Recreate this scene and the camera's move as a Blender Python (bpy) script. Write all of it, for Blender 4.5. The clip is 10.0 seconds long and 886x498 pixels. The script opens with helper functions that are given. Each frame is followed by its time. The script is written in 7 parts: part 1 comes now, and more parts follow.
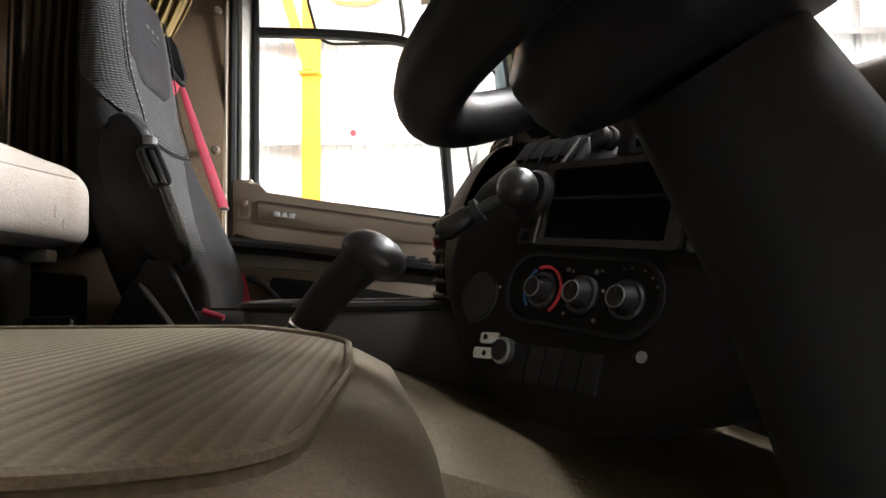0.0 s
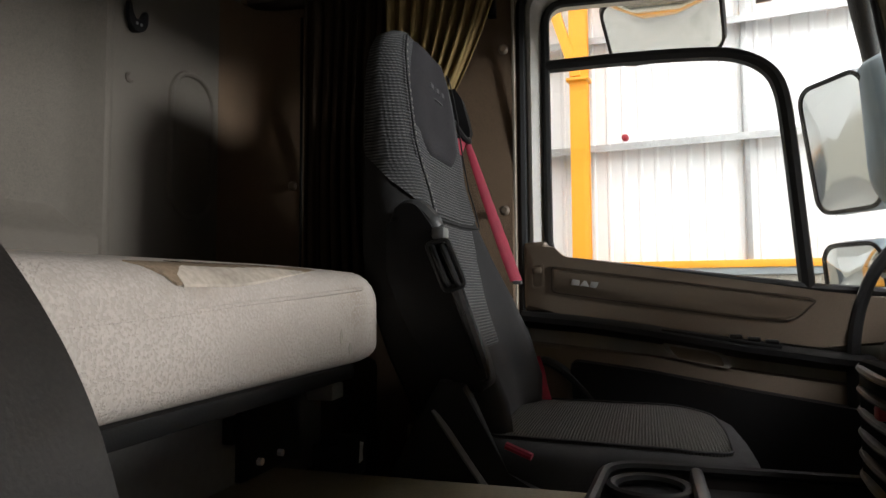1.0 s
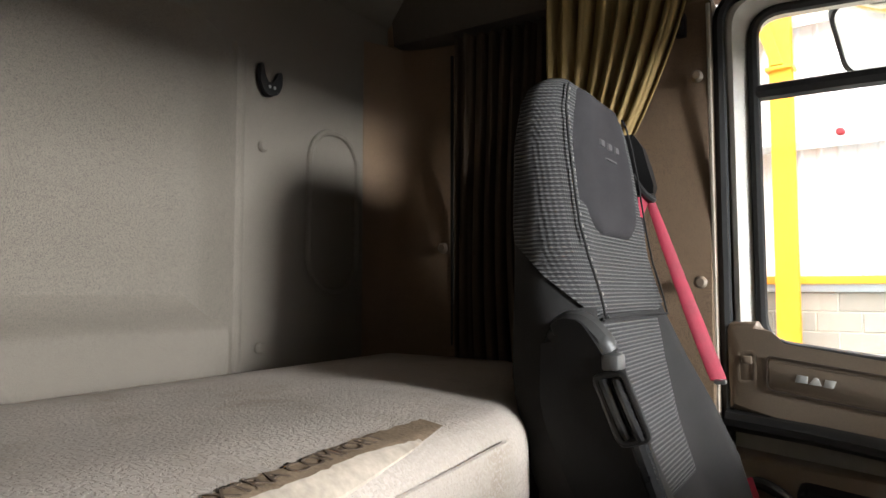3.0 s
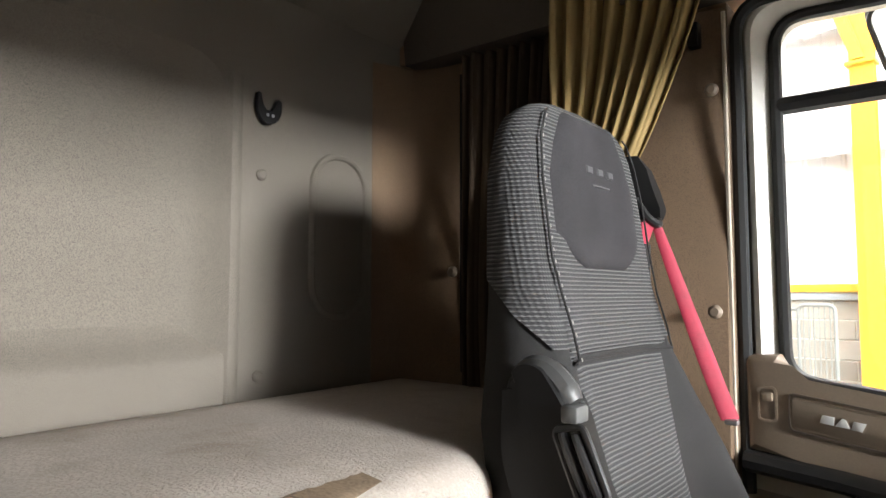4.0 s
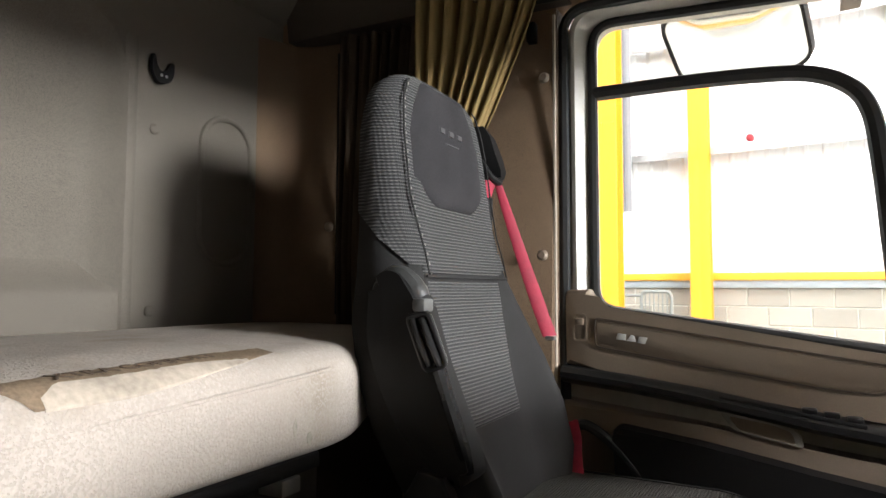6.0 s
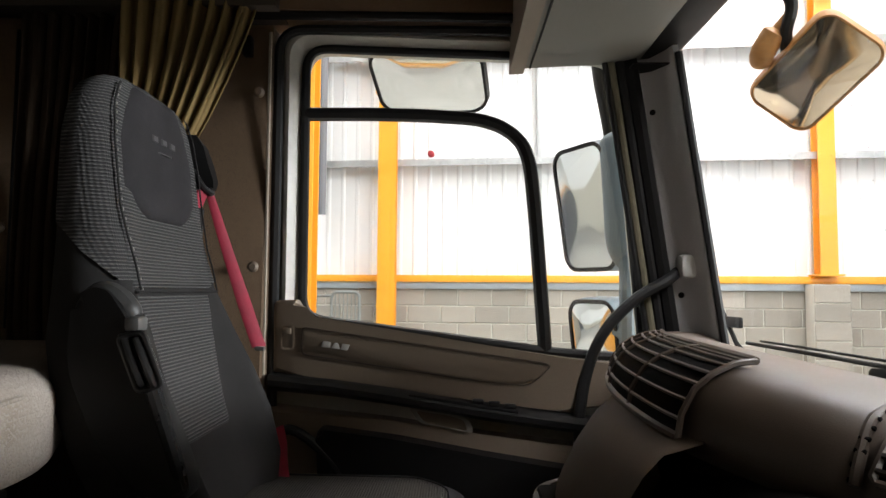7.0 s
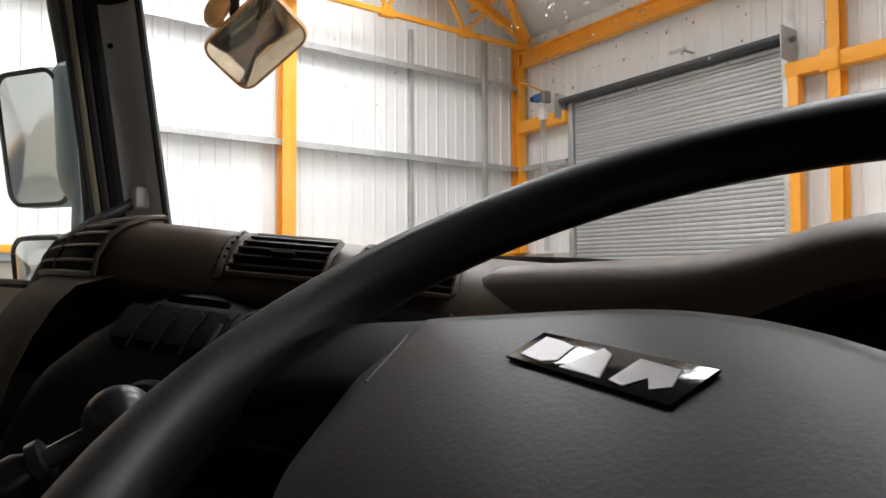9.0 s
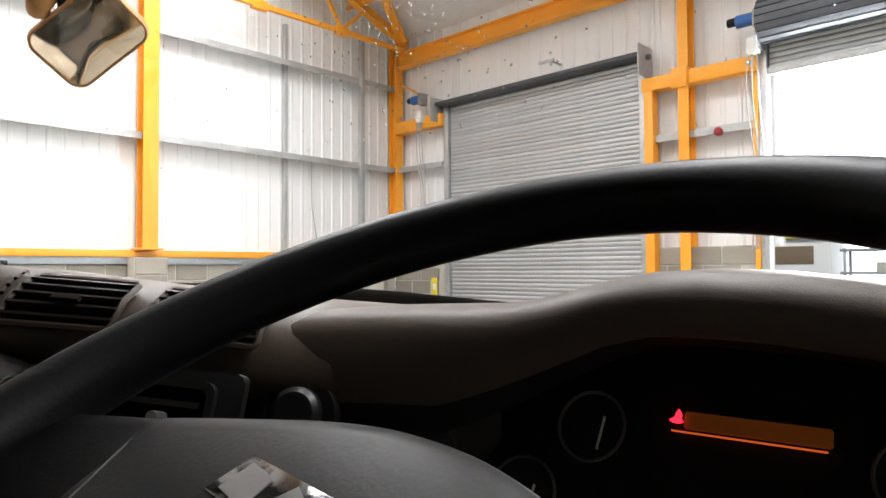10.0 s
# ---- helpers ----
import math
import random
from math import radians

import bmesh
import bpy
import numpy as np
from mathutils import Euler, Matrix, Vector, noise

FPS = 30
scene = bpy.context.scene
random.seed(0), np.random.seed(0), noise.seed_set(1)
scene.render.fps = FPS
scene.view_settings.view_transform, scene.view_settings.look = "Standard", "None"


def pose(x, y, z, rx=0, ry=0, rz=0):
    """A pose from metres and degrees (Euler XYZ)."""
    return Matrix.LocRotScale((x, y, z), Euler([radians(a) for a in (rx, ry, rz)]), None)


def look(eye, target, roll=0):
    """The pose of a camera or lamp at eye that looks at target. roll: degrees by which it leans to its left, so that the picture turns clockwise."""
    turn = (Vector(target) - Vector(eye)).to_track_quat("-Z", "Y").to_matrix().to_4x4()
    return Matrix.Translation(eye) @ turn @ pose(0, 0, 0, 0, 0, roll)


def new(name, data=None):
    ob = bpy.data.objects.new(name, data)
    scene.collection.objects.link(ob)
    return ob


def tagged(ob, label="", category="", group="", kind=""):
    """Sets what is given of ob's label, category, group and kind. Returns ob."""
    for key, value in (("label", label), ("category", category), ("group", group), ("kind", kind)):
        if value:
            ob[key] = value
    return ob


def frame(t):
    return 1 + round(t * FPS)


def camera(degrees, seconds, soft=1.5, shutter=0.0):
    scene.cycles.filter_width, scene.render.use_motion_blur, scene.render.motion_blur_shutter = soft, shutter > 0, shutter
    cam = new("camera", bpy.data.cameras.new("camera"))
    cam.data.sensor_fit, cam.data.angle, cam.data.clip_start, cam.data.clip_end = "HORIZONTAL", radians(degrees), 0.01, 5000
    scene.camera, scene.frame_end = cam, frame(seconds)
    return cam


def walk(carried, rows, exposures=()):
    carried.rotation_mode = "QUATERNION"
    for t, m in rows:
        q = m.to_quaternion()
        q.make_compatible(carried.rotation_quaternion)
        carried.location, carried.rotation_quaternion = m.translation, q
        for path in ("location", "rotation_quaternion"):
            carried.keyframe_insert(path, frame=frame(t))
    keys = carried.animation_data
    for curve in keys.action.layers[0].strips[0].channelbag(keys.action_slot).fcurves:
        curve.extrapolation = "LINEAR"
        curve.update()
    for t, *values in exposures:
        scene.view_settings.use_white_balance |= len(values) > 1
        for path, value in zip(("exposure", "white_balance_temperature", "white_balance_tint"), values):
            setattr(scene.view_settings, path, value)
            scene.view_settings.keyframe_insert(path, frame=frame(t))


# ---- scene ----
cam = camera(67.9, 10.0)
PATH = [
    (0, (1.123, -0.903, 1.909), (1.322, 1.083, 2.024), -0.6),
    (0.2, (1.089, -0.815, 1.949), (1.239, 1.177, 2.062), -0.7),
    (0.4, (1.068, -0.74, 1.985), (1.08, 1.257, 2.098), -0.6),
    (0.5, (1.043, -0.698, 2.01), (0.967, 1.297, 2.126), -0.9),
    (1, (1.0, -0.602, 2.103), (0.416, 1.307, 2.224), -0.4),
    (1.5, (0.975, -0.468, 2.132), (0.185, 1.365, 2.251), -0.3),
    (2, (0.931, -0.397, 2.202), (0.025, 1.382, 2.318), -0.1),
    (2.5, (0.942, -0.371, 2.231), (-0.042, 1.366, 2.354), -0.1),
    (3, (0.939, -0.372, 2.272), (-0.13, 1.314, 2.396), -0.0),
    (3.2, (0.939, -0.348, 2.29), (-0.172, 1.31, 2.411), 0.0),
    (4.3, (1.057, -0.263, 2.317), (-0.199, 1.288, 2.458), -0.0),
    (4.5, (1.065, -0.268, 2.315), (-0.168, 1.3, 2.462), -0.1),
    (5, (1.136, -0.29, 2.244), (-0.095, 1.279, 2.379), -0.0),
    (5.2, (1.13, -0.329, 2.201), (-0.028, 1.296, 2.332), 0.1),
    (6.3, (1.158, -0.479, 2.221), (0.442, 1.384, 2.343), 0.3),
    (6.5, (1.14, -0.508, 2.229), (0.652, 1.428, 2.351), 0.4),
    (7, (1.131, -0.519, 2.239), (1.094, 1.476, 2.362), 0.4),
    (7.5, (1.209, -0.577, 2.227), (1.639, 1.372, 2.354), 0.1),
    (8, (1.197, -0.601, 2.196), (2.039, 1.209, 2.326), -0.0),
    (8.5, (1.177, -0.644, 2.157), (2.297, 1.01, 2.271), -0.1),
    (9, (1.14, -0.668, 2.12), (2.48, 0.816, 2.187), -0.2),
    (9.5, (1.134, -0.689, 2.118), (2.625, 0.642, 2.181), -0.3),
    (10, (1.194, -0.697, 2.159), (2.78, 0.519, 2.221), -0.3),
]
EXPOSURES = [(0.0, 0.95), (0.5, 0.4), (1.0, -0.5), (1.5, -0.25), (2.0, 0.05), (2.5, 0.3), (3.0, 0.75), (4.5, 1.25), (5.0, 1.1), (6.5, 0.2), (7.0, -0.4), (7.5, -0.6), (8.0, -0.8), (9.0, -0.8), (9.5, -0.54), (10.0, -0.46)]
walk(cam, [(t, look(eye, target, roll)) for t, eye, target, roll in PATH], EXPOSURES)

# ---- world and light ----
HALL = Matrix.Translation((-0.56, -2.12, 0)) @ pose(0, 0, 0, 0, 0, -6.5)
world = bpy.data.worlds.new("world")
scene.world = world
world.use_nodes = True
wn = world.node_tree
bg = wn.nodes["Background"]
sky = wn.nodes.new("ShaderNodeTexSky")
sky.sky_type = "NISHITA"
sky.sun_disc = False
sky.sun_elevation, sky.sun_rotation = radians(42), radians(270)
wn.links.new(sky.outputs[0], bg.inputs[0])
bg.inputs[1].default_value = 0.12

sun = bpy.data.lights.new("sun", "SUN")
sun.energy, sun.angle, sun.color = 3.0, radians(8), (1.0, 0.97, 0.92)
sun_ob = new("sun", sun)
sun_ob.matrix_world = look((-8, 0, 7.2), (0, 0, 0))


def sky_lamp(name, x, y, z, sx, sy, watts, rot=(0, 0, 0), colour=(0.975, 0.962, 0.985)):
    """Daylight through one roof light of the hall."""
    data = bpy.data.lights.new(name, "AREA")
    data.shape, data.size, data.size_y, data.energy, data.color = "RECTANGLE", sx, sy, watts, colour
    ob = new(name, data)
    ob.matrix_world = HALL @ pose(x, y, z, *rot)
    return ob


LAMP = 700
for ly in (8.0, 3.5, -1.5):
    sky_lamp("rooflight_lamp", 4.5, ly, 7.9, 3.6, 1.3, LAMP, (0, 24, 0))
    sky_lamp("rooflight_lamp", -2.5, ly, 10.6, 3.6, 1.3, LAMP, (0, 24, 0))
sky_lamp("doorway_lamp", 9.9, 3.1, 3.7, 1.3, 2.0, 1050, (0, 90, 0), (0.96, 0.98, 1.0))


# ---- materials ----
def mat(name, colour, rough=0.6, metal=0.0, vary=0.12, big=3.0, small=90.0, bump=0.15, spec=0.5, dist=0.002, dirt=None):
    """A painted, moulded or woven surface: broad mottling, fine grain and relief."""
    m = bpy.data.materials.new(name)
    m.use_nodes = True
    nt = m.node_tree
    b = nt.nodes["Principled BSDF"]
    b.inputs["Metallic"].default_value = metal
    b.inputs["Specular IOR Level"].default_value = spec
    co = nt.nodes.new("ShaderNodeTexCoord")
    info = nt.nodes.new("ShaderNodeObjectInfo")
    n1, n2 = nt.nodes.new("ShaderNodeTexNoise"), nt.nodes.new("ShaderNodeTexNoise")
    for n, sc in ((n1, big), (n2, small)):
        n.inputs["Scale"].default_value = sc
        n.inputs["Detail"].default_value = 5
        nt.links.new(co.outputs["Object"], n.inputs["Vector"])
    mix = nt.nodes.new("ShaderNodeMath")
    mix.operation = "ADD"
    nt.links.new(n1.outputs["Fac"], mix.inputs[0])
    nt.links.new(n2.outputs["Fac"], mix.inputs[1])
    ramp = nt.nodes.new("ShaderNodeMapRange")
    ramp.inputs["From Min"].default_value, ramp.inputs["From Max"].default_value = 0.7, 1.3
    ramp.inputs["To Min"].default_value, ramp.inputs["To Max"].default_value = 1 - vary, 1 + vary
    nt.links.new(mix.outputs[0], ramp.inputs["Value"])
    hsv = nt.nodes.new("ShaderNodeHueSaturation")
    hsv.inputs["Color"].default_value = (*colour, 1)
    nt.links.new(ramp.outputs[0], hsv.inputs["Value"])
    out = hsv.outputs[0]
    if dirt:
        n3 = nt.nodes.new("ShaderNodeTexNoise")
        n3.inputs["Scale"].default_value = dirt[1]
        n3.inputs["Detail"].default_value = 8
        n3.inputs["Roughness"].default_value = 0.65
        nt.links.new(co.outputs["Object"], n3.inputs["Vector"])
        r3 = nt.nodes.new("ShaderNodeMapRange")
        r3.inputs["From Min"].default_value, r3.inputs["From Max"].default_value = dirt[2], dirt[2] + 0.14
        r3.inputs["To Max"].default_value = dirt[3]
        nt.links.new(n3.outputs["Fac"], r3.inputs["Value"])
        mx = nt.nodes.new("ShaderNodeMix")
        mx.data_type = "RGBA"
        nt.links.new(r3.outputs[0], mx.inputs["Factor"])
        nt.links.new(out, mx.inputs["A"])
        mx.inputs["B"].default_value = (*dirt[0], 1)
        out = mx.outputs["Result"]
    nt.links.new(out, b.inputs["Base Color"])
    rr = nt.nodes.new("ShaderNodeMapRange")
    rr.inputs["To Min"].default_value, rr.inputs["To Max"].default_value = max(0.03, rough - 0.1), min(1, rough + 0.1)
    nt.links.new(n1.outputs["Fac"], rr.inputs["Value"])
    nt.links.new(rr.outputs[0], b.inputs["Roughness"])
    if bump:
        bp = nt.nodes.new("ShaderNodeBump")
        bp.inputs["Strength"].default_value = bump
        bp.inputs["Distance"].default_value = dist
        nt.links.new(n2.outputs["Fac"], bp.inputs["Height"])
        nt.links.new(bp.outputs[0], b.inputs["Normal"])
    return m


def speckled(name, ground, dot, scale=260.0, m=None, depth=0.5, cover=0.54):
    """Moulded lining with small dark flecks pressed into it."""
    m = m or mat(name, ground, 0.75, vary=0.08, big=2.0, small=300, bump=0.1)
    nt = m.node_tree
    b = nt.nodes["Principled BSDF"]
    old = b.inputs["Base Color"].links[0].from_socket
    co = nt.nodes.new("ShaderNodeTexCoord")
    w = nt.nodes.new("ShaderNodeTexNoise")
    w.inputs["Scale"].default_value = scale * 0.9
    w.inputs["Detail"].default_value = 2
    nt.links.new(co.outputs["Object"], w.inputs["Vector"])
    r = nt.nodes.new("ShaderNodeMapRange")
    r.inputs["From Min"].default_value, r.inputs["From Max"].default_value = cover, cover + 0.08
    nt.links.new(w.outputs["Fac"], r.inputs["Value"])
    mx = nt.nodes.new("ShaderNodeMix")
    mx.data_type = "RGBA"
    nt.links.new(r.outputs[0], mx.inputs["Factor"])
    nt.links.new(old, mx.inputs["A"])
    mx.inputs["B"].default_value = (*dot, 1)
    nt.links.new(mx.outputs["Result"], b.inputs["Base Color"])
    bp = nt.nodes.new("ShaderNodeBump")
    bp.inputs["Strength"].default_value, bp.inputs["Distance"].default_value, bp.invert = depth, 0.0015, True
    nt.links.new(r.outputs[0], bp.inputs["Height"])
    nt.links.new(bp.outputs[0], b.inputs["Normal"])
    return m


def ribbed_cloth(name, dark, light, pitch=0.0085, axis=2, fleck=0.45, relief=0.7):
    """Woven seat cloth with fine cross ribs and pale flecks."""
    m = mat(name, dark, 0.9, vary=0.15, big=6, small=500, bump=0.0, spec=0.2)
    nt = m.node_tree
    b = nt.nodes["Principled BSDF"]
    old = b.inputs["Base Color"].links[0].from_socket
    co = nt.nodes.new("ShaderNodeTexCoord")
    sep = nt.nodes.new("ShaderNodeSeparateXYZ")
    nt.links.new(co.outputs["Object"], sep.inputs[0])
    mul = nt.nodes.new("ShaderNodeMath")
    mul.operation = "MULTIPLY"
    mul.inputs[1].default_value = 2 * math.pi / pitch
    nt.links.new(sep.outputs[axis], mul.inputs[0])
    sn = nt.nodes.new("ShaderNodeMath")
    sn.operation = "SINE"
    nt.links.new(mul.outputs[0], sn.inputs[0])
    mul2 = nt.nodes.new("ShaderNodeMath")
    mul2.operation = "MULTIPLY"
    mul2.inputs[1].default_value = 2 * math.pi / (pitch * 0.62)
    nt.links.new(sep.outputs[1], mul2.inputs[0])
    sn2 = nt.nodes.new("ShaderNodeMath")
    sn2.operation = "SINE"
    nt.links.new(mul2.outputs[0], sn2.inputs[0])
    ad = nt.nodes.new("ShaderNodeMath")
    ad.operation = "MULTIPLY_ADD"
    ad.inputs[1].default_value = fleck
    nt.links.new(sn2.outputs[0], ad.inputs[0])
    nt.links.new(sn.outputs[0], ad.inputs[2])
    r = nt.nodes.new("ShaderNodeMapRange")
    r.inputs["From Min"].default_value, r.inputs["From Max"].default_value = 0.15, 0.95
    nt.links.new(ad.outputs[0], r.inputs["Value"])
    mx = nt.nodes.new("ShaderNodeMix")
    mx.data_type = "RGBA"
    nt.links.new(r.outputs[0], mx.inputs["Factor"])
    nt.links.new(old, mx.inputs["A"])
    mx.inputs["B"].default_value = (*light, 1)
    nt.links.new(mx.outputs["Result"], b.inputs["Base Color"])
    bp = nt.nodes.new("ShaderNodeBump")
    bp.inputs["Strength"].default_value, bp.inputs["Distance"].default_value = relief, 0.002
    nt.links.new(ad.outputs[0], bp.inputs["Height"])
    nt.links.new(bp.outputs[0], b.inputs["Normal"])
    return m


def by_piece(m, spread=0.18):
    """Lets every piece that wears the material differ a little in tone."""
    nt = m.node_tree
    info = nt.nodes.new("ShaderNodeObjectInfo")
    b = nt.nodes["Principled BSDF"]
    old = b.inputs["Base Color"].links[0].from_socket
    r = nt.nodes.new("ShaderNodeMapRange")
    r.inputs["To Min"].default_value, r.inputs["To Max"].default_value = 1 - spread, 1 + spread
    nt.links.new(info.outputs["Random"], r.inputs["Value"])
    h = nt.nodes.new("ShaderNodeHueSaturation")
    nt.links.new(old, h.inputs["Color"])
    nt.links.new(r.outputs[0], h.inputs["Value"])
    nt.links.new(h.outputs[0], b.inputs["Base Color"])
    return m


def glass(name, tint=(1, 1, 1), rough=0.0):
    m = bpy.data.materials.new(name)
    m.use_nodes = True
    nt = m.node_tree
    nt.nodes.remove(nt.nodes["Principled BSDF"])
    tr = nt.nodes.new("ShaderNodeBsdfTransparent")
    tr.inputs[0].default_value = (*tint, 1)
    gl = nt.nodes.new("ShaderNodeBsdfGlossy")
    gl.inputs["Roughness"].default_value = rough
    mx = nt.nodes.new("ShaderNodeMixShader")
    mx.inputs[0].default_value = 0.05
    nt.links.new(tr.outputs[0], mx.inputs[1])
    nt.links.new(gl.outputs[0], mx.inputs[2])
    nt.links.new(mx.outputs[0], nt.nodes["Material Output"].inputs[0])
    return m


def glow(name, colour, power):
    m = bpy.data.materials.new(name)
    m.use_nodes = True
    b = m.node_tree.nodes["Principled BSDF"]
    b.inputs["Base Color"].default_value = (*colour, 1)
    b.inputs["Emission Color"].default_value = (*colour, 1)
    b.inputs["Emission Strength"].default_value = power
    return m


M_LINING = speckled("speckled_beige_lining", (0.182, 0.158, 0.128), (0.075, 0.063, 0.048), 1300, None, 0.5, 0.50)
M_TRIM = mat("taupe_moulded_plastic", (0.235, 0.182, 0.132), 0.5, vary=0.08, small=420, bump=0.25, dist=0.0008)
M_DASH = mat("taupe_dash_plastic", (0.062, 0.044, 0.030), 0.5, vary=0.12, small=950, bump=0.28, dist=0.0008, spec=0.5)
M_BLACK = mat("black_moulded_plastic", (0.010, 0.0096, 0.0096), 0.52, vary=0.15, small=400, bump=0.2, dist=0.0008, spec=0.22)
M_GLOSSBLACK = mat("worn_glossy_black_plastic", (0.014, 0.014, 0.014), 0.36, vary=0.2, small=60, bump=0.05)
M_RUBBER = mat("black_rubber", (0.012, 0.012, 0.012), 0.6, vary=0.2, small=200, bump=0.1)
M_LEATHER = mat("grained_black_leatherette", (0.007, 0.007, 0.0078), 0.47, vary=0.15, small=420, bump=0.2, dist=0.0007, spec=0.18)
M_FLOOR = mat("worn_olive_rubber_mat", (0.128, 0.107, 0.062), 0.6, vary=0.25, big=5, small=220, bump=0.4, dirt=((0.16, 0.13, 0.08), 9, 0.55, 0.4))
M_CARPET = mat("dark_brown_carpet", (0.035, 0.028, 0.022), 0.95, vary=0.3, small=600, bump=0.6, spec=0.1)
M_SEAT = mat("charcoal_seat_cloth", (0.031, 0.0300, 0.0295), 0.95, vary=0.2, big=8, small=900, bump=0.4, spec=0.15, dist=0.001)
M_SUEDE = mat("dark_grey_suede", (0.036, 0.034, 0.036), 0.97, vary=0.25, big=14, small=700, bump=0.3, spec=0.1)
M_RIB = ribbed_cloth("ribbed_grey_cloth", (0.052, 0.052, 0.053), (0.142, 0.140, 0.137), 0.0055, 2, 0.32)
M_RIBCUSH = ribbed_cloth("ribbed_cushion_cloth", (0.045, 0.041, 0.035), (0.062, 0.057, 0.048), 0.005, 0)
M_MATTRESS = speckled("worn_pale_mattress_cloth", (0.47, 0.418, 0.365), (0.43, 0.380, 0.330), 270, mat("mattress_cloth", (0.47, 0.418, 0.365), 0.95, vary=0.14, big=6, small=300, bump=0.5, spec=0.12, dist=0.0015, dirt=((0.29, 0.235, 0.175), 7, 0.52, 0.55)), 0.6, 0.50)
M_PATCH = mat("brown_printed_label", (0.21, 0.155, 0.105), 0.9, vary=0.3, big=26, small=260, bump=0.3, spec=0.15)
M_PRINT = mat("dark_brown_print", (0.10, 0.068, 0.045), 0.8)
M_CURTAIN = mat("mustard_curtain_cloth", (0.275, 0.193, 0.084), 0.95, vary=0.12, big=10, small=800, bump=0.4, spec=0.1, dist=0.001)
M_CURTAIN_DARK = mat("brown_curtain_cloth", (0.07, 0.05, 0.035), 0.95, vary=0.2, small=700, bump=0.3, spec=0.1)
M_BELT = mat("red_belt_webbing", (0.31, 0.016, 0.040), 0.7, vary=0.3, big=30, small=700, bump=0.4, dist=0.0008)
M_CREAM = mat("cream_cab_paint", (0.52, 0.49, 0.42), 0.35, vary=0.08, big=5, small=60, bump=0.03)
M_PALEGREY = mat("pale_grey_lining", (0.2, 0.19, 0.165), 0.6, vary=0.06, small=300, bump=0.15)
M_PILLAR = mat("grey_pillar_plastic", (0.65, 0.64, 0.645), 0.42, vary=0.08, small=350, bump=0.15)
M_CHROME = mat("bright_metal", (0.75, 0.75, 0.73), 0.22, 1.0, vary=0.1, small=30, bump=0.0)
M_STEEL = mat("dull_steel", (0.35, 0.35, 0.34), 0.45, 1.0, vary=0.2, small=40, bump=0.05)
M_GALV = mat("galvanised_steel", (0.46, 0.47, 0.47), 0.5, 0.6, vary=0.2, big=4, small=30, bump=0.05)
M_MIRROR = mat("mirror_silver", (0.86, 0.88, 0.86), 0.02, 1.0, vary=0.0, bump=0.0)
M_MIRRORCASE = mat("blue_grey_mirror_case", (0.17, 0.22, 0.25), 0.45, vary=0.1, small=300, bump=0.1)
M_AMBER = mat("amber_mirror_case", (0.42, 0.20, 0.06), 0.5, vary=0.25, big=8, small=60, bump=0.1)
M_GLASS = glass("clear_glass", (0.97, 0.985, 0.975))
M_RED = mat("red_plastic", (0.6, 0.03, 0.04), 0.5, vary=0.08)
M_BLUE = mat("blue_motor_paint", (0.03, 0.12, 0.36), 0.4, vary=0.15)
M_WHITE = mat("white_plastic", (0.78, 0.78, 0.75), 0.5, vary=0.05)
M_SILVERPRINT = mat("silver_badge", (0.34, 0.34, 0.335), 0.4, 0.1, vary=0.1, bump=0.0)
M_LCD = glow("amber_display", (0.30, 0.075, 0.01), 0.16)
M_WARN = glow("red_warning_lamp", (1.0, 0.02, 0.05), 3.0)
M_ORANGE = mat("orange_yellow_steel_paint", (0.86, 0.36, 0.025), 0.45, vary=0.07, big=1.5, small=25, bump=0.05, dirt=((0.45, 0.2, 0.04), 5, 0.66, 0.5))
M_CLAD = mat("white_ribbed_cladding", (0.80, 0.81, 0.81), 0.5, vary=0.04, big=0.6, small=8, bump=0.05, dirt=((0.62, 0.61, 0.57), 1.2, 0.62, 0.3))
M_BLOCK = by_piece(mat("grey_concrete_block", (0.315, 0.290, 0.248), 0.9, vary=0.14, big=2.5, small=45, bump=0.6, dist=0.006, dirt=((0.22, 0.20, 0.17), 3, 0.6, 0.4)), 0.16)
M_MORTAR = mat("pale_mortar", (0.50, 0.48, 0.42), 0.95, vary=0.12, small=60, bump=0.3)
M_FLASH = mat("grey_blue_flashing", (0.33, 0.37, 0.39), 0.45, 0.2, vary=0.1, big=2, small=20, bump=0.03)
M_SHUTTER = by_piece(mat("grey_shutter_slat", (0.44, 0.452, 0.46), 0.42, 0.3, vary=0.1, big=1.5, small=14, bump=0.05), 0.1)
M_SHUTTERDARK = mat("dark_shutter_roll", (0.11, 0.12, 0.14), 0.5, 0.1, vary=0.15, big=2, small=20, bump=0.05)
M_CONCRETE = mat("stained_concrete_floor", (0.32, 0.31, 0.29), 0.7, vary=0.2, big=0.5, small=12, bump=0.2, dirt=((0.12, 0.11, 0.10), 0.8, 0.55, 0.6))
M_ROOF = mat("white_roof_lining", (0.74, 0.74, 0.72), 0.6, vary=0.05, big=0.4, small=6, bump=0.05)
M_ASPHALT = mat("yard_asphalt", (0.06, 0.06, 0.058), 0.9, vary=0.3, big=0.6, small=40, bump=0.4)
M_YELLOW = mat("yellow_plastic", (0.75, 0.62, 0.04), 0.5, vary=0.1)
M_HIVIS = mat("white_yard_cladding", (0.75, 0.75, 0.74), 0.6, vary=0.05)

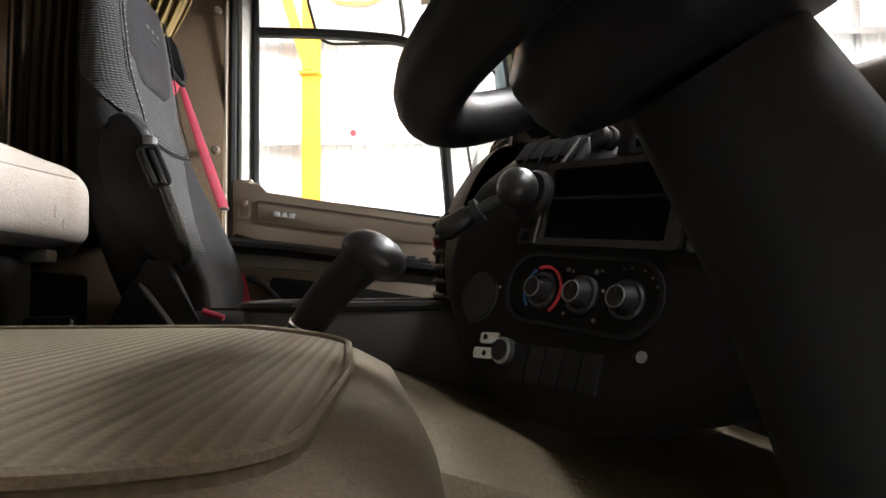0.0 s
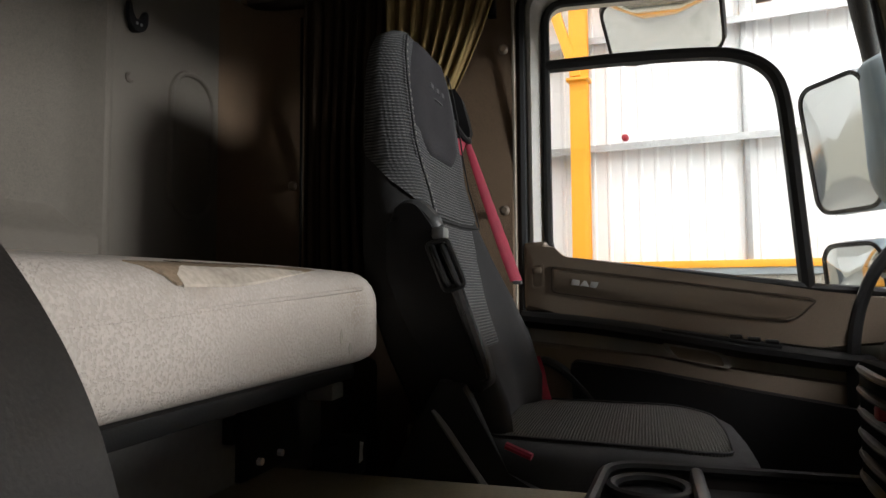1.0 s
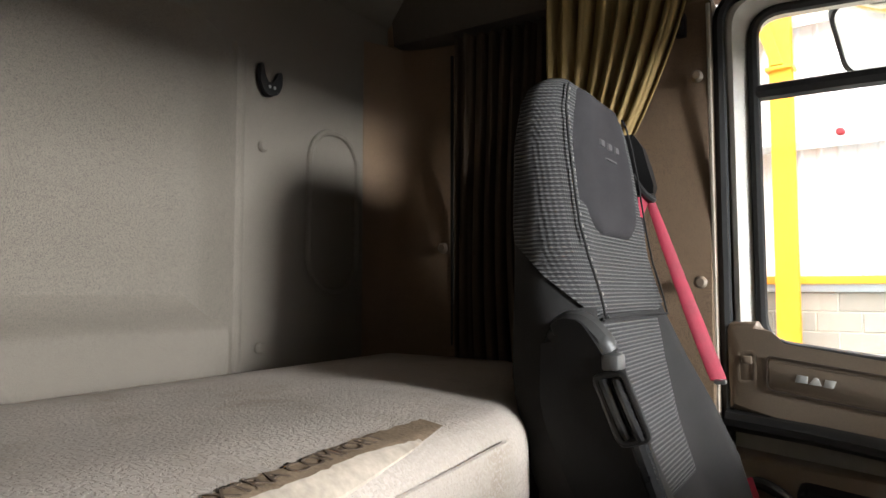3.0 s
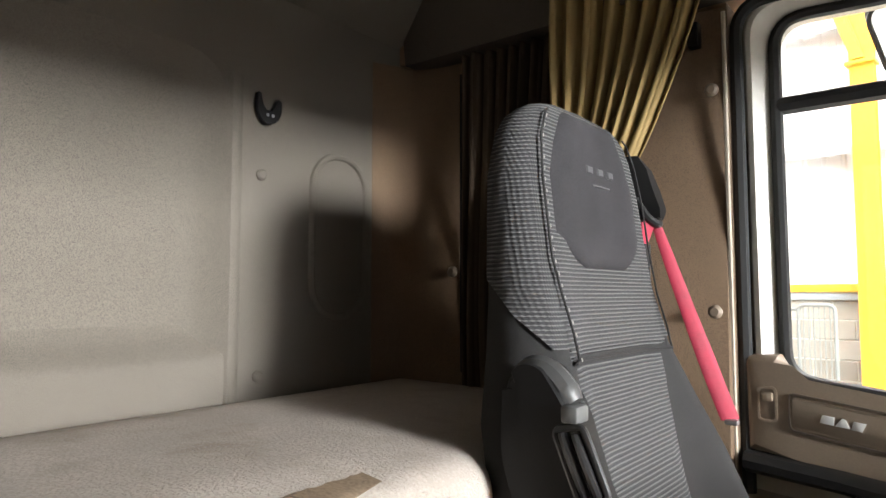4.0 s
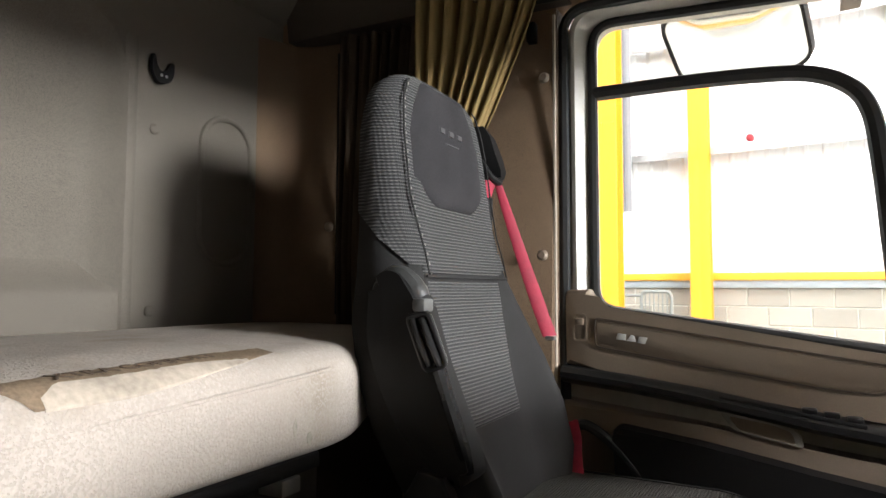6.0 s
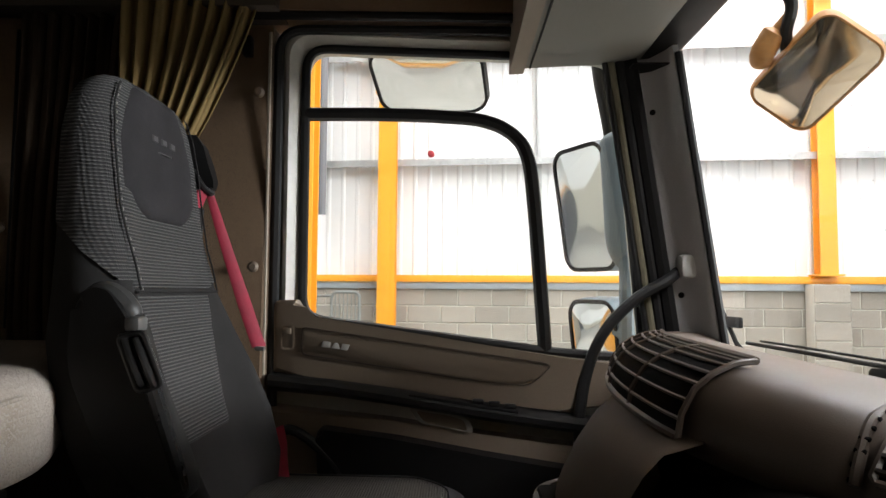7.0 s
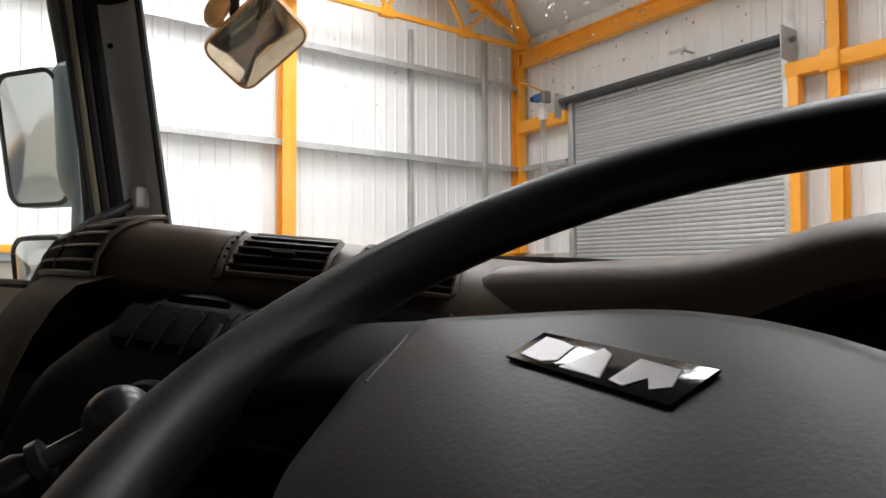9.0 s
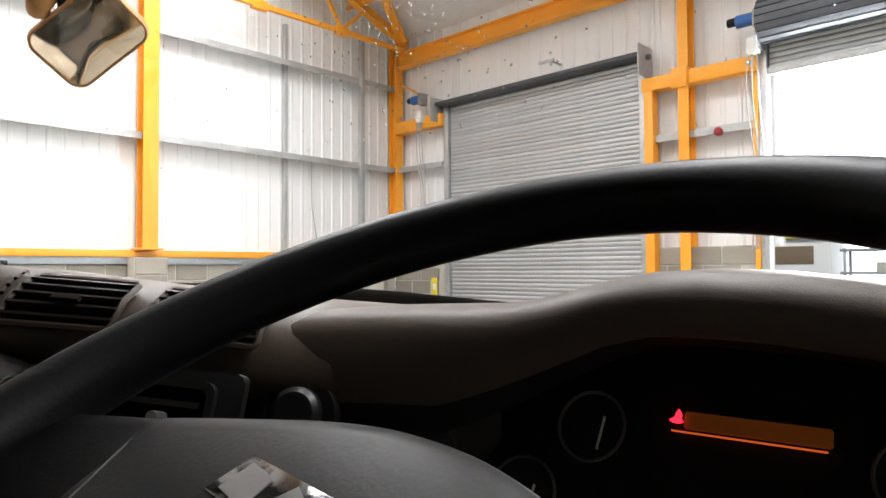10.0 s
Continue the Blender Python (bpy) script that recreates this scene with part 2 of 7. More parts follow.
# ---- helpers for building ----
def finish(name, bm, material, smooth=35):
    bmesh.ops.recalc_face_normals(bm, faces=bm.faces)
    me = bpy.data.meshes.new(name)
    bm.to_mesh(me)
    bm.free()
    if material:
        me.materials.append(material)
    if smooth:
        me.shade_smooth()
        me.set_sharp_from_angle(angle=radians(smooth))
    return me


def thing(name, at=(0, 0, 0), label="", category="", group="", base=Matrix.Identity(4), kind=""):
    """An Empty at the base of a thing; its parts are given in the place's own coordinates."""
    e = new(name)
    e.empty_display_size = 0.05
    e.matrix_world = base @ Matrix.Translation(at)
    e["_o"] = list(at)
    return tagged(e, label, category, group, kind)


def part(name, bm, material, parent, label="", smooth=35):
    ob = new(name, finish(name, bm, material, smooth))
    ob.parent = parent
    if "_o" in parent.keys():
        ob.matrix_parent_inverse = Matrix.Translation(-Vector(parent["_o"]))
    return tagged(ob, label)


def setting(name, bm, material, label="", base=None, smooth=35, category=""):
    ob = new(name, finish(name, bm, material, smooth))
    if base:
        ob.matrix_world = base
    return tagged(ob, label, category, "", "structure")


def rbox(x0, x1, y0, y1, z0, z1, b=0.004, seg=2, bm=None, m=None):
    """A box between limits with rounded edges, added to bm."""
    t = bmesh.new()
    bmesh.ops.create_cube(t, size=1)
    sx, sy, sz = abs(x1 - x0), abs(y1 - y0), abs(z1 - z0)
    bmesh.ops.scale(t, vec=(sx, sy, sz), verts=t.verts)
    if b:
        b = min(b, sx * 0.49, sy * 0.49, sz * 0.49)
        bmesh.ops.bevel(t, geom=t.edges[:], offset=b, segments=seg, profile=0.5, affect="EDGES")
    bmesh.ops.translate(t, vec=((x0 + x1) / 2, (y0 + y1) / 2, (z0 + z1) / 2), verts=t.verts)
    if m:
        bmesh.ops.transform(t, matrix=m, verts=t.verts)
    return join(bm, t)


def join(bm, t):
    if bm is None:
        return t
    vs = [bm.verts.new(v.co) for v in t.verts]
    t.verts.index_update()
    for f in t.faces:
        try:
            bm.faces.new([vs[v.index] for v in f.verts])
        except ValueError:
            pass
    t.free()
    return bm


def loft(rings, closed=True, caps=True, bm=None):
    bm = bm or bmesh.new()
    rows = [[bm.verts.new(p) for p in r] for r in rings]
    n = len(rows[0])
    for a, b in zip(rows, rows[1:]):
        for i in range(n if closed else n - 1):
            j = (i + 1) % n
            bm.faces.new((a[i], a[j], b[j], b[i]))
    if caps and closed:
        bm.faces.new(list(reversed(rows[0])))
        bm.faces.new(rows[-1])
    return bm


def smooth_line(pts, n=8):
    """A Catmull-Rom line through points."""
    P = [Vector(p) for p in pts]
    P = [P[0] * 2 - P[1]] + P + [P[-1] * 2 - P[-2]]
    out = []
    for i in range(1, len(P) - 2):
        for k in range(n):
            t = k / n
            a, b, c, d = P[i - 1], P[i], P[i + 1], P[i + 2]
            out.append(0.5 * ((2 * b) + (c - a) * t + (2 * a - 5 * b + 4 * c - d) * t * t + (3 * b - a - 3 * c + d) * t ** 3))
    out.append(P[-2])
    return out


def tube(pts, r, n=10, closed=False, bm=None, flat=1.0, up=(0, 0, 1)):
    """A round (or flattened) bar along a line of points; r is a number or one number a point."""
    pts = [Vector(p) for p in pts]
    rings = []
    last = None
    for i, p in enumerate(pts):
        if closed:
            d = pts[(i + 1) % len(pts)] - pts[i - 1]
        else:
            d = pts[min(i + 1, len(pts) - 1)] - pts[max(i - 1, 0)]
        d.normalize()
        if last is None:
            u = Vector(up)
            if abs(u.dot(d)) > 0.95:
                u = Vector((1, 0, 0))
        else:
            u = last
        u = (u - d * u.dot(d)).normalized()
        last = u
        v = d.cross(u)
        rad = r[i] if isinstance(r, (list, tuple)) else r
        rings.append([p + (u * math.cos(a) * flat + v * math.sin(a)) * rad for a in (2 * math.pi * k / n for k in range(n))])
    if closed:
        rings.append(rings[0])
        bm = bm or bmesh.new()
        rows = [[bm.verts.new(q) for q in g] for g in rings[:-1]]
        rows.append(rows[0])
        for a, b in zip(rows, rows[1:]):
            for i in range(n):
                j = (i + 1) % n
                bm.faces.new((a[i], a[j], b[j], b[i]))
        return bm
    return loft(rings, True, True, bm)


def disc(c, axis, r, h, n=20, bevel=0.0, bm=None, r2=None):
    """A turned disc or knob: from c along axis for h."""
    axis = Vector(axis).normalized()
    u = axis.orthogonal().normalized()
    v = axis.cross(u)
    c = Vector(c)
    r2 = r if r2 is None else r2
    steps = [(0, r), (h - bevel, r2), (h, r2 - bevel)] if bevel else [(0, r), (h, r2)]
    return loft([[c + axis * s + (u * math.cos(a) + v * math.sin(a)) * q for a in (2 * math.pi * k / n for k in range(n))] for s, q in steps], True, True, bm)


def plate(outline, origin, ux, uy, depth, bevel=0.0, bm=None, seg=2):
    """A flat plate: a 2D outline in the plane of ux, uy at origin, thickened along ux x uy by depth."""
    o, ux, uy = Vector(origin), Vector(ux).normalized(), Vector(uy).normalized()
    n = ux.cross(uy).normalized()
    t = bmesh.new()
    lo = [t.verts.new(o + ux * a + uy * b) for a, b in outline]
    hi = [t.verts.new(o + ux * a + uy * b + n * depth) for a, b in outline]
    k = len(lo)
    t.faces.new(list(reversed(lo)))
    top = t.faces.new(hi)
    for i in range(k):
        t.faces.new((lo[i], lo[(i + 1) % k], hi[(i + 1) % k], hi[i]))
    if bevel:
        bmesh.ops.bevel(t, geom=list(top.edges), offset=bevel, segments=seg, profile=0.5, affect="EDGES")
    return join(bm, t)


def rounded(x0, x1, y0, y1, r, n=5):
    """The outline of a rectangle with round corners."""
    r = min(r, (x1 - x0) / 2 - 1e-4, (y1 - y0) / 2 - 1e-4)
    out = []
    for cx, cy, a0 in ((x1 - r, y1 - r, 0), (x0 + r, y1 - r, 90), (x0 + r, y0 + r, 180), (x1 - r, y0 + r, 270)):
        for k in range(n + 1):
            a = radians(a0 + 90 * k / n)
            out.append((cx + r * math.cos(a), cy + r * math.sin(a)))
    return out


def round_corners(pts, r, n=5):
    """Rounds the corners of a 2D polygon; r is a number or one number a corner."""
    out = []
    k = len(pts)
    for i in range(k):
        p, a, b = Vector(pts[i]), Vector(pts[i - 1]), Vector(pts[(i + 1) % k])
        rr = r[i] if isinstance(r, (list, tuple)) else r
        d1, d2 = (a - p), (b - p)
        rr = min(rr, d1.length * 0.45, d2.length * 0.45)
        if rr < 1e-5:
            out.append(tuple(p))
            continue
        s, e = p + d1.normalized() * rr, p + d2.normalized() * rr
        for j in range(n + 1):
            t = j / n
            q = s * (1 - t) ** 2 + p * 2 * t * (1 - t) + e * t * t
            out.append(tuple(q))
    return out


def frame_ring(outer, inner, origin, ux, uy, depth, bm=None):
    """A flat frame between two outlines with equally many points, thickened."""
    o, ux, uy = Vector(origin), Vector(ux).normalized(), Vector(uy).normalized()
    n = ux.cross(uy).normalized()
    bm = bm or bmesh.new()
    k = len(outer)
    P = [[bm.verts.new(o + ux * a + uy * b + n * d) for a, b in line] for line, d in ((outer, 0), (outer, depth), (inner, depth), (inner, 0))]
    for A, B in ((0, 1), (1, 2), (2, 3), (3, 0)):
        for i in range(k):
            j = (i + 1) % k
            bm.faces.new((P[A][i], P[A][j], P[B][j], P[B][i]))
    return bm


def offset_outline(pts, d):
    """Moves a counter-clockwise outline inwards by d."""
    out = []
    k = len(pts)
    for i in range(k):
        p, a, b = Vector(pts[i]), Vector(pts[i - 1]), Vector(pts[(i + 1) % k])
        t = ((p - a).normalized() + (b - p).normalized())
        if t.length < 1e-6:
            t = b - p
        t.normalize()
        out.append((p.x - t.y * d, p.y + t.x * d))
    return out


# ---- hall: floor, walls, roof ----
FX = 9.6   # front wall
SY = 10.5  # side wall

bm = bmesh.new()
bmesh.ops.create_grid(bm, x_segments=2, y_segments=2, size=400)
setting("ground", bm, M_ASPHALT, "dark asphalt yard outside the open doorway", HALL @ Matrix.Translation((0, 0, -0.03)))
bm = rbox(-16, FX + 0.3, -10, SY + 0.2, -0.2, 0, 0)
setting("floor", bm, M_CONCRETE, "stained grey concrete workshop floor", HALL)


def cladding(length, z0, z1, pitch=0.2):
    """Ribbed sheet in the xz plane: flat pans between raised ribs."""
    xs = []
    n = int(length / pitch)
    for i in range(n):
        x = i * pitch
        xs += [(x, 0), (x + 0.125, 0), (x + 0.14, -0.013), (x + 0.172, -0.013), (x + 0.187, 0)]
    xs.append((n * pitch, 0))
    b = bmesh.new()
    lo = [b.verts.new((x, y, z0)) for x, y in xs]
    hi = [b.verts.new((x, y, z1)) for x, y in xs]
    for i in range(len(xs) - 1):
        b.faces.new((lo[i], lo[i + 1], hi[i + 1], hi[i]))
    lo2 = [b.verts.new((xs[0][0], 0.06, z0)), b.verts.new((xs[-1][0], 0.06, z0)), b.verts.new((xs[-1][0], 0.06, z1)), b.verts.new((xs[0][0], 0.06, z1))]
    b.faces.new(lo2)
    return b


# side wall: cladding above a block wall
ob = setting("wall_side", cladding(26, 2.42, 11.0), M_CLAD, "white ribbed metal cladding on the hall's side wall", HALL @ Matrix.Translation((-16, SY, 0)), smooth=0)
# plain walls that close the hall; the unseen far one is grey to cut fill light
setting("wall_far", rbox(-16, FX + 0.2, -10.2, -10, 0, 9, 0), M_MORTAR, "plain unseen far wall of the hall, grey to cut fill light", HALL)
setting("wall_rear", rbox(-16.2, -16, -10, SY, 2.4, 11, 0), M_CLAD, "plain white rear wall of the hall", HALL)
setting("wall_rear_foot", rbox(-16.2, -15.95, -10, SY, 0, 2.4, 0), M_MORTAR, "plain grey foot of the hall's rear wall", HALL)


def block_wall(name, x0, x1, z_top, base, label):
    """A wall of hollow concrete blocks: mortar core with every block proud of the joints."""
    core = setting(name, rbox(x0, x1, 0.012, 0.2, 0, z_top, 0), M_MORTAR, label, base)
    me = finish("block", rbox(-0.2175, 0.2175, 0, 0.02, -0.105, 0.105, 0.006, 1), M_BLOCK, 30)
    half = finish("block", rbox(-0.105, 0.105, 0, 0.02, -0.105, 0.105, 0.006, 1), M_BLOCK, 30)
    rest = bmesh.new()
    course = 0
    z = z_top - 0.1125
    while z > 0.1:
        x = x0 + (0.225 if course % 2 else 0.0)
        if course % 2:
            o = new("block", half)
            o.parent, o.location = core, (x0 + 0.1125, 0, z)
        while x + 0.45 <= x1 + 0.01:
            if z > 0.9:
                o = new("block", me)
                o.parent = core
                o.location = (x + 0.225, random.uniform(-0.002, 0.002), z)
            else:
                rbox(x + 0.0075, x + 0.4425, 0, 0.02, z - 0.105, z + 0.105, 0, 1, rest)
            x += 0.45
        course += 1
        z -= 0.225
    part("lower_blocks", rest, M_BLOCK, core)["kind"] = "stuff"
    return core


# sill flashing and the yellow rail on top of the blocks
setting("sill_flashing", rbox(-15, FX, SY - 0.10, SY, 2.25, 2.34, 0.004), M_FLASH, "grey folded metal flashing over the block wall", HALL)
setting("base_rail", rbox(-15, FX, SY - 0.13, SY - 0.02, 2.34, 2.43, 0.004), M_ORANGE, "orange-yellow painted steel rail along the wall", HALL)


def sheeting_rail(name, p0, p1, base, depth=0.16, h=0.09):
    """A cold-formed Z rail between two points."""
    a, b = Vector(p0), Vector(p1)
    d = (b - a).normalized()
    n = Vector((0, 0, 1)).cross(d)
    prof = [(0, 0), (depth, 0), (depth, -h), (depth - 0.012, -h), (depth - 0.012, -0.012), (0, -0.012)]
    rings = [[q + n * u + Vector((0, 0, 1)) * w for u, w in prof] for q in (a, b)]
    return setting(name, loft(rings), M_GALV, "galvanised steel sheeting rail bolted to the columns", base, 0)


for z in (3.965, 5.41):
    sheeting_rail("sheeting_rail", (FX, SY - 0.03, z), (-15, SY - 0.03, z), HALL @ Matrix.Translation((0, 0, 0)))


def i_column(name, x, y, z0, z1, flange, web, base, label, group="", turned=False):
    """A rolled steel H column with cap and base plates."""
    t = thing(name, (x, y, z0), label, "steel column", group, base)
    b = bmesh.new()
    f2, w2, tf, tw = flange / 2, web / 2, 0.016, 0.012
    prof = [(-f2, -w2), (f2, -w2), (f2, -w2 + tf), (tw / 2, -w2 + tf), (tw / 2, w2 - tf), (f2, w2 - tf), (f2, w2), (-f2, w2), (-f2, w2 - tf), (-tw / 2, w2 - tf), (-tw / 2, -w2 + tf), (-f2, -w2 + tf)]
    if turned:
        prof = [(v, -u) for u, v in prof]
    loft([[(x + u, y + v, z) for u, v in prof] for z in (z0, z1)], True, True, b)
    part("shaft", b, M_ORANGE, t, smooth=0)
    part("base_plate", rbox(x - f2 - 0.05, x + f2 + 0.05, y - w2 - 0.05, y + w2 + 0.05, z0, z0 + 0.025, 0.003), M_ORANGE, t)
    b = bmesh.new()
    for zz in (3.9, 5.3):
        if z0 < zz < z1:
            for s in (-1, 1):
                disc((x + s * f2 * 0.6, y - w2, zz), (0, -1, 0), 0.016, 0.014, 6, 0, b)
    if b.verts:
        part("bolts", b, M_ORANGE, t)
    else:
        b.free()
    return t


COL = "orange-yellow painted steel column of the hall"
i_column("steel_column", 5.057, SY - 0.2, 2.43, 6.2, 0.200, 0.2, HALL, COL + " on a block pier", "columns of the hall")
i_column("steel_column", -0.357, SY - 0.30, 0, 7.6, 0.232, 0.13, HALL, COL + " with a raking brace", "columns of the hall")
i_column("steel_column", -0.797, 8.3, 0, 9.0, 0.194, 0.2, HALL, COL + ", broad, beside a hanging grey sheet", "columns of the hall")
i_column("steel_column", FX - 0.17, SY - 0.16, 2.43, 6.2, 0.18, 0.18, HALL, COL + " in the corner", "columns of the hall")
i_column("steel_column", FX - 0.17, 5.02, 0, 8.5, 0.13, 0.2, HALL, COL + " between the two roller doors", "columns of the hall", True)
# block pier under the column
pier = setting("block_pier", rbox(4.847, 5.267, SY - 0.34, SY - 0.1, 0, 2.33, 0.004), M_MORTAR, "grey block pier that carries a column", HALL)
pme = finish("block", rbox(-0.202, 0.202, -0.02, 0.02, -0.105, 0.105, 0.006, 1), M_BLOCK, 30)
for i in range(10):
    o = new("block", pme)
    o.parent, o.location = pier, (5.057, SY - 0.335, 2.22 - 0.225 * i)
block_wall("block_wall_side", -8.0, FX - 0.1, 2.25, HALL @ Matrix.Translation((0, SY - 0.06, 0)), "grey concrete block wall under the cladding")
# brace on the full-height column
t = thing("raking_brace", (-0.357, SY - 0.35, 5.2), "orange-yellow steel raking brace bolted to a column", "steel brace", "", HALL)
part("bar", loft([[(-0.377 + a, SY - 0.36 + b, 4.86) for a, b in ((-0.06, -0.05), (0.06, -0.05), (0.06, 0.05), (-0.06, 0.05))], [(-1.057 + a, SY - 0.36 + b, 7.1) for a, b in ((-0.09, -0.05), (0.09, -0.05), (0.09, 0.05), (-0.09, 0.05))]]), M_ORANGE, t, smooth=0)
part("collar", rbox(-0.507, -0.217, SY - 0.42, SY - 0.18, 4.80, 4.84, 0.004), M_ORANGE, t)
# secondary posts and the conduit on the side wall
for x in (1.62, 7.205):
    setting("wall_post", rbox(x - 0.03, x + 0.03, SY - 0.09, SY - 0.03, 2.43, 6.0, 0.003), M_GALV, "slim galvanised post between the rails", HALL)
t = thing("wall_conduit", (8.61, SY - 0.2, 2.3), "grey cable trunking that runs up the hall wall", "conduit", "", HALL)
part("upper_run", rbox(8.57, 8.65, SY - 0.24, SY - 0.16, 2.75, 6.1, 0.004), M_GALV, t)
part("offset_run", tube([(8.61, SY - 0.2, 2.78), (8.71, SY - 0.2, 2.58), (8.73, SY - 0.2, 2.14)], 0.055, 8), M_GALV, t)
t = thing("hanging_sheet", (-1.38, SY - 0.5, 3.2), "dark grey sheet that hangs beside a steel column", "sheet", "", HALL)
pts = [(-1.40 + 0.26 * k / 8, 0.02 * math.sin(k * 1.7)) for k in range(9)]
part("cloth", loft([[(x, SY - 0.5 + y, z) for x, y in pts] + [(x, SY - 0.485 + y, z) for x, y in reversed(pts)] for z in (3.2, 4.0, 5.6)]), mat("grey_sheet", (0.18, 0.18, 0.19), 0.9), t)

# roof: rises from the front wall, with the eaves truss along the side wall
EZ, RISE = 6.25, 0.40
rb = loft([[(FX + 0.3, y, EZ - 0.1), (-6, y, EZ + RISE * (FX + 6)), (-16.3, y, EZ + RISE * (FX + 6) - 10 * RISE), (-16.3, y, EZ + RISE * (FX + 6) - 10 * RISE + 0.15), (-6, y, EZ + RISE * (FX + 6) + 0.15), (FX + 0.3, y, EZ + 0.05)] for y in (-10.2, SY + 0.3)])
setting("ceiling", rb, M_ROOF, "pale sloping underside of the hall roof", HALL, 0)


def bar(parent, name, a, b, w, m=M_ORANGE, base_up=(0, 0, 1)):
    a, b = Vector(a), Vector(b)
    d = (b - a).normalized()
    u = Vector(base_up)
    u = (u - d * u.dot(d)).normalized() if abs(u.dot(d)) < 0.98 else Vector((1, 0, 0))
    v = d.cross(u)
    h = w / 2
    return part(name, loft([[q + u * s * h + v * r * h for s, r in ((-1, -1), (1, -1), (1, 1), (-1, 1))] for q in (a, b)]), m, parent, smooth=0)


TY = SY - 0.45
truss = thing("roof_truss", (2, TY, 6.1), "orange-yellow lattice roof truss beside the wall", "roof truss", "", HALL)
bar(truss, "bottom_chord", (FX - 0.2, TY, 6.0), (-10, TY, 6.0), 0.07)
bar(truss, "top_chord", (FX - 0.2, TY, 6.12), (-6, TY, EZ + RISE * (FX + 6) - 0.2), 0.13)
for k in range(8):
    x = 8.0 - 1.48 * k
    zt = 6.12 + (FX - 0.2 - x) * (EZ + RISE * (FX + 6) - 6.32) / (FX + 5.8)
    for dx in (-0.55, 0.5):
        zt2 = 6.12 + (FX - 0.2 - (x + dx)) * (EZ + RISE * (FX + 6) - 6.32) / (FX + 5.8)
        bar(truss, "web", (x, TY, 6.02), (x + dx, TY, zt2), 0.05)
    part("gusset", rbox(x - 0.12, x + 0.12, TY - 0.05, TY + 0.05, 5.93, 6.06, 0.004), M_ORANGE, truss)
truss2 = thing("roof_truss", (2, 4.6, 6.1), "orange-yellow lattice roof truss over the hall", "roof truss", "", HALL)
bar(truss2, "top_chord", (FX - 0.2, 4.9, 6.2), (-6, 4.9, EZ + RISE * (FX + 6) - 0.2), 0.14)
rafter = thing("roof_brace", (FX, SY, 6.1), "orange-yellow bracing under the roof at the corner", "roof brace", "", HALL)
bar(rafter, "brace", (FX - 0.3, TY, 6.15), (FX - 3.4, 8.0, EZ + RISE * 3.4 - 0.16), 0.12)
bar(rafter, "brace", (FX - 0.3, TY - 0.1, 6.15), (FX - 2.2, 8.9, EZ + RISE * 2.2 - 0.2), 0.07)
for k in range(6):
    bar(rafter, "purlin", (FX - 1.2 - 1.5 * k, SY - 0.1, EZ + RISE * (1.2 + 1.5 * k) - 0.16), (FX - 1.2 - 1.5 * k, -9, EZ + RISE * (1.2 + 1.5 * k) - 0.16), 0.07, M_ORANGE if k % 2 == 0 else M_GALV)
eb = thing("eaves_beam", (FX - 0.2, 0, 5.9), "orange-yellow steel eaves beam over the roller doors", "steel beam", "", HALL)
part("beam", loft([[(FX - 0.2 + u, y, 5.84 + w) for u, w in ((-0.09, -0.13), (0.09, -0.13), (0.09, -0.11), (0.01, -0.11), (0.01, 0.11), (0.09, 0.11), (0.09, 0.13), (-0.09, 0.13), (-0.09, 0.11), (-0.01, 0.11), (-0.01, -0.11), (-0.09, -0.11))] for y in (SY - 0.3, -9.8)]), M_ORANGE, eb, smooth=0)

# front wall: pieces round two roller doors


def front_piece(name, ya, yb, z0, z1):
    L = round((ya - yb) / 0.2) * 0.2
    o = setting(name, cladding(L + 0.0001, z0, z1), M_CLAD, "white ribbed cladding on the front wall of the hall", HALL @ Matrix.Translation((FX, ya, 0)) @ pose(0, 0, 0, 0, 0, -90), 0)
    return o


D1 = (9.09, 5.60, 4.85)   # first roller door: left, right, head
D2 = (4.13, 0.2, 4.85)
front_piece("wall_front", SY, D1[0], 2.42, 9)
front_piece("wall_front", D1[0], D1[1] - 0.1, D1[2], 9)
front_piece("wall_front", D1[1], D2[0] - 0.1, 2.42, 9)
front_piece("wall_front", D2[0], D2[1], D2[2], 9)
front_piece("wall_front", D2[1], -10, 4.85, 9)
# unseen wall, invented in dark grey so that less light reaches the cab
setting("wall_front_low", rbox(FX, FX + 0.2, -10, D2[1] - 0.1, 0, 4.84, 0), mat("light_cutting_grey", (0.17, 0.165, 0.15), 0.9, vary=0.15, big=2, small=30, bump=0.4), "added unseen wall beyond the roller doors, dark grey to cut light", HALL)
for ya, yb in ((SY - 0.06, D1[0] + 0.05), (D1[1] - 0.05, D2[0] + 0.05)):
    block_wall("block_wall_front", 0, ya - yb, 2.42, HALL @ Matrix.Translation((FX - 0.12, ya, 0)) @ pose(0, 0, 0, 0, 0, -90), "grey concrete block wall beside a roller door")
for ya, yb in ((SY - 0.1, D1[0] + 0.1), (D1[1] - 0.1, D2[0] + 0.1)):
    sheeting_rail("sheeting_rail", (FX - 0.03, yb, 3.96 if ya > 9 else 3.84), (FX - 0.03, ya, 3.96 if ya > 9 else 3.84), HALL)


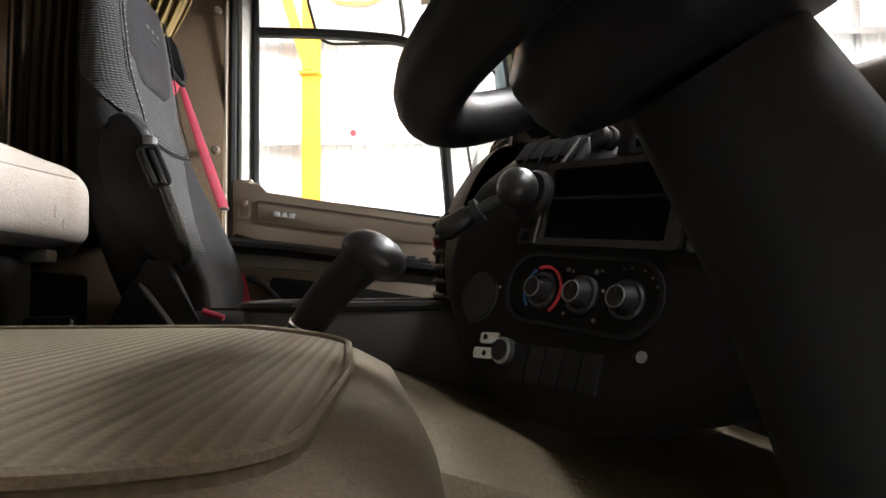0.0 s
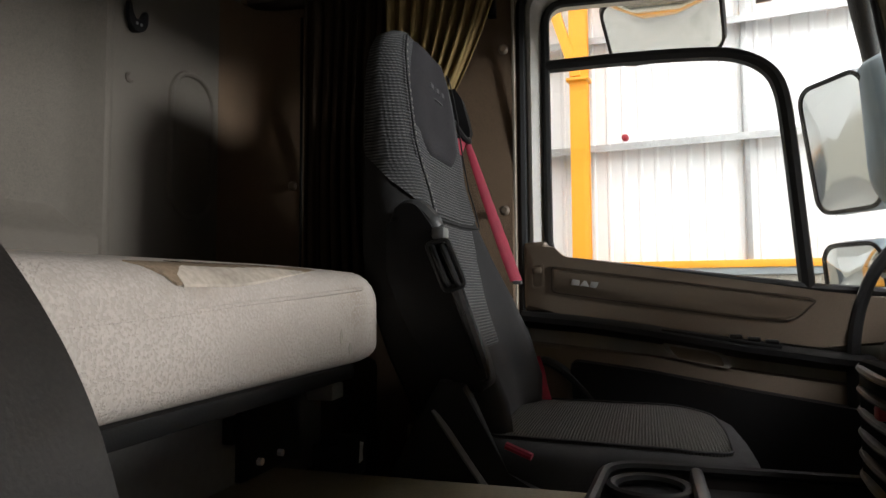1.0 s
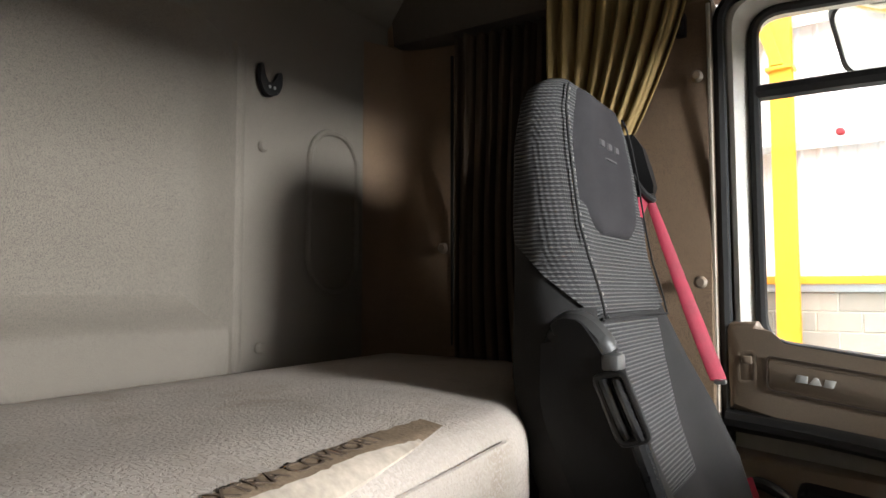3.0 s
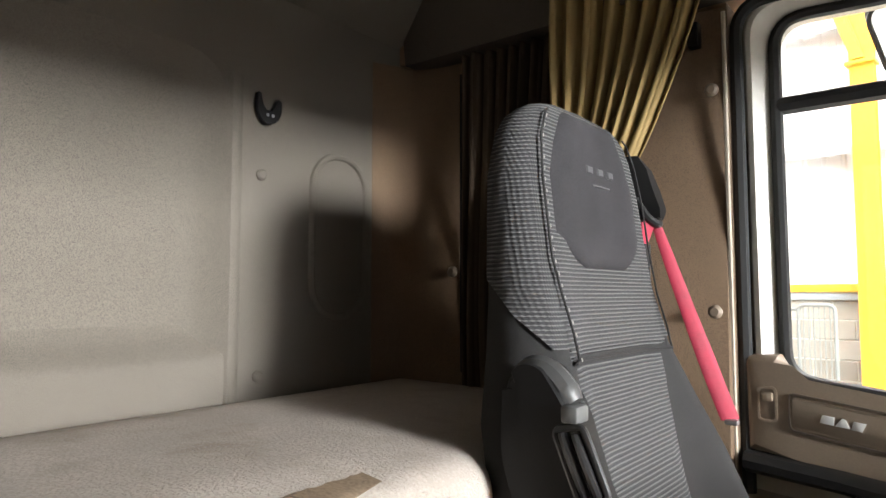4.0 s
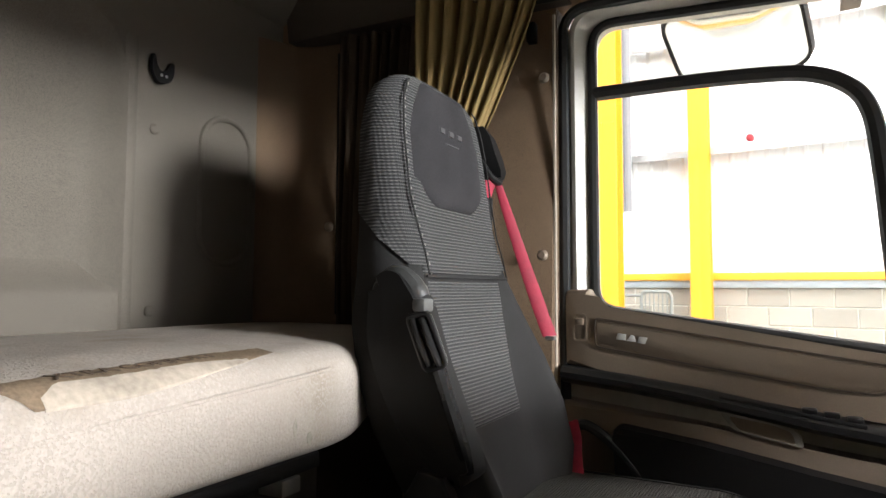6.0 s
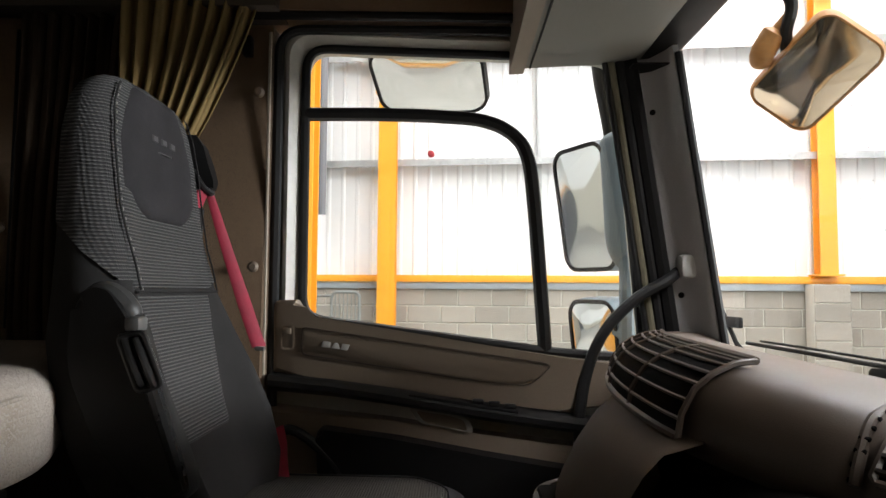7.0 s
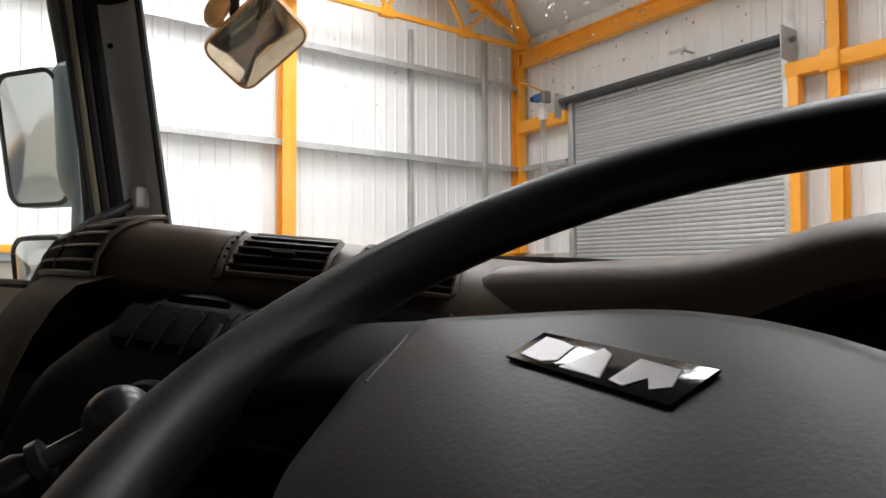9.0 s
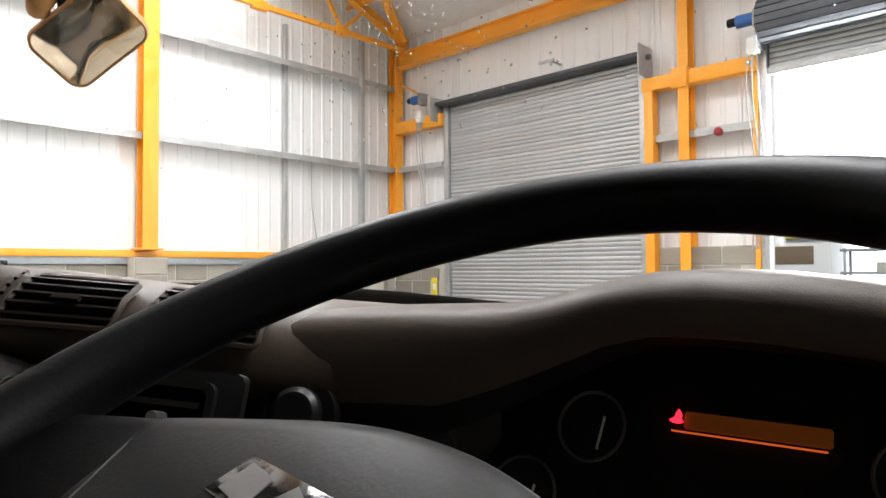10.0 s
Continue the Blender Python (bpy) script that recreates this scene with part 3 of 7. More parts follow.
def roller_door(name, ya, yb, head, drop, label, group="roller doors"):
    """A roller shutter of curved slats in side guides, with its roll, end plates and motor."""
    t = thing(name, (FX - 0.1, (ya + yb) / 2, 0), label, "roller door", group, HALL)
    prof = [(0.0, 0.0), (-0.006, 0.006), (-0.012, 0.022), (-0.012, 0.038), (-0.006, 0.052), (0.0, 0.0585), (0.006, 0.0585), (0.006, 0.0)]
    b = loft([[(u, y, w) for u, w in prof] for y in (ya - 0.06, yb + 0.06)])
    me = finish("slat", b, M_SHUTTER, 30)
    z = head
    while z > drop:
        z -= 0.063
        o = new("slat", me)
        o.parent = t
        o.matrix_parent_inverse = Matrix.Translation(-Vector(t["_o"]))
        o.location = (FX - 0.12, 0, z)
    # dark sheet added behind the slats: draws the lines between them, hides the sky
    part("backing", rbox(FX - 0.108, FX - 0.10, yb + 0.04, ya - 0.04, max(drop, 0.0), head, 0), M_SHUTTERDARK, t, "added dark sheet behind the slats that gives the lines between them")
    for y in (ya, yb):
        part("guide", rbox(FX - 0.19, FX - 0.06, y - 0.045, y + 0.045, 0, head, 0.005), M_GALV, t, "galvanised side guide")
    return t


r1 = roller_door("roller_door", *D1, 0.0, "closed grey steel roller shutter door")
part("hood", rbox(FX - 0.36, FX - 0.06, D1[1] - 0.05, D1[0] + 0.1, D1[2], D1[2] + 0.065, 0.02), mat("blackened_shutter_roll", (0.05, 0.053, 0.06), 0.5, 0.1, vary=0.2), r1, "dark bottom edge of the rolled curtain")
for y in (D1[0] + 0.12, D1[1] - 0.07):
    part("end_plate", rbox(FX - 0.42, FX - 0.03, y - 0.008, y + 0.008, D1[2] - 0.25, D1[2] + 0.15, 0.003), M_GALV, r1, "galvanised end plate")
    part("axle", disc((FX - 0.22, y - 0.02, D1[2] + 0.0), (0, -1, 0), 0.035, 0.05, 14), M_SHUTTERDARK, r1)
r2 = roller_door("roller_door", *D2, 4.42, "half-rolled grey steel shutter over an open doorway")
part("roll", disc((FX - 0.28, D2[0] - 0.03, D2[2] + 0.06), (0, -1, 0), 0.25, D2[0] - D2[1], 28), M_SHUTTERDARK, r2, "dark rolled-up shutter curtain")
for k in range(9):
    a = radians(100 + 20 * k)
    part("roll_seam", tube([(FX - 0.28 + 0.252 * math.cos(a), y, D2[2] + 0.06 + 0.252 * math.sin(a)) for y in (D2[0] - 0.03, D2[1])], 0.006, 6), M_BLACK, r2)
part("end_plate", rbox(FX - 0.45, FX - 0.03, D2[0] - 0.025, D2[0] - 0.012, D2[2] - 0.25, D2[2] + 0.2, 0.003), M_GALV, r2)
part("bottom_bar", rbox(FX - 0.16, FX - 0.08, D2[1], D2[0], 4.34, 4.42, 0.006), M_GALV, r2)


def door_motor(y, z, label):
    t = thing("door_motor", (FX - 0.3, y, z), label, "electric motor", "door motors", HALL)
    part("body", disc((FX - 0.3, y + 0.26, z), (0, -1, 0), 0.075, 0.2, 16, 0.015), M_BLUE, t, "blue painted motor body")
    part("gearbox", rbox(FX - 0.38, FX - 0.22, y - 0.02, y + 0.07, z - 0.12, z + 0.08, 0.012), M_STEEL, t)
    part("brake", disc((FX - 0.3, y + 0.36, z + 0.01), (0, -1, 0), 0.05, 0.11, 14, 0.01), M_BLACK, t)
    part("switch_box", rbox(FX - 0.36, FX - 0.24, y + 0.02, y + 0.14, z - 0.40, z - 0.22, 0.01), M_WHITE, t, "white limit-switch box")
    for k in range(4):
        yy = y + 0.05 + 0.035 * k + random.uniform(-0.01, 0.01)
        pts = smooth_line([(FX - 0.3, yy, z - 0.3), (FX - 0.28, yy + 0.03 * (k % 2), z - 0.9), (FX - 0.24, yy - 0.04, z - 1.7), (FX - 0.2, yy + 0.02, z - 2.6)], 6)
        part("hand_chain", tube(pts, 0.008, 6), M_GALV, t, "loop of hand chain and cable")
    return t


door_motor(9.5, 5.05, "blue shutter motor with hanging hand chains")
door_motor(4.10, 4.97, "blue shutter motor with hanging hand chains")
lt = thing("door_lintel", (FX - 0.15, 9.8, 4.6), "orange-yellow steel lintel between corner column and door", "steel beam", "door lintels", HALL)
part("beam", rbox(FX - 0.26, FX - 0.08, D1[0] + 0.05, SY - 0.25, 4.55, 4.75, 0.006), M_ORANGE, lt)
part("strut", loft([[(FX - 0.2 + a, 10.2 + b, 5.45) for a, b in ((-0.03, -0.03), (0.03, -0.03), (0.03, 0.03), (-0.03, 0.03))], [(FX - 0.2 + a, 9.55 + b, 5.1) for a, b in ((-0.03, -0.03), (0.03, -0.03), (0.03, 0.03), (-0.03, 0.03))]]), M_ORANGE, lt, smooth=0)
lt = thing("door_lintel", (FX - 0.15, 4.9, 4.6), "orange-yellow steel lintel between the roller doors", "steel beam", "door lintels", HALL)
part("beam", rbox(FX - 0.26, FX - 0.08, D2[0] + 0.05, D1[1] - 0.03, 4.40, 4.57, 0.006), M_ORANGE, lt)
part("post", rbox(FX - 0.26, FX - 0.1, D1[1] - 0.18, D1[1] - 0.06, 0, 4.40, 0.006), M_ORANGE, lt)
part("post", rbox(FX - 0.2, FX - 0.1, D2[0] + 0.05, D2[0] + 0.11, 0, 4.40, 0.006), M_ORANGE, lt)
part("collar", rbox(FX - 0.3, FX - 0.06, 4.96, 5.16, 4.36, 4.61, 0.006), M_ORANGE, lt)
M_ALARM = mat("dull_red_plastic", (0.30, 0.02, 0.03), 0.5, vary=0.1)
t = thing("alarm_sounder", (FX - 0.1, 4.63, 3.73), "small red round alarm sounder on the rail", "alarm", "red alarm sounders", HALL)
part("body", disc((FX - 0.16, 4.63, 3.77), (-1, 0, 0), 0.05, 0.08, 16, 0.02), M_ALARM, t)
t = thing("alarm_sounder", (0.2, SY - 0.2, 4.03), "small red round alarm sounder on the rail", "alarm", "red alarm sounders", HALL)
part("body", disc((0.2, SY - 0.16, 4.03), (0, -1, 0), 0.045, 0.08, 16, 0.02), M_ALARM, t)
t = thing("door_bracket", (FX - 0.1, 7.0, 5.1), "small galvanised bracket over the roller door", "bracket", "", HALL)
part("arm", rbox(FX - 0.3, FX - 0.02, 6.92, 6.95, 5.1, 5.13, 0.003), M_GALV, t)
part("bar", rbox(FX - 0.32, FX - 0.29, 6.86, 7.12, 5.09, 5.13, 0.003), M_GALV, t)
part("drop", rbox(FX - 0.32, FX - 0.29, 6.9, 6.93, 5.03, 5.1, 0.003), M_GALV, t)


def words(text, size, m, material, parent):
    """Lettering as real, thin geometry with the built-in font."""
    c = bpy.data.curves.new("lettering", "FONT")
    c.body, c.size, c.extrude, c.align_x, c.align_y = text, size, 0.0004, "CENTER", "CENTER"
    tmp = bpy.data.objects.new("lettering", c)
    me = bpy.data.meshes.new_from_object(tmp)
    bpy.data.objects.remove(tmp)
    me.transform(m)
    me.materials.append(material)
    ob = new("lettering", me)
    ob.parent = parent
    ob.matrix_parent_inverse = Matrix.Translation(-Vector(parent["_o"]))
    return ob


t = thing("warning_sign", (6.73, SY - 0.08, 2.06), "white and red no smoking sign on the block wall", "sign", "", HALL)
part("board", rbox(6.50, 6.96, SY - 0.085, SY - 0.072, 1.90, 2.28, 0.003), M_WHITE, t)
part("red_panel", rbox(6.53, 6.93, SY - 0.089, SY - 0.085, 1.93, 2.15, 0), M_RED, t)
part("symbol", disc((6.73, SY - 0.085, 2.215), (0, -1, 0), 0.045, 0.003, 24), mat("pale_red_symbol", (0.6, 0.35, 0.33), 0.5), t)
words("No", 0.12, pose(6.73, SY - 0.092, 2.095, 90, 0, 0), M_WHITE, t)
words("smoking", 0.105, pose(6.73, SY - 0.092, 1.995, 90, 0, 0), M_WHITE, t)


def cabinet(x0, x1, z0, z1, d, material, label, door=True):
    t = thing("switch_cabinet", (x0, SY - 0.1, z0), label, "switch box", "boxes on the wall", HALL)
    part("body", rbox(x0, x1, SY - 0.1 - d, SY - 0.07, z0, z1, 0.01), material, t)
    part("cover", rbox(x0 + 0.015, x1 - 0.015, SY - 0.115 - d, SY - 0.1 - d, z0 + 0.02, z1 - 0.02, 0.006), material, t)
    part("lock", disc((x1 - 0.04, SY - 0.115 - d, (z0 + z1) / 2), (0, -1, 0), 0.012, 0.01, 10), M_STEEL, t)
    return t


M_BOXPAINT = mat("pale_grey_box_paint", (0.55, 0.55, 0.50), 0.5, vary=0.06)
cabinet(8.66, 9.02, 1.36, 2.14, 0.2, M_BOXPAINT, "tall pale grey electrical cabinet on the wall")
cabinet(8.37, 8.62, 2.06, 2.30, 0.12, M_BOXPAINT, "small grey switch box above a white one")
cabinet(8.37, 8.60, 1.82, 2.02, 0.1, M_WHITE, "small white switch box under a grey one")
cabinet(9.04, 9.14, 1.72, 1.98, 0.06, M_WHITE, "narrow white notice box beside the cabinet")
cabinet(8.2, 8.33, 1.5, 1.72, 0.08, M_WHITE, "small white socket box low on the wall")
for k, (x0, x1, zt) in enumerate(((8.08, 8.1, 2.5), (8.22, 8.25, 2.5), (8.6, 8.66, 2.5))):
    t = thing("wall_cable", (x0, SY - 0.12, 1.4), "black cable looped over the rail to a box", "cable", "cables on the wall", HALL)
    part("cable", tube(smooth_line([(x0 - 0.1, SY - 0.15, zt + 0.0), (x0 - 0.02, SY - 0.16, zt + 0.04), (x0 + 0.03, SY - 0.16, zt - 0.1), (x1, SY - 0.14, 2.1), (x1, SY - 0.14, 1.55)], 6), 0.014, 6), M_BLACK, t)
t = thing("wall_cable", (7.68, SY - 0.1, 2.4), "thin grey cable hanging down the cladding", "cable", "cables on the wall", HALL)
part("cable", tube(smooth_line([(7.68, SY - 0.08, 4.0), (7.69, SY - 0.08, 3.2), (7.76, SY - 0.08, 2.8), (7.8, SY - 0.08, 2.45), (7.8, SY - 0.09, 1.7)], 6), 0.012, 6), M_GALV, t)
t = thing("hazard_tag", (FX - 0.2, 9.4, 1.76), "yellow warning tag beside the roller door", "tag", "", HALL)
part("card", rbox(FX - 0.17, FX - 0.16, 9.33, 9.46, 1.72, 2.02, 0.002), M_YELLOW, t)
part("notice", rbox(FX - 0.172, FX - 0.17, 9.36, 9.43, 1.82, 1.92, 0), M_WHITE, t)


def wheel_rim(x, y, z, r=0.29, h=0.22):
    """A bare truck wheel rim lying on its side."""
    t = thing("wheel_rim", (x, y, z), "bare silver truck wheel rim lying in a stack", "wheel rim", "stack of wheel rims", HALL)
    prof = [(r, 0), (r, 0.012), (r - 0.03, 0.03), (r - 0.04, h / 2), (r - 0.03, h - 0.03), (r, h - 0.012), (r, h), (r - 0.012, h), (r - 0.045, h - 0.03), (r - 0.055, h / 2), (r - 0.045, 0.03), (r - 0.012, 0)]
    n = 28
    rings = [[(x + q * math.cos(a), y + q * math.sin(a), z + w) for q, w in prof] for a in (2 * math.pi * k / n for k in range(n))]
    b = bmesh.new()
    rows = [[b.verts.new(p) for p in g] for g in rings]
    rows.append(rows[0])
    for A, B in zip(rows, rows[1:]):
        for i in range(len(prof)):
            j = (i + 1) % len(prof)
            b.faces.new((A[i], A[j], B[j], B[i]))
    part("barrel", b, M_STEEL, t)
    part("hub_disc", disc((x, y, z + h * 0.45), (0, 0, 1), r - 0.05, 0.02, 28), M_STEEL, t)
    for k in range(8):
        a = math.pi * k / 4
        part("stud_hole", disc((x + 0.14 * math.cos(a), y + 0.14 * math.sin(a), z + h * 0.45 + 0.02), (0, 0, 1), 0.018, 0.002, 10), M_BLACK, t)
    return t


bench = thing("work_bench", (7.6, 9.9, 0), "steel work bench against the block wall", "bench", "", HALL)
part("top", rbox(6.1, 9.5, 9.55, 10.32, 1.18, 1.24, 0.006), M_STEEL, bench)
for x in (6.2, 7.7, 9.2):
    for y in (9.62, 10.25):
        part("leg", rbox(x - 0.03, x + 0.03, y - 0.03, y + 0.03, 0, 1.18, 0.004), M_STEEL, bench)
for k in range(2):
    wheel_rim(7.05, 9.93, 1.245 + 0.30 * k, 0.285, 0.29)
t = thing("plastic_bottle", (6.66, 9.76, 1.245), "white plastic bottle among the wheel rims", "bottle", "", HALL)
part("body", disc((6.66, 9.76, 1.245), (0, 0, 1), 0.052, 0.24, 16, 0.03), M_WHITE, t)
part("cap", disc((6.66, 9.76, 1.485), (0, 0, 1), 0.03, 0.05, 12, 0.005), M_WHITE, t)
t = thing("parts_box", (6.4, 9.85, 1.245), "black box of workshop parts with papers on top", "box", "", HALL)
part("body", rbox(6.2, 6.6, 9.68, 10.0, 1.245, 1.46, 0.012), M_BLACK, t)
part("papers", rbox(6.25, 6.55, 9.72, 9.96, 1.46, 1.475, 0.002), M_WHITE, t)


def lump(cx, cy, z0, rx, ry, height, seed, lean=0.0, n=28, m=9):
    """A slack cloth heap: a dome with folds, higher towards one end."""
    g = random.Random(seed)
    ph = [g.uniform(0, 6.28) for _ in range(6)]
    rows = []
    for k in range(m + 1):
        f = k / m
        row = []
        for i in range(n):
            a = 2 * math.pi * i / n
            w = 1 + 0.10 * math.sin(3 * a + ph[0]) + 0.07 * math.sin(7 * a + ph[1] + 3 * f) + 0.04 * math.sin(11 * a + ph[2] - 5 * f)
            q = max(0.03, math.cos(f * math.pi / 2) ** 0.7) * w
            x, y = rx * q * math.cos(a), ry * q * math.sin(a)
            h = height * math.sin(f * math.pi / 2) * (1 - lean * x / rx) * (1 + 0.09 * math.sin(9 * x / rx + ph[3]) * math.sin(5 * y / ry + ph[4]))
            row.append((cx + x, cy + y, z0 + h))
        rows.append(row)
    return loft(rows)


t = thing("rubble_bag", (7.62, 9.86, 1.245), "slumped black and white plastic bag on the bench", "bag", "", HALL)
part("bag", lump(7.62, 9.86, 1.245, 0.31, 0.22, 0.34, 4, 0.42), mat("black_and_white_plastic", (0.018, 0.018, 0.02), 0.35, vary=0.3, big=9, small=60, bump=0.5, dist=0.01, dirt=((0.42, 0.38, 0.41), 13, 0.50, 0.8)), t, "", 60)
t = thing("cable_heap", (7.62, 9.80, 1.245), "dark hoses slung over a plastic bag", "hose", "", HALL)
for k in range(3):
    part("hose", tube(smooth_line([(7.33, 9.72 + 0.05 * k, 1.25), (7.40 + 0.03 * k, 9.74 + 0.05 * k, 1.70 + 0.02 * k), (7.55 + 0.02 * k, 9.72 + 0.04 * k, 1.66), (7.80, 9.70 + 0.04 * k, 1.46 - 0.01 * k), (8.02, 9.68 + 0.05 * k, 1.25)], 5), 0.016, 6), M_BLACK if k else mat("dull_green_hose", (0.03, 0.12, 0.04), 0.6), t)
t = thing("dust_sheet", (8.78, 9.80, 1.24), "crumpled brown-grey cloth lying on the bench", "cloth", "", HALL)
part("cloth", lump(8.70, 9.80, 1.24, 0.36, 0.22, 0.17, 9, -0.25), mat("brown_grey_cloth", (0.17, 0.150, 0.145), 0.95, vary=0.25, big=7, small=80, bump=0.5, dist=0.008), t, "", 60)
for x, h, c, w in ((8.16, 0.12, (0.75, 0.26, 0.09), "orange"), (8.29, 0.08, (0.30, 0.38, 0.10), "green")):
    t = thing("work_glove", (x, 9.70, 1.24), "crumpled %s work glove on the bench" % w, "glove", "work gloves", HALL)
    part("glove", lump(x, 9.70, 1.24, 0.085, 0.07, h, int(x * 100), 0.2, 16, 5), mat(w + "_glove_cloth", c, 0.9, vary=0.2, big=20), t, "", 60)
t = thing("paper_roll", (8.96, 10.08, 1.24), "upright white paper roll on the bench", "paper roll", "", HALL)
part("roll", disc((8.96, 10.08, 1.24), (0, 0, 1), 0.08, 0.54, 18, 0.01), M_WHITE, t)
part("core", disc((8.96, 10.08, 1.78), (0, 0, 1), 0.03, 0.004, 12), M_BLACK, t)
t = thing("tool_case", (9.31, 9.82, 1.24), "black plastic tool case on the bench", "case", "", HALL)
part("body", rbox(9.15, 9.48, 9.68, 9.96, 1.24, 1.315, 0.012), M_BLACK, t)
part("latch", rbox(9.26, 9.34, 9.674, 9.68, 1.28, 1.30, 0.002), M_BLUE, t)
t = thing("blue_drill", (9.27, 9.82, 1.315), "blue and yellow power tool on a black case", "power tool", "", HALL)
part("body", disc((9.27, 9.82, 1.55), (-1, 0, 0), 0.062, 0.26, 14, 0.025), M_BLUE, t)
part("collar", disc((9.45, 9.82, 1.535), (-1, 0, 0), 0.066, 0.18, 14, 0.015), M_YELLOW, t)
part("grip", rbox(9.31, 9.39, 9.79, 9.85, 1.33, 1.49, 0.015), M_YELLOW, t)
part("foot", rbox(9.27, 9.43, 9.76, 9.88, 1.3155, 1.345, 0.008), M_BLACK, t)

# wire trolley leaning at the wall behind the passenger door
M_WIRE = mat("dull_grey_wire", (0.22, 0.23, 0.22), 0.6, 0.3)
t = thing("wire_trolley", (-1.0, 9.9, 1.0), "grey wire cage trolley standing at the block wall", "trolley", "", HALL)
part("side_frame", tube(round_corners([(-0.98, 1.1), (-0.62, 1.1), (-0.62, 2.2), (-0.98, 2.2)], 0.08) and [(x, 9.9, z) for x, z in round_corners([(-1.0, 0.1), (-0.64, 0.1), (-0.64, 2.2), (-1.0, 2.2)], 0.08)], 0.02, 8, True, None, 1.0, (0, 1, 0)), M_WIRE, t)
for k in range(6):
    x = -0.95 + 0.052 * k
    part("wire", tube([(x, 9.9, 0.12), (x, 9.9, 2.18)], 0.008, 6), M_WIRE, t)
part("push_bar", tube([(-0.98, 9.9, 2.15), (-1.6, 10.05, 2.15)], 0.018, 8), M_WIRE, t)
part("shelf", rbox(-1.6, -0.64, 9.7, 10.2, 0.1, 0.16, 0.01), M_WIRE, t)

bm = loft([[(46, y, 0.0), (46, y, 30)] for y in (-40, 60)], False, False)
setting("backdrop", bm, glow("bright_overcast_sky", (0.95, 0.97, 1.0), 4.0), "bright overcast sky beyond the yard", HALL)
# outside the open doorway: a low pale building and steel racking across the yard
t = thing("yard_building", (30, 12, 0), "low pale building across the yard", "building", "", HALL)
part("wall", rbox(30, 32, 8.4, 24, 0, 3.3, 0.05), M_HIVIS, t)
part("roof", rbox(29.8, 32.2, 8.2, 24.2, 3.3, 3.38, 0.02), M_YELLOW, t, "yellow roof edge")
for k in range(3):
    part("window", rbox(29.96, 30, 9.0 + 3.2 * k, 10.4 + 3.2 * k, 2.3, 3.0, 0.01), M_PATCH, t)
t = thing("storage_rack", (30, 5, 0), "grey steel storage rack with crates in the yard", "rack", "", HALL)
for k in range(5):
    for x in (29.6, 30.4):
        part("post", rbox(x - 0.05, x + 0.05, 1.8 + 1.5 * k, 1.9 + 1.5 * k, 0, 2.9, 0.01), M_GALV, t)
for z in (0.9, 1.9, 2.75):
    part("shelf", rbox(29.5, 30.5, 1.7, 8.0, z, z + 0.1, 0.01), M_GALV, t)
for k in range(8):
    z = 1.0 if k % 2 else 2.0
    part("crate", rbox(29.6, 30.3, 2.0 + 0.72 * k, 2.55 + 0.72 * k, z, z + 0.35 + 0.1 * (k % 3), 0.02), M_GALV if k % 3 else M_MORTAR, t, "stacked crate")

# ---- cab: shell ----
CF = 1.35   # cab floor
setting("cab_floor", rbox(-0.05, 1.95, -1.02, 1.02, CF - 0.06, CF, 0), M_CARPET, "dark rubber-covered cab floor")
# engine tunnel between the seats: level behind, falling towards the dash
tn = [(0.2, 1.833), (0.6, 1.833), (0.95, 1.833), (1.12, 1.80), (1.35, 1.73), (1.9, 1.62)]
rings = []
for x, z in tn:
    rings.append([(x, -0.36, CF), (x, -0.34, z - 0.16), (x, -0.30, z - 0.04), (x, -0.24, z), (x, 0.0, z + 0.004), (x, 0.30, z), (x, 0.328, z - 0.012), (x, 0.338, z - 0.06), (x, 0.34, CF)])
setting("engine_tunnel", loft(rings), M_FLOOR, "engine tunnel under a worn olive rubber mat")

setting("cab_base", rbox(0.0, 1.78, -0.92, 0.92, 0.0, CF - 0.06, 0.02), M_BLACK, "plain black underside of the truck down to the floor")
# rear wall with a pressed panel and lips
B = 0.0
setting("wall_back", rbox(-0.10, B - 0.055, -1.0, 0.95, CF, 3.2, 0), M_LINING, "speckled beige lining on the cab's rear wall")
outer = [(-0.92, 1.9), (0.90, 1.9), (0.90, 2.86), (-0.92, 2.86)]
po = round_corners([(-0.40, 2.205), (0.405, 2.205), (0.405, 2.745), (-0.40, 2.745)], [0.012, 0.012, 0.10, 0.10], 8)
pi = offset_outline(po, 0.06)
# raised surround: strips round the pressed-in panel
bm = bmesh.new()
k = len(po)
ring_out = []
for a, b in po:
    ring_out.append((a, b))
vo = [bm.verts.new((B, a, b)) for a, b in po]
vi = [bm.verts.new((B - 0.05, a, b)) for a, b in pi]
vm = [bm.verts.new((B - 0.034, a, b)) for a, b in offset_outline(po, 0.026)]
vn = [bm.verts.new((B - 0.006, a, b)) for a, b in offset_outline(po, 0.006)]
for i in range(k):
    j = (i + 1) % k
    bm.faces.new((vo[i], vo[j], vn[j], vn[i]))
    bm.faces.new((vn[i], vn[j], vm[j], vm[i]))
    bm.faces.new((vm[i], vm[j], vi[j], vi[i]))
bm.faces.new(vi)
big = [(0.90, 2.90), (-0.92, 2.90), (-0.92, 1.9), (0.90, 1.9)]
bo = [bm.verts.new((B, a, b)) for a, b in big]
g = 9
grp = [list(range(c * g, c * g + g)) for c in range(4)]   # low-left, low-right, top-right, top-left
cmap = {0: bo[2], 1: bo[3], 2: bo[0], 3: bo[1]}
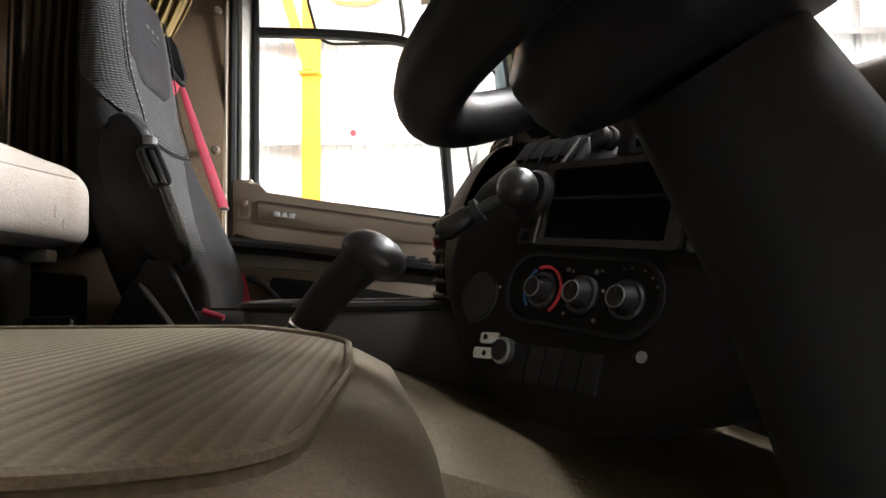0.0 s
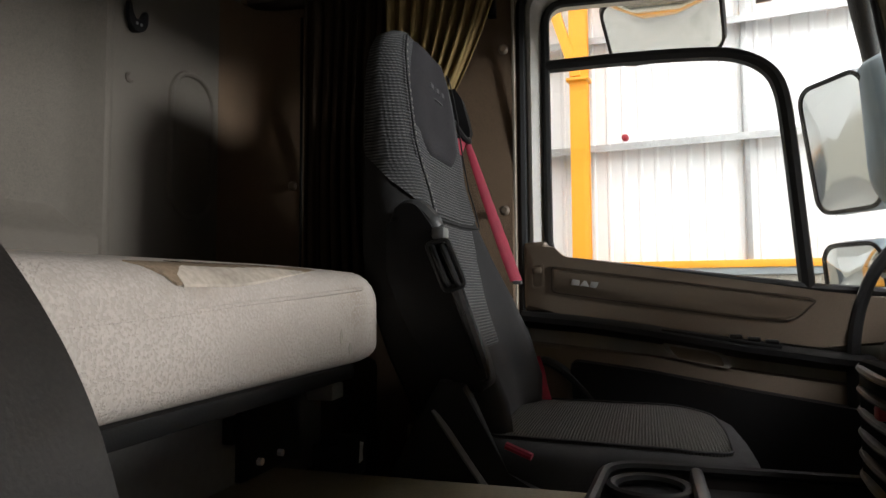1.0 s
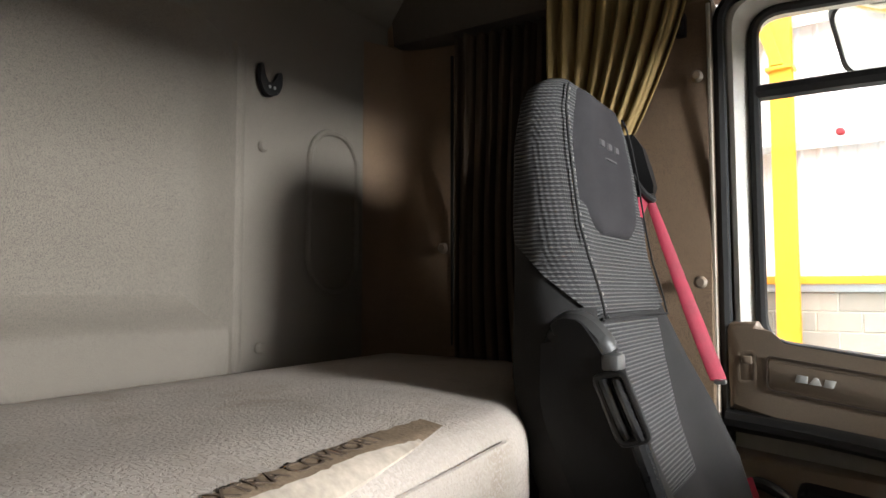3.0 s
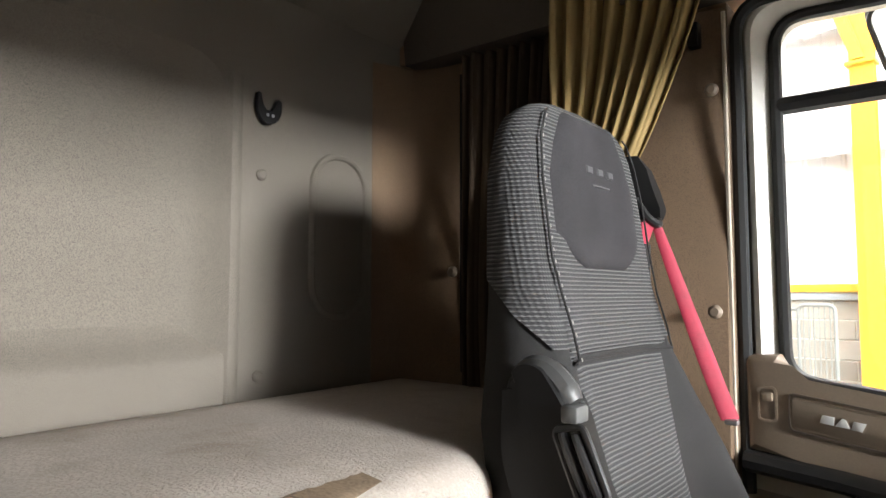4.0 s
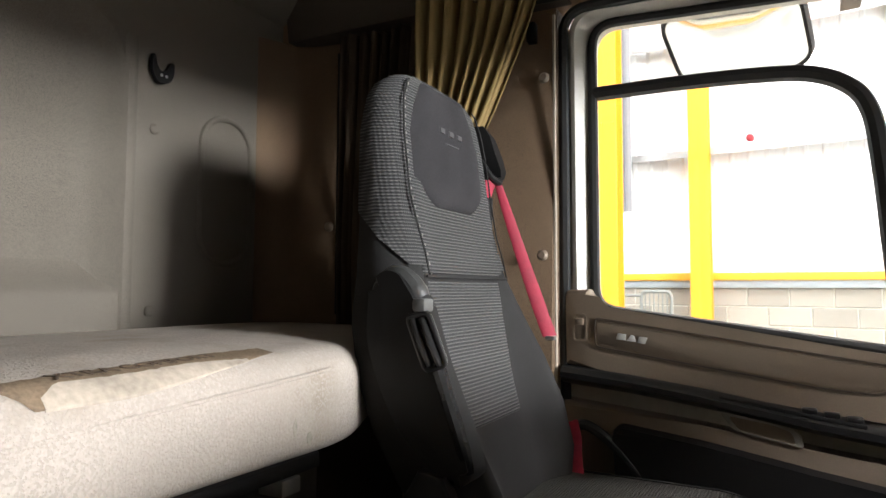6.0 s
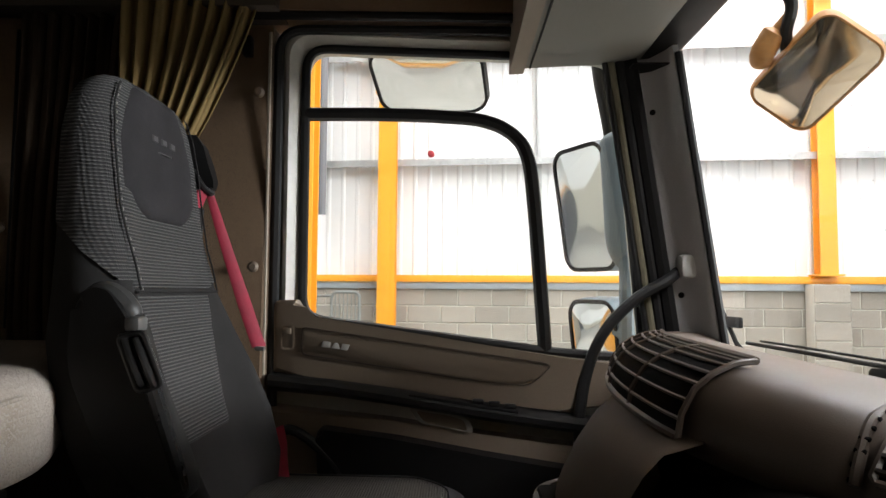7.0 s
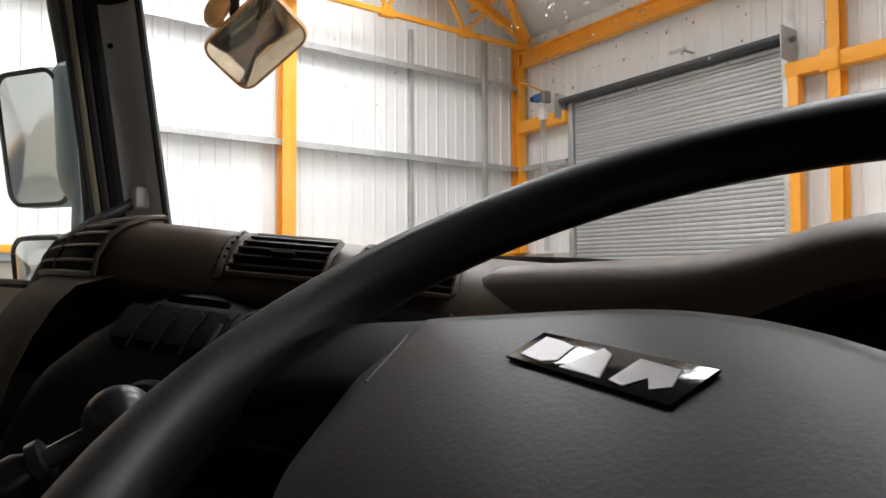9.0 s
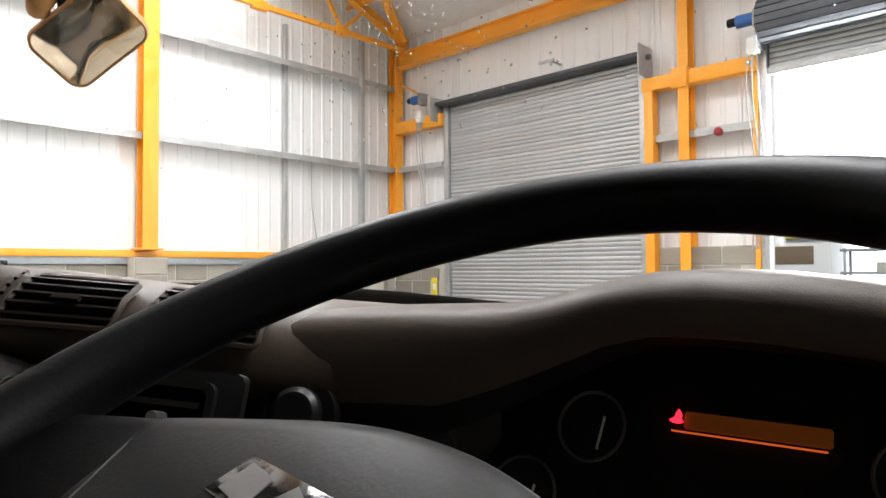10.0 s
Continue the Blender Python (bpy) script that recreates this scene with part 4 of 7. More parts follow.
for c in range(4):
    for i in grp[c][:-1]:
        bm.faces.new((vo[i], cmap[c], vo[i + 1]))
    n2 = (c + 1) % 4
    bm.faces.new((vo[grp[c][-1]], cmap[c], cmap[n2], vo[grp[n2][0]]))
setting("rear_lining", bm, M_LINING, "pressed rear lining panel with a rounded recess")
setting("rear_ledge", loft([[(B - 0.018, y, 2.13), (B + 0.006, y, 2.13), (B + 0.006, y, 2.20), (B - 0.002, y, 2.212), (B - 0.018, y, 2.225)] for y in (-0.40, 0.402)]), M_LINING, "moulded ledge along the bottom of the rear panel")
setting("rear_rib", loft([[(B - 0.002, 0.403, z), (B + 0.006, 0.410, z), (B + 0.007, 0.418, z), (B + 0.002, 0.432, z), (B - 0.002, 0.437, z)] for z in (2.10, 2.30, 2.55, 2.72)]), M_LINING, "moulded rib beside the rear panel")
ov = rounded(0.60, 0.75, 2.27, 2.605, 0.07, 6)
setting("rear_oval", tube([(B + 0.0015, a, b) for a, b in ov], 0.0075, 8, True, None, 1.0, (1, 0, 0)), M_LINING, "pressed oval moulding on the rear wall")
# side wall of the sleeper and rounded corner
sw = [(-0.012, 0.765), (0.001, 0.772), (0.006, 0.79), (0.018, 0.815), (0.038, 0.838), (0.065, 0.854), (0.10, 0.864), (0.16, 0.871), (0.17, 0.878), (0.30, 0.885), (0.45, 0.90), (0.60, 0.918), (0.705, 0.935), (0.712, 0.95), (0.712, 1.02), (-0.012, 1.02)]
rings = []
for z, lean in ((CF, -0.01), (2.1, -0.012), (2.4, 0.0), (2.7, 0.022), (2.84, 0.034)):
    rings.append([(x, y + (lean if 0.02 < x < 0.71 and y < 1 else 0), z) for x, y in sw])
setting("wall_left", loft(rings), speckled("speckled_brown_lining", (0.190, 0.122, 0.070), (0.074, 0.047, 0.028), 1200, None, 0.5, 0.51), "speckled brown lining panel behind the passenger door")
setting("side_joint", rbox(0.172, 0.178, 0.868, 0.874, 2.15, 2.80, 0.001), M_BLACK, "thin dark joint in the side lining")
setting("wall_left_upper", loft([[(-0.05, 0.86, z0), (1.60, 0.925, z0), (1.60, 1.04, z0), (-0.05, 1.04, z0)] for z0 in (2.855, 3.2)]), mat("brown_header_lining", (0.24, 0.150, 0.088), 0.75, vary=0.12, small=350, bump=0.2), "brown lining above the passenger door")
setting("header_rail", tube([(0.66, 0.905, 2.848), (1.0, 0.912, 2.846), (1.3, 0.92, 2.844)], 0.011, 8), M_BLACK, "black curtain rail over the door")
setting("wall_front_cab", rbox(1.80, 1.86, -1.02, 1.02, CF, 2.055, 0), M_BLACK, "black bulkhead in front of the dashboard")
# right side closes the cab round the open driver's doorway
setting("wall_right", rbox(-0.05, 0.70, -1.04, -0.97, CF, 3.2, 0), M_LINING, "speckled lining behind the driver's doorway")
setting("wall_right_upper", rbox(0.70, 1.75, -1.04, -0.97, 2.86, 3.2, 0), M_TRIM, "lining above the driver's doorway")
setting("wall_right_front", rbox(1.62, 1.95, -1.04, -0.97, CF, 2.1, 0), M_TRIM, "trim in front of the driver's door")
# unseen panel added over the driver's window to keep its light out
setting("light_block_right", rbox(0.78, 1.62, -1.04, -0.97, 1.80, 2.86, 0), M_TRIM, "added unseen panel that blocks light from the driver's window")
setting("wall_right_post", rbox(0.70, 0.78, -1.04, -0.97, 1.35, 2.86, 0), M_CREAM, "cream post behind the driver's window")
setting("pillar_right", loft([[(x0, -1.0, z), (x0 + 0.10, -0.99, z), (x0 + 0.14, -0.93, z), (x0 + 0.02, -0.95, z)] for x0, z in ((1.64, 2.08), (1.56, 2.86))]), M_PILLAR, "grey windscreen pillar on the driver's side")
# ceiling, the sloped junction behind and the shelf above the windscreen
setting("ceiling_cab", rbox(-0.06, 1.75, -1.02, 1.02, 3.18, 3.24, 0), M_PALEGREY, "pale cab roof lining")
setting("rear_cornice", loft([[(B - 0.02, y, 2.885), (B + 0.02, y, 2.905), (B + 0.16, y, 3.06), (B + 0.22, y, 3.2), (B - 0.02, y, 3.2)] for y in (-0.97, 0.3, 0.86)]), M_LINING, "sloped lining where rear wall and roof meet")
setting("side_cornice", loft([[(x, 0.80, 3.2), (x, 0.845, 2.95), (x, 0.86, 2.85), (x, 0.97, 2.85), (x, 0.97, 3.2)] for x in (0.02, 0.4, 0.74)]), mat("dark_brown_lining", (0.07, 0.055, 0.042), 0.8, vary=0.12, small=300, bump=0.2), "dark upper trim over the curtain rail")
shelf = thing("overhead_shelf", (1.4, 0.2, 2.76), "overhead storage shelf with a pale underside", "shelf")
so = [(1.262, 2.752), (1.268, 2.95), (1.30, 3.15), (1.75, 3.15), (1.68, 2.86), (1.58, 2.785), (1.53, 2.765)]
part("body", loft([[(x, y, z) for x, z in so] for y in (-0.95, 0.93, 0.985)]), M_PALEGREY, shelf, "pale grey moulded underside")
part("end_cap", loft([[(x + 0.002 * (x < 1.3), y, z) for x, z in [(1.252, 2.74), (1.256, 2.95), (1.29, 3.16), (1.31, 3.16), (1.285, 2.95), (1.285, 2.742)]] for y in (-0.95, 0.99)]), M_TRIM, shelf, "taupe front lip")
part("seam", rbox(1.30, 1.303, -0.9, 0.98, 2.75, 2.757, 0), M_BLACK, shelf)

# ---- windscreen and pillar ----
WX0, WX1 = 1.735, 1.66          # foot and head of the glass
pil = thing("windscreen_pillar", (1.64, 1.0, 2.1), "grey plastic windscreen pillar with two screws", "pillar")
px = lambda z: 1.66 - 0.085 * (z - 2.15) / 0.6
rings = []
for z in (2.05, 2.15, 2.35, 2.55, 2.70, 2.80, 2.90):
    x = px(z)
    rings.append([(x - 0.07, 1.03, z), (x - 0.062, 1.0, z), (x - 0.03, 1.0, z), (x + 0.005, 0.98, z), (x + 0.028, 0.935, z), (x + 0.034, 0.905, z), (x + 0.046, 0.905, z), (x + 0.055, 0.94, z), (x + 0.04, 1.0, z), (x + 0.02, 1.04, z)])
part("cover", loft(rings), M_PILLAR, pil, "grey ribbed plastic cover")
for z in (2.28 - 0.05, 2.65):
    part("screw", disc((px(z) - 0.002, 0.99, z), (-0.5, -0.86, 0), 0.007, 0.006, 10), M_BLACK, pil)
seal = [(px(z) + 0.042, 0.897, z) for z in (2.08, 2.2, 2.4, 2.6, 2.76)]
part("glass_seal", tube(seal, 0.009, 8), M_RUBBER, pil)
part("joint", rbox(px(2.745) - 0.05, px(2.745) + 0.035, 0.925, 1.003, 2.744, 2.747, 0), M_BLACK, pil)
# door-side stripes of the pillar: door frame edge and weather strip
for dx, m, r in ((-0.043, M_BLACK, 0.019), (-0.066, M_RUBBER, 0.012), (-0.086, mat("olive_frame_edge", (0.20, 0.18, 0.12), 0.5), 0.009), (-0.100, M_RUBBER, 0.007)):
    part("weather_strip", tube([(px(z) + dx, 0.976, z) for z in (2.06, 2.3, 2.55, 2.80)], r, 8), m, pil)
setting("windscreen_header", loft([[(1.50, y, 2.78), (1.575, y, 2.775), (1.635, y, 2.782 + 0.02 * (1 - min(1, max(0, (y - 0.4) / 0.4)))), (1.665, y, 2.81), (1.69, y, 2.95), (1.69, y, 3.18), (1.50, y, 3.18)] for y in (-0.97, -0.5, 0.0, 0.5, 0.8, 0.93, 1.03)]), M_BLACK, "black lining over the windscreen")
# grab strap with a white end fitting
strap = thing("grab_strap", (1.5, 0.9, 2.1), "black rubber grab strap hung from the pillar", "strap")
part("strap", tube(smooth_line([(1.64, 0.99, 2.285), (1.60, 0.95, 2.262), (1.53, 0.95, 2.22), (1.463, 0.95, 2.15), (1.425, 0.95, 2.067), (1.405, 0.94, 1.97), (1.40, 0.93, 1.85)], 8), 0.0125, 10), M_RUBBER, strap)
part("end_fitting", rbox(1.632, 1.70, 0.945, 0.992, 2.268, 2.322, 0.012), M_WHITE, strap, "white plastic end fitting")
# glass
gl = loft([[(WX0 + 0.02 * (1 - (y / 0.9) ** 2), y, 2.05), (WX1 + 0.02 * (1 - (y / 0.9) ** 2), y, 2.88)] for y in [-0.93 + 1.82 * i / 12 for i in range(13)]], False, False)
ws = setting("window_1", gl, M_GLASS, "clear windscreen glass with rain drops")
ws.visible_shadow = False
setting("cowl_band", loft([[(x + 0.03 * (1 - (y / 0.9) ** 2), y, z - (0.012 if y > 0.42 else 0.016 * max(0.0, min(1.0, (-0.16 - y) / 0.15)))) for x, z in [(1.705, 2.03), (1.712, 2.136), (1.716, 2.141), (1.732, 2.138), (1.735, 2.03)]] for y in [-0.9 + 1.36 * i / 8 for i in range(9)]]), M_BLACK, "black band along the foot of the windscreen")
# rain drops
bm = bmesh.new()
rng = random.Random(7)
for i in range(620):
    if i < 380:
        y, z = rng.gauss(-0.25, 0.09), 2.30 + abs(rng.gauss(0.13, 0.07))
    else:
        y, z = rng.uniform(-0.8, 0.5), rng.uniform(2.28, 2.75)
        if rng.random() > 0.55:
            continue
    x = WX0 + (WX1 - WX0) * (z - 2.05) / 0.83 + 0.02 * (1 - (y / 0.9) ** 2) + 0.002
    r = rng.uniform(0.0006, 0.0016)
    t = bmesh.new()
    bmesh.ops.create_icosphere(t, subdivisions=1, radius=r)
    bmesh.ops.scale(t, vec=(0.6, 1.0, rng.uniform(0.9, 1.5)), verts=t.verts)
    bmesh.ops.translate(t, vec=(x, y, z), verts=t.verts)
    join(bm, t)
M_DROP = mat("bright_water_drop", (0.9, 0.92, 0.92), 0.05, 0.0, vary=0.0, bump=0.0)
M_DROP.node_tree.nodes["Principled BSDF"].inputs["Transmission Weight"].default_value = 0.75
dr = new("rain_drops", finish("rain_drops", bm, M_DROP))
tagged(dr, "scattered rain drops clinging to the windscreen", "water drops", "", "stuff")

# ---- passenger door ----
DY = 1.0
win = round_corners([(0.780, 2.172), (1.36, 2.098), (1.56, 2.085), (1.502, 2.778), (0.778, 2.805)], [0.05, 0.02, 0.03, 0.05, 0.055], 6)
outer = round_corners([(0.716, 1.30), (1.60, 1.30), (1.62, 2.08), (1.548, 2.835), (0.72, 2.85)], [0.02, 0.02, 0.05, 0.06, 0.06], 6)
door = thing("door_1", (1.15, DY, 1.3), "taupe and black passenger door with a large window", "door", kind="structure")
part("door_frame", frame_ring(outer, win, (0, DY + 0.01, 0), (1, 0, 0), (0, 0, 1), -0.035), M_CREAM, door, "cream painted steel door frame")
wout = [(1.14 + (x - 1.14) * 1.115, 2.46 + (z - 2.46) * 1.085) for x, z in win]
part("window_reveal", loft([[(x, DY - 0.03, z) for x, z in wout], [(1.14 + (x - 1.14) * 1.09, DY - 0.032, 2.46 + (z - 2.46) * 1.068) for x, z in win], [(1.14 + (x - 1.14) * 1.01, DY + 0.004, 2.46 + (z - 2.46) * 1.01) for x, z in win]], True, False), mat("pale_cream_paint", (0.68, 0.65, 0.58), 0.35, vary=0.06, big=5, small=60, bump=0.03), door, "cream painted window reveal")
part("edge_piping", tube([(0.709, 0.938, z) for z in (1.9, 2.1, 2.4, 2.7, 2.82)], 0.004, 6), mat("beige_piping", (0.42, 0.37, 0.29), 0.6), door, "thin beige piping")
# the window seal round the glass
part("window_seal", tube([(x, DY - 0.004, z) for x, z in win], 0.011, 8, True), M_RUBBER, door, "black rubber window seal")
part("body_seal", tube([(x, DY - 0.035, z) for x, z in round_corners([(0.722, 1.9), (0.722, 2.838), (1.55, 2.83)], [0, 0.06, 0], 6)], 0.012, 8), M_RUBBER, door, "black door seal")
pane = part("pane", plate(win, (0, DY + 0.012, 0), (1, 0, 0), (0, 0, 1), -0.004), M_GLASS, door, "clear door glass")
pane.visible_shadow = False
# the bar of the lower sliding pane
barl = smooth_line([(0.782, DY, 2.648), (0.95, DY, 2.648), (1.10, DY, 2.643), (1.20, DY, 2.632), (1.265, DY, 2.600), (1.298, DY, 2.548), (1.312, DY, 2.45), (1.325, DY, 2.28), (1.338, DY, 2.10)], 6)
part("window_bar", tube(barl, 0.0165, 8, False, None, 1.0, (0, 1, 0)), M_RUBBER, door, "black curved bar of the sliding pane")
# trim: upper moulding
up = [(0.722, 2.20), (0.728, 2.212), (0.776, 2.214), (0.790, 2.19), (0.815, 2.165), (1.36, 2.092), (1.45, 2.082), (1.53, 2.078), (1.53, 1.985), (1.35, 1.975), (1.20, 1.992), (0.95, 2.025), (0.80, 2.045), (0.724, 2.052)]
up = list(reversed(up))
part("upper_trim", plate(up, (0, DY - 0.004, 0), (1, 0, 0), (0, 0, 1), 0.045, 0.012, None, 3), M_TRIM, door, "taupe moulded upper door trim")
recess = round_corners([(0.79, 2.092), (1.20, 2.034), (1.30, 2.027), (1.345, 2.072), (1.33, 2.08), (0.79, 2.155)], [0.012, 0.04, 0.05, 0.015, 0.02, 0.012], 5)
rin = offset_outline(recess, 0.0026)
# ring in darker taupe: the crease's soft shade as colour
part("trim_groove", frame_ring(recess, rin, (0, DY - 0.0495, 0), (1, 0, 0), (0, 0, 1), 0.003), mat("crease_shade_taupe", (0.10, 0.076, 0.055), 0.6), door, "groove round the badge strip, its shade put into the colour")
part("badge_strip", plate(offset_outline(recess, 0.006), (0, DY - 0.047, 0), (1, 0, 0), (0, 0, 1), 0.005, 0.003), M_TRIM, door)
M_PALEMARK = mat("pale_silver_mark", (0.62, 0.61, 0.58), 0.35, 0.2, vary=0.08)
for i, (x0, x1) in enumerate(((0.838, 0.855), (0.859, 0.877), (0.881, 0.898))):
    z0 = 2.110 - (x0 - 0.838) * 0.13
    part("badge_mark", plate([(x0 - 0.003, z0), (x1 - (0.005 if i == 2 else 0), z0 - 0.002), (x1 + 0.001 - (0.006 if i == 1 else 0), z0 + 0.011), (x0 + (0.007 if i == 1 else 0.001), z0 + 0.013)], (0, DY - 0.0515, 0), (1, 0, 0), (0, 0, 1), 0.002, 0.0005), M_PALEMARK, door, "small silver badge mark")
part("pull_slot", plate(rounded(0.745, 0.772, 2.105, 2.160, 0.008), (0, DY - 0.047, 0), (1, 0, 0), (0, 0, 1), 0.005, 0.002), M_TRIM, door)
part("slot_shadow", frame_ring(rounded(0.743, 0.774, 2.103, 2.162, 0.009), rounded(0.747, 0.770, 2.107, 2.158, 0.007), (0, DY - 0.0525, 0), (1, 0, 0), (0, 0, 1), 0.0015), M_TRIM, door)
part("slot_bar", rbox(0.750, 0.768, DY - 0.060, DY - 0.05, 2.138, 2.152, 0.003), M_TRIM, door)
# black arm rest band
band = [(0.722, 2.052), (0.86, 2.040), (1.0, 2.022), (1.2, 1.990), (1.36, 1.970), (1.44, 1.962)]
rings = []
for i, (x, z) in enumerate(band):
    d = 0.026 + 0.014 * min(1, i / 2)
    rings.append([(x, DY - 0.03, z), (x, DY - 0.05 - d * 0.6, z - 0.002), (x, DY - 0.05 - d, z - 0.012), (x, DY - 0.05 - d, z - 0.024), (x, DY - 0.04 - d * 0.5, z - 0.036), (x, DY - 0.03, z - 0.042)])
part("arm_rest", loft(rings), M_GLOSSBLACK, door, "glossy black arm rest band")
part("switch_rail", rbox(1.03, 1.27, DY - 0.084, DY - 0.05, 1.987, 1.997, 0.003, 2, None, Matrix.Translation((1.15, 0, 1.99)) @ pose(0, 0, 0, 0, 7.5, 0) @ Matrix.Translation((-1.15, 0, -1.99))), M_BLACK, door)
for k in range(3):
    part("window_switch", rbox(1.17 + 0.035 * k, 1.195 + 0.035 * k, DY - 0.082, DY - 0.06, 1.992 - 0.005 * k, 2.002 - 0.005 * k, 0.003), M_GLOSSBLACK, door)
low = [(0.722, 1.978), (1.0, 1.95), (1.2, 1.922), (1.44, 1.895), (1.47, 1.70), (1.45, 1.36), (0.722, 1.36)]
part("lower_trim", plate(list(reversed(low)), (0, DY - 0.004, 0), (1, 0, 0), (0, 0, 1), 0.05, 0.01), M_TRIM, door, "taupe lower door trim")
part("pocket_lip", plate(list(reversed(round_corners([(0.835, 1.942), (1.0, 1.922), (1.2, 1.888), (1.42, 1.855), (1.44, 1.42), (0.86, 1.42), (0.84, 1.88)], 0.02))), (0, DY - 0.055, 0), (1, 0, 0), (0, 0, 1), 0.05, 0.012), M_BLACK, door, "black door pocket")
scoop = round_corners([(1.030, 1.982), (1.055, 1.948), (1.12, 1.936), (1.175, 1.926), (1.165, 1.956), (1.13, 1.968)], 0.012)
part("pull_scoop", frame_ring(list(scoop), [(1.105 + (a - 1.105) * 0.8, 1.945 + (b - 1.945) * 0.8) for a, b in scoop], (0, DY - 0.05, 0), (1, 0, 0), (0, 0, 1), 0.012), mat("pale_taupe_scoop", (0.36, 0.33, 0.28), 0.4), door, "pale rim of the door pull")
part("scoop_bowl", plate([(1.105 + (a - 1.105) * 0.8, 1.945 + (b - 1.945) * 0.8) for a, b in reversed(scoop)], (0, DY - 0.05, 0), (1, 0, 0), (0, 0, 1), 0.006), M_TRIM, door)
# bolts, clip on the side lining
for p in ((0.686, 0.938, 2.681), (0.689, 0.913, 2.286), (0.155, 0.866, 2.365)):
    t = thing("trim_bolt", p, "round brown plastic trim bolt in the lining", "bolt", "trim bolts")
    part("head", disc(p, (0.05, -1, 0), 0.012, 0.009, 16, 0.005), M_TRIM, t)
for y, z in ((0.476, 2.54), (0.476, 2.165)):
    t = thing("trim_bolt", (0, y, z), "round pale plastic trim bolt in the lining", "bolt", "trim bolts")
    part("head", disc((B, y, z), (1, 0, 0), 0.011, 0.008, 16, 0.004), M_LINING, t)
t = thing("blind_clip", (0.66, 0.94, 2.786), "small black clip on the brown lining", "clip")
part("body", rbox(0.648, 0.668, 0.925, 0.95, 2.765, 2.81, 0.003), M_BLACK, t)
# coat hook on the rear wall
t = thing("coat_hook", (0.0, 0.46, 2.67), "dark plastic double coat hook on the rear wall", "hook")
hk = round_corners([(-0.027, 0.028), (-0.020, 0.030), (-0.016, 0.008), (-0.003, -0.008), (0.009, 0.003), (0.019, 0.022), (0.027, 0.022), (0.027, -0.004), (0.018, -0.022), (0.0, -0.030), (-0.016, -0.025), (-0.027, -0.006)], 0.006, 4)
part("plate", plate(hk, (B + 0.008, 0.482, 2.664), (0, 1, 0), (0, 0, 1), 0.009, 0.003), M_BLACK, t)
part("foot", disc((B - 0.002, 0.482, 2.648), (1, 0, 0), 0.012, 0.012, 14), M_BLACK, t)
for y in (0.477, 0.489):
    part("screw", disc((B + 0.016, y, 2.652), (1, 0, 0), 0.0035, 0.002, 8), M_STEEL, t)


# ---- curtains ----
def curtain(name, top, foot, folds, depth, material, label, n=90, swoop=0.0):
    """A gathered cloth: deep uneven folds between a rail line and a gathered foot."""
    rng = random.Random(len(name) + folds)
    ph = [rng.uniform(0, 6.28) for _ in range(4)]
    rows = []
    for k in range(17):
        s = k / 16
        row = []
        for i in range(n):
            u = i / (n - 1)
            a = Vector(top[0]).lerp(Vector(top[1]), u)
            b = Vector(foot[0]).lerp(Vector(foot[1]), u)
            mid = a.lerp(b, 0.5).lerp(Vector((a.x, a.y, a.lerp(b, 0.68).z)), swoop)
            p = a.lerp(mid, s).lerp(mid.lerp(b, s), s) if swoop else a.lerp(b, s)
            d = depth * (1 - (0.72 if swoop else 0.45) * s)
            f = math.sin(u * folds * 6.283 + ph[0] + 0.6 * math.sin(u * 9 + ph[1]) + s * 0.5) * d + 0.35 * d * math.sin(u * folds * 14 + ph[2])
            f += 0.012 * math.sin(s * 5 + u * 4 + ph[3])
            p += Vector((0.15 * f, -f - 0.02 * math.sin(s * math.pi), 0))
            row.append(p)
        rows.append(row)
    bm = loft(rows, False, False)
    t = thing(name, foot[0], label, "curtain", "cab curtains")
    ob = part("cloth", bm, material, t, smooth=80)
    md = ob.modifiers.new("thick", "SOLIDIFY")
    md.thickness = 0.003
    return t


curtain("curtain", [(0.43, 0.84, 2.96), (0.705, 0.895, 2.94)], [(0.44, 0.80, 2.50), (0.560, 0.835, 2.505)], 8, 0.020, M_CURTAIN, "mustard cloth curtain gathered and tied back", 150, 0.62)
# brown curtain, made longer down to the bunk to darken the rear corner
curtain("curtain", [(0.20, 0.855, 2.83), (0.46, 0.865, 2.83)], [(0.21, 0.845, 2.02), (0.47, 0.865, 2.02)], 9, 0.016, M_CURTAIN_DARK, "dark brown curtain behind the seat, lengthened to darken the corner")

# ---- bunk ----
bunk = thing("bunk", (0.3, -0.2, 1.84), "sleeper bunk with a worn pale mattress", "bunk")
rb = lambda pts: round_corners(pts, 0.035, 4)


